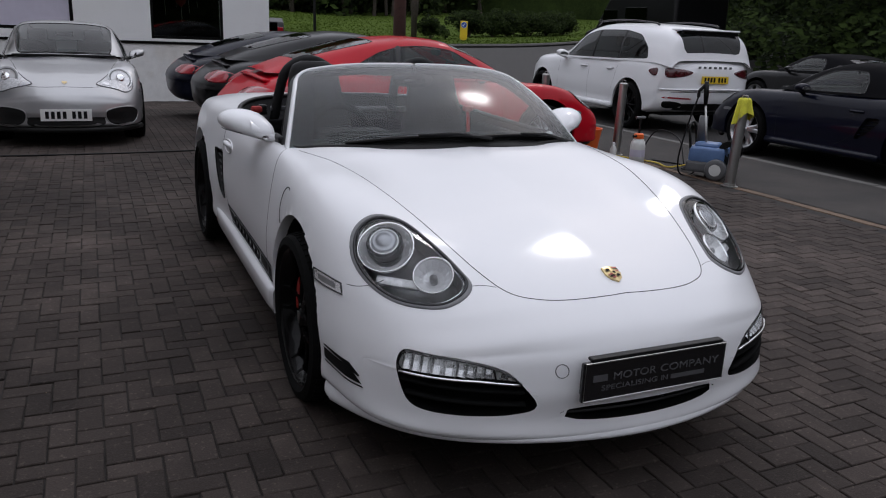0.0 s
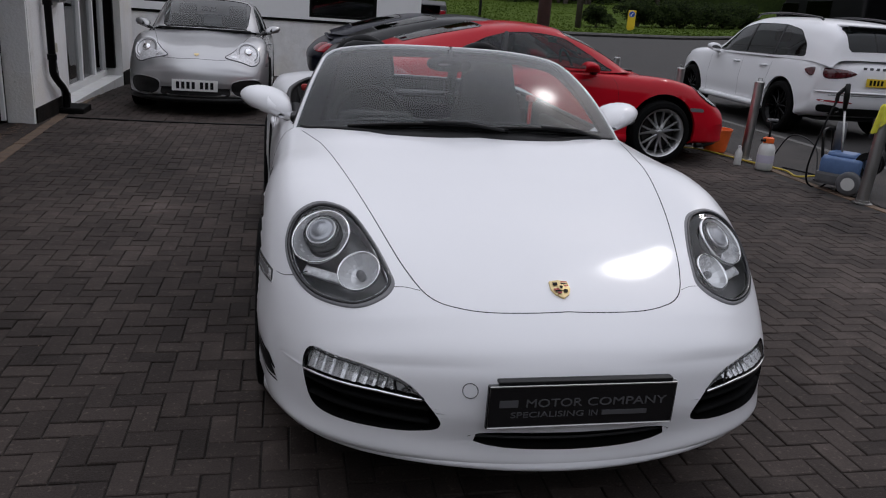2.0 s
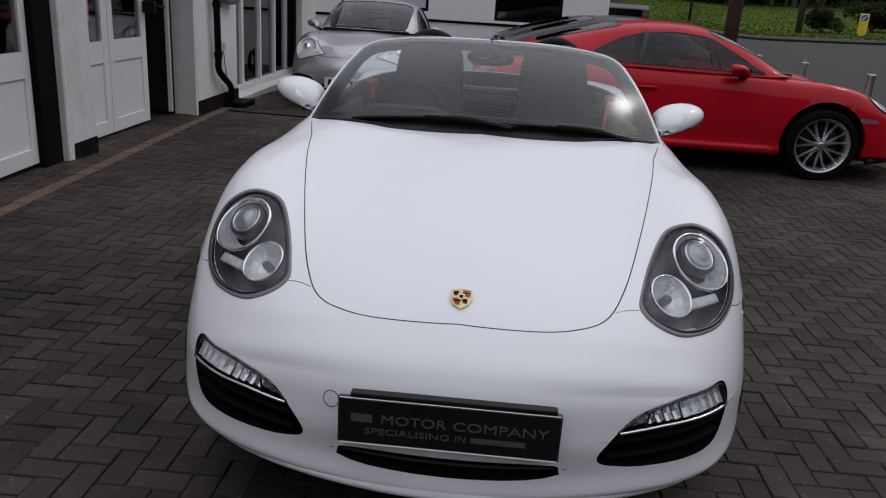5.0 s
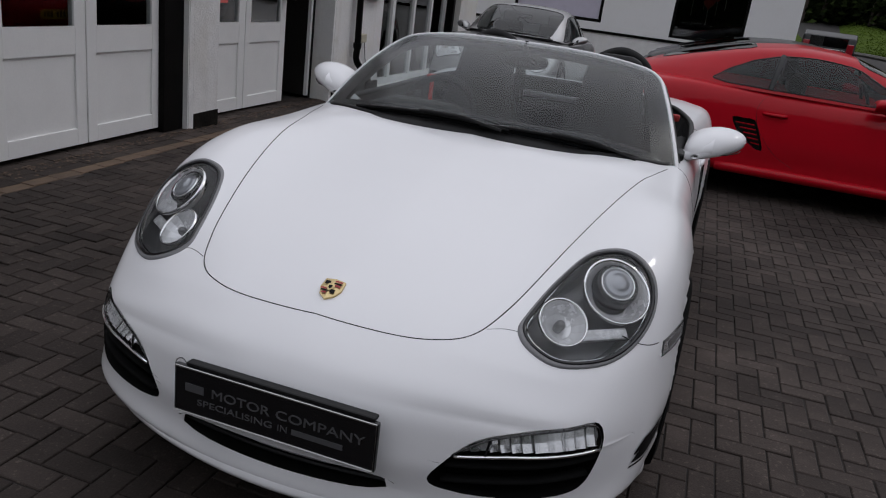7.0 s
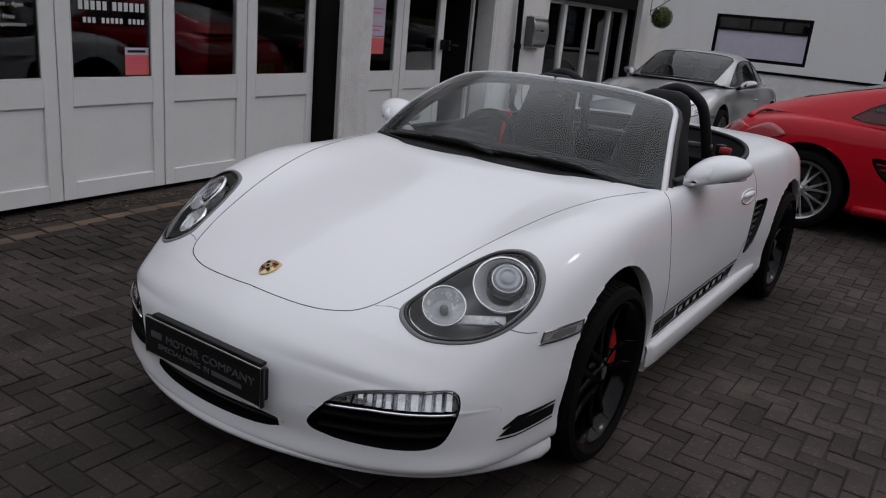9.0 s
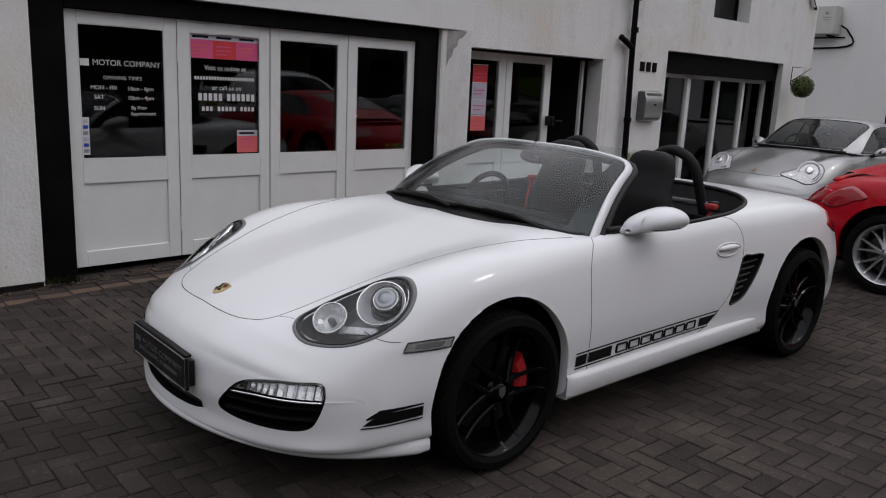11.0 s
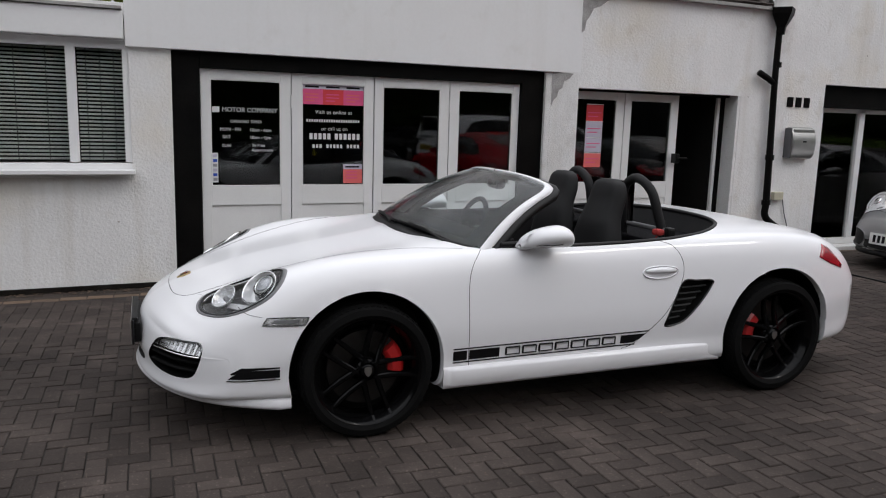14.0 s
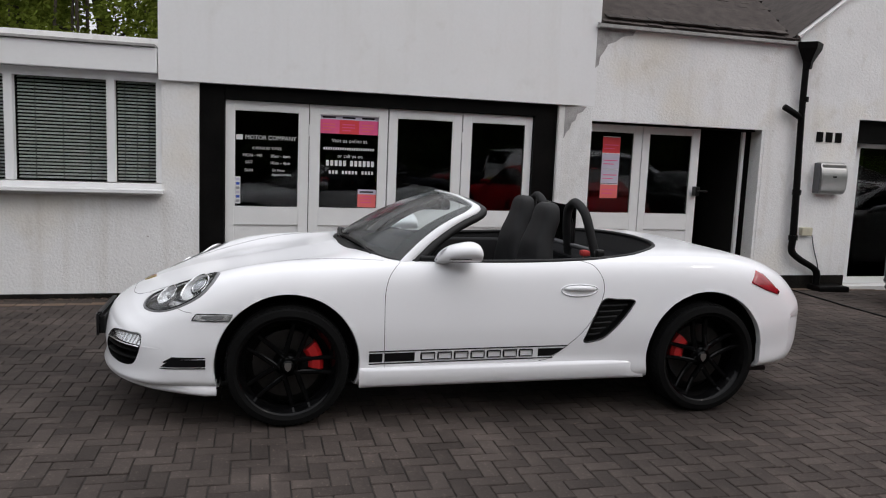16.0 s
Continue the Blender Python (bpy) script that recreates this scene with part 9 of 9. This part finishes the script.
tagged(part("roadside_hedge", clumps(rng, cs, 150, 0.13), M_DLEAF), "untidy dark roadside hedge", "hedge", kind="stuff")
# poles and sign
TP = thing("utility_pole", "tall dark brown timber utility pole", "pole", pose(4.02, 10.75, fall(4.0, 10.7)))
part("shaft", tube([(0, 0, -0.2), (0, 0, 3), (0, 0, 8)], [0.125, 0.12, 0.10], 14), M_POLEW, TP, smooth=True)
GP = thing("grey_post", "slim weathered grey post on the verge", "post", pose(11.7, 29.3, fall(11.7, 29.3)))
part("shaft", tube([(0, 0, -0.2), (0, 0, 4.5)], 0.13, 10), M_BARK, GP, smooth=True)
RS = thing("road_sign", "yellow road bollard with a blue arrow disc", "road sign", pose(14.2, 29.4, fall(14.2, 29.4), 0, 0, -24))
part("panel", boxes(((0.34, 0.16, 0.78), (0, 0, 0.50)), bevel=0.03), M_SIGNY, RS)
part("foot", boxes(((0.24, 0.14, 0.14), (0, 0, 0.07)), bevel=0.02), M_SIGNY, RS)
part("disc", lathe([(0.0, -0.092), (0.125, -0.092), (0.125, -0.08)], 24, "y", (0, 0, 0.72)), M_SIGNB, RS)
part("disc_ring", lathe([(0.125, -0.090), (0.135, -0.090), (0.135, -0.08)], 24, "y", (0, 0, 0.72)), M_INKW, RS)
part("arrow", tube([(0.05, -0.096, 0.78), (-0.05, -0.096, 0.67)], 0.016, 5), M_INKW, RS)
part("arrow_head", tube([(-0.055, -0.096, 0.73), (-0.055, -0.096, 0.665), (0.005, -0.096, 0.665)], 0.014, 5), M_INKW, RS)
DP = thing("marker_post", "thin black and white post on the verge", "post", pose(8.3, 33.5, fall(8.3, 33.5)))
part("shaft", tube([(0, 0, -0.1), (0, 0, 2.6)], 0.07, 8), M_BLACK, DP)
part("band", tube([(0, 0, 1.9), (0, 0, 2.3)], 0.078, 8), M_INKW, DP)


# herringbone block paving
PV = tagged(new("block_paving"), "grey-brown herringbone block paving with worn pale patches", "paving", kind="structure")
U = 0.087
rng = random.Random(15)
near_h, near_v = [], []
V, F = [], []
for i in range(int(-3.7 / U), int(4.16 / U) - 1):
    for j in range(int(-6.4 / U), int(14.9 / U)):
        k = (i - j) % 4
        if k not in (0, 3):
            continue
        w, h = ((2 * U, U) if k == 0 else (U, 2 * U))
        x, y = i * U + w / 2, j * U + h / 2
        near_edge = EDGE_X - SLANT * y + 0.052
        if x + w / 2 > 4.16 or x - w / 2 < near_edge - U:
            continue
        if y < -4.4 and (x < -2.4 or x > 3.0):
            continue
        if x - w / 2 < near_edge:
            # cut blocks along the edging
            if x + w / 2 - near_edge < 0.02:
                continue
            w2 = x + w / 2 - near_edge
            put_paver(x + w / 2 - w2 / 2, y, w2 - 0.0055, h - 0.0055)
            continue
        if 1.28 < x < 2.28 and -2.4 < y < 1.8:
            (near_h if k == 0 else near_v).append((x, y))
            continue
        put_paver(x, y, w - 0.0055, h - 0.0055)
# courses between the edging and the wall
for c in range(1, 5):
    for i in range(int((FC_Y1 + 9) / 0.2036)):
        y = FC_Y0 + 0.2036 * i + 0.1 + 0.05 * c
        put_paver(EDGE_X - SLANT * y - 0.104 * c, y, 0.100, 0.200)
tagged(part("paver_field", (V, F), M_PAVER, PV), kind="stuff")
for name, spots, w, h in (("paver", near_h, 2 * U, U), ("paver", near_v, U, 2 * U)):
    meshes = []
    for s in range(4):
        v, f = paver_mesh(w - 0.0055, h - 0.0055, 0.0, 0.03, 0.004, 0.0008, rng)
        me = bpy.data.meshes.new("paver")
        me.from_pydata(v, [], f)
        me.materials.append(M_PAVERP)
        meshes.append(me)
    for q, (x, y) in enumerate(spots):
        ob = new(name, meshes[q % 4])
        ob.parent = PV
        ob.location = (x, y, fall(x, y) + rng.uniform(-0.0022, 0.0022))
        ob.rotation_euler = (rng.gauss(0, 0.006), rng.gauss(0, 0.006), 0)
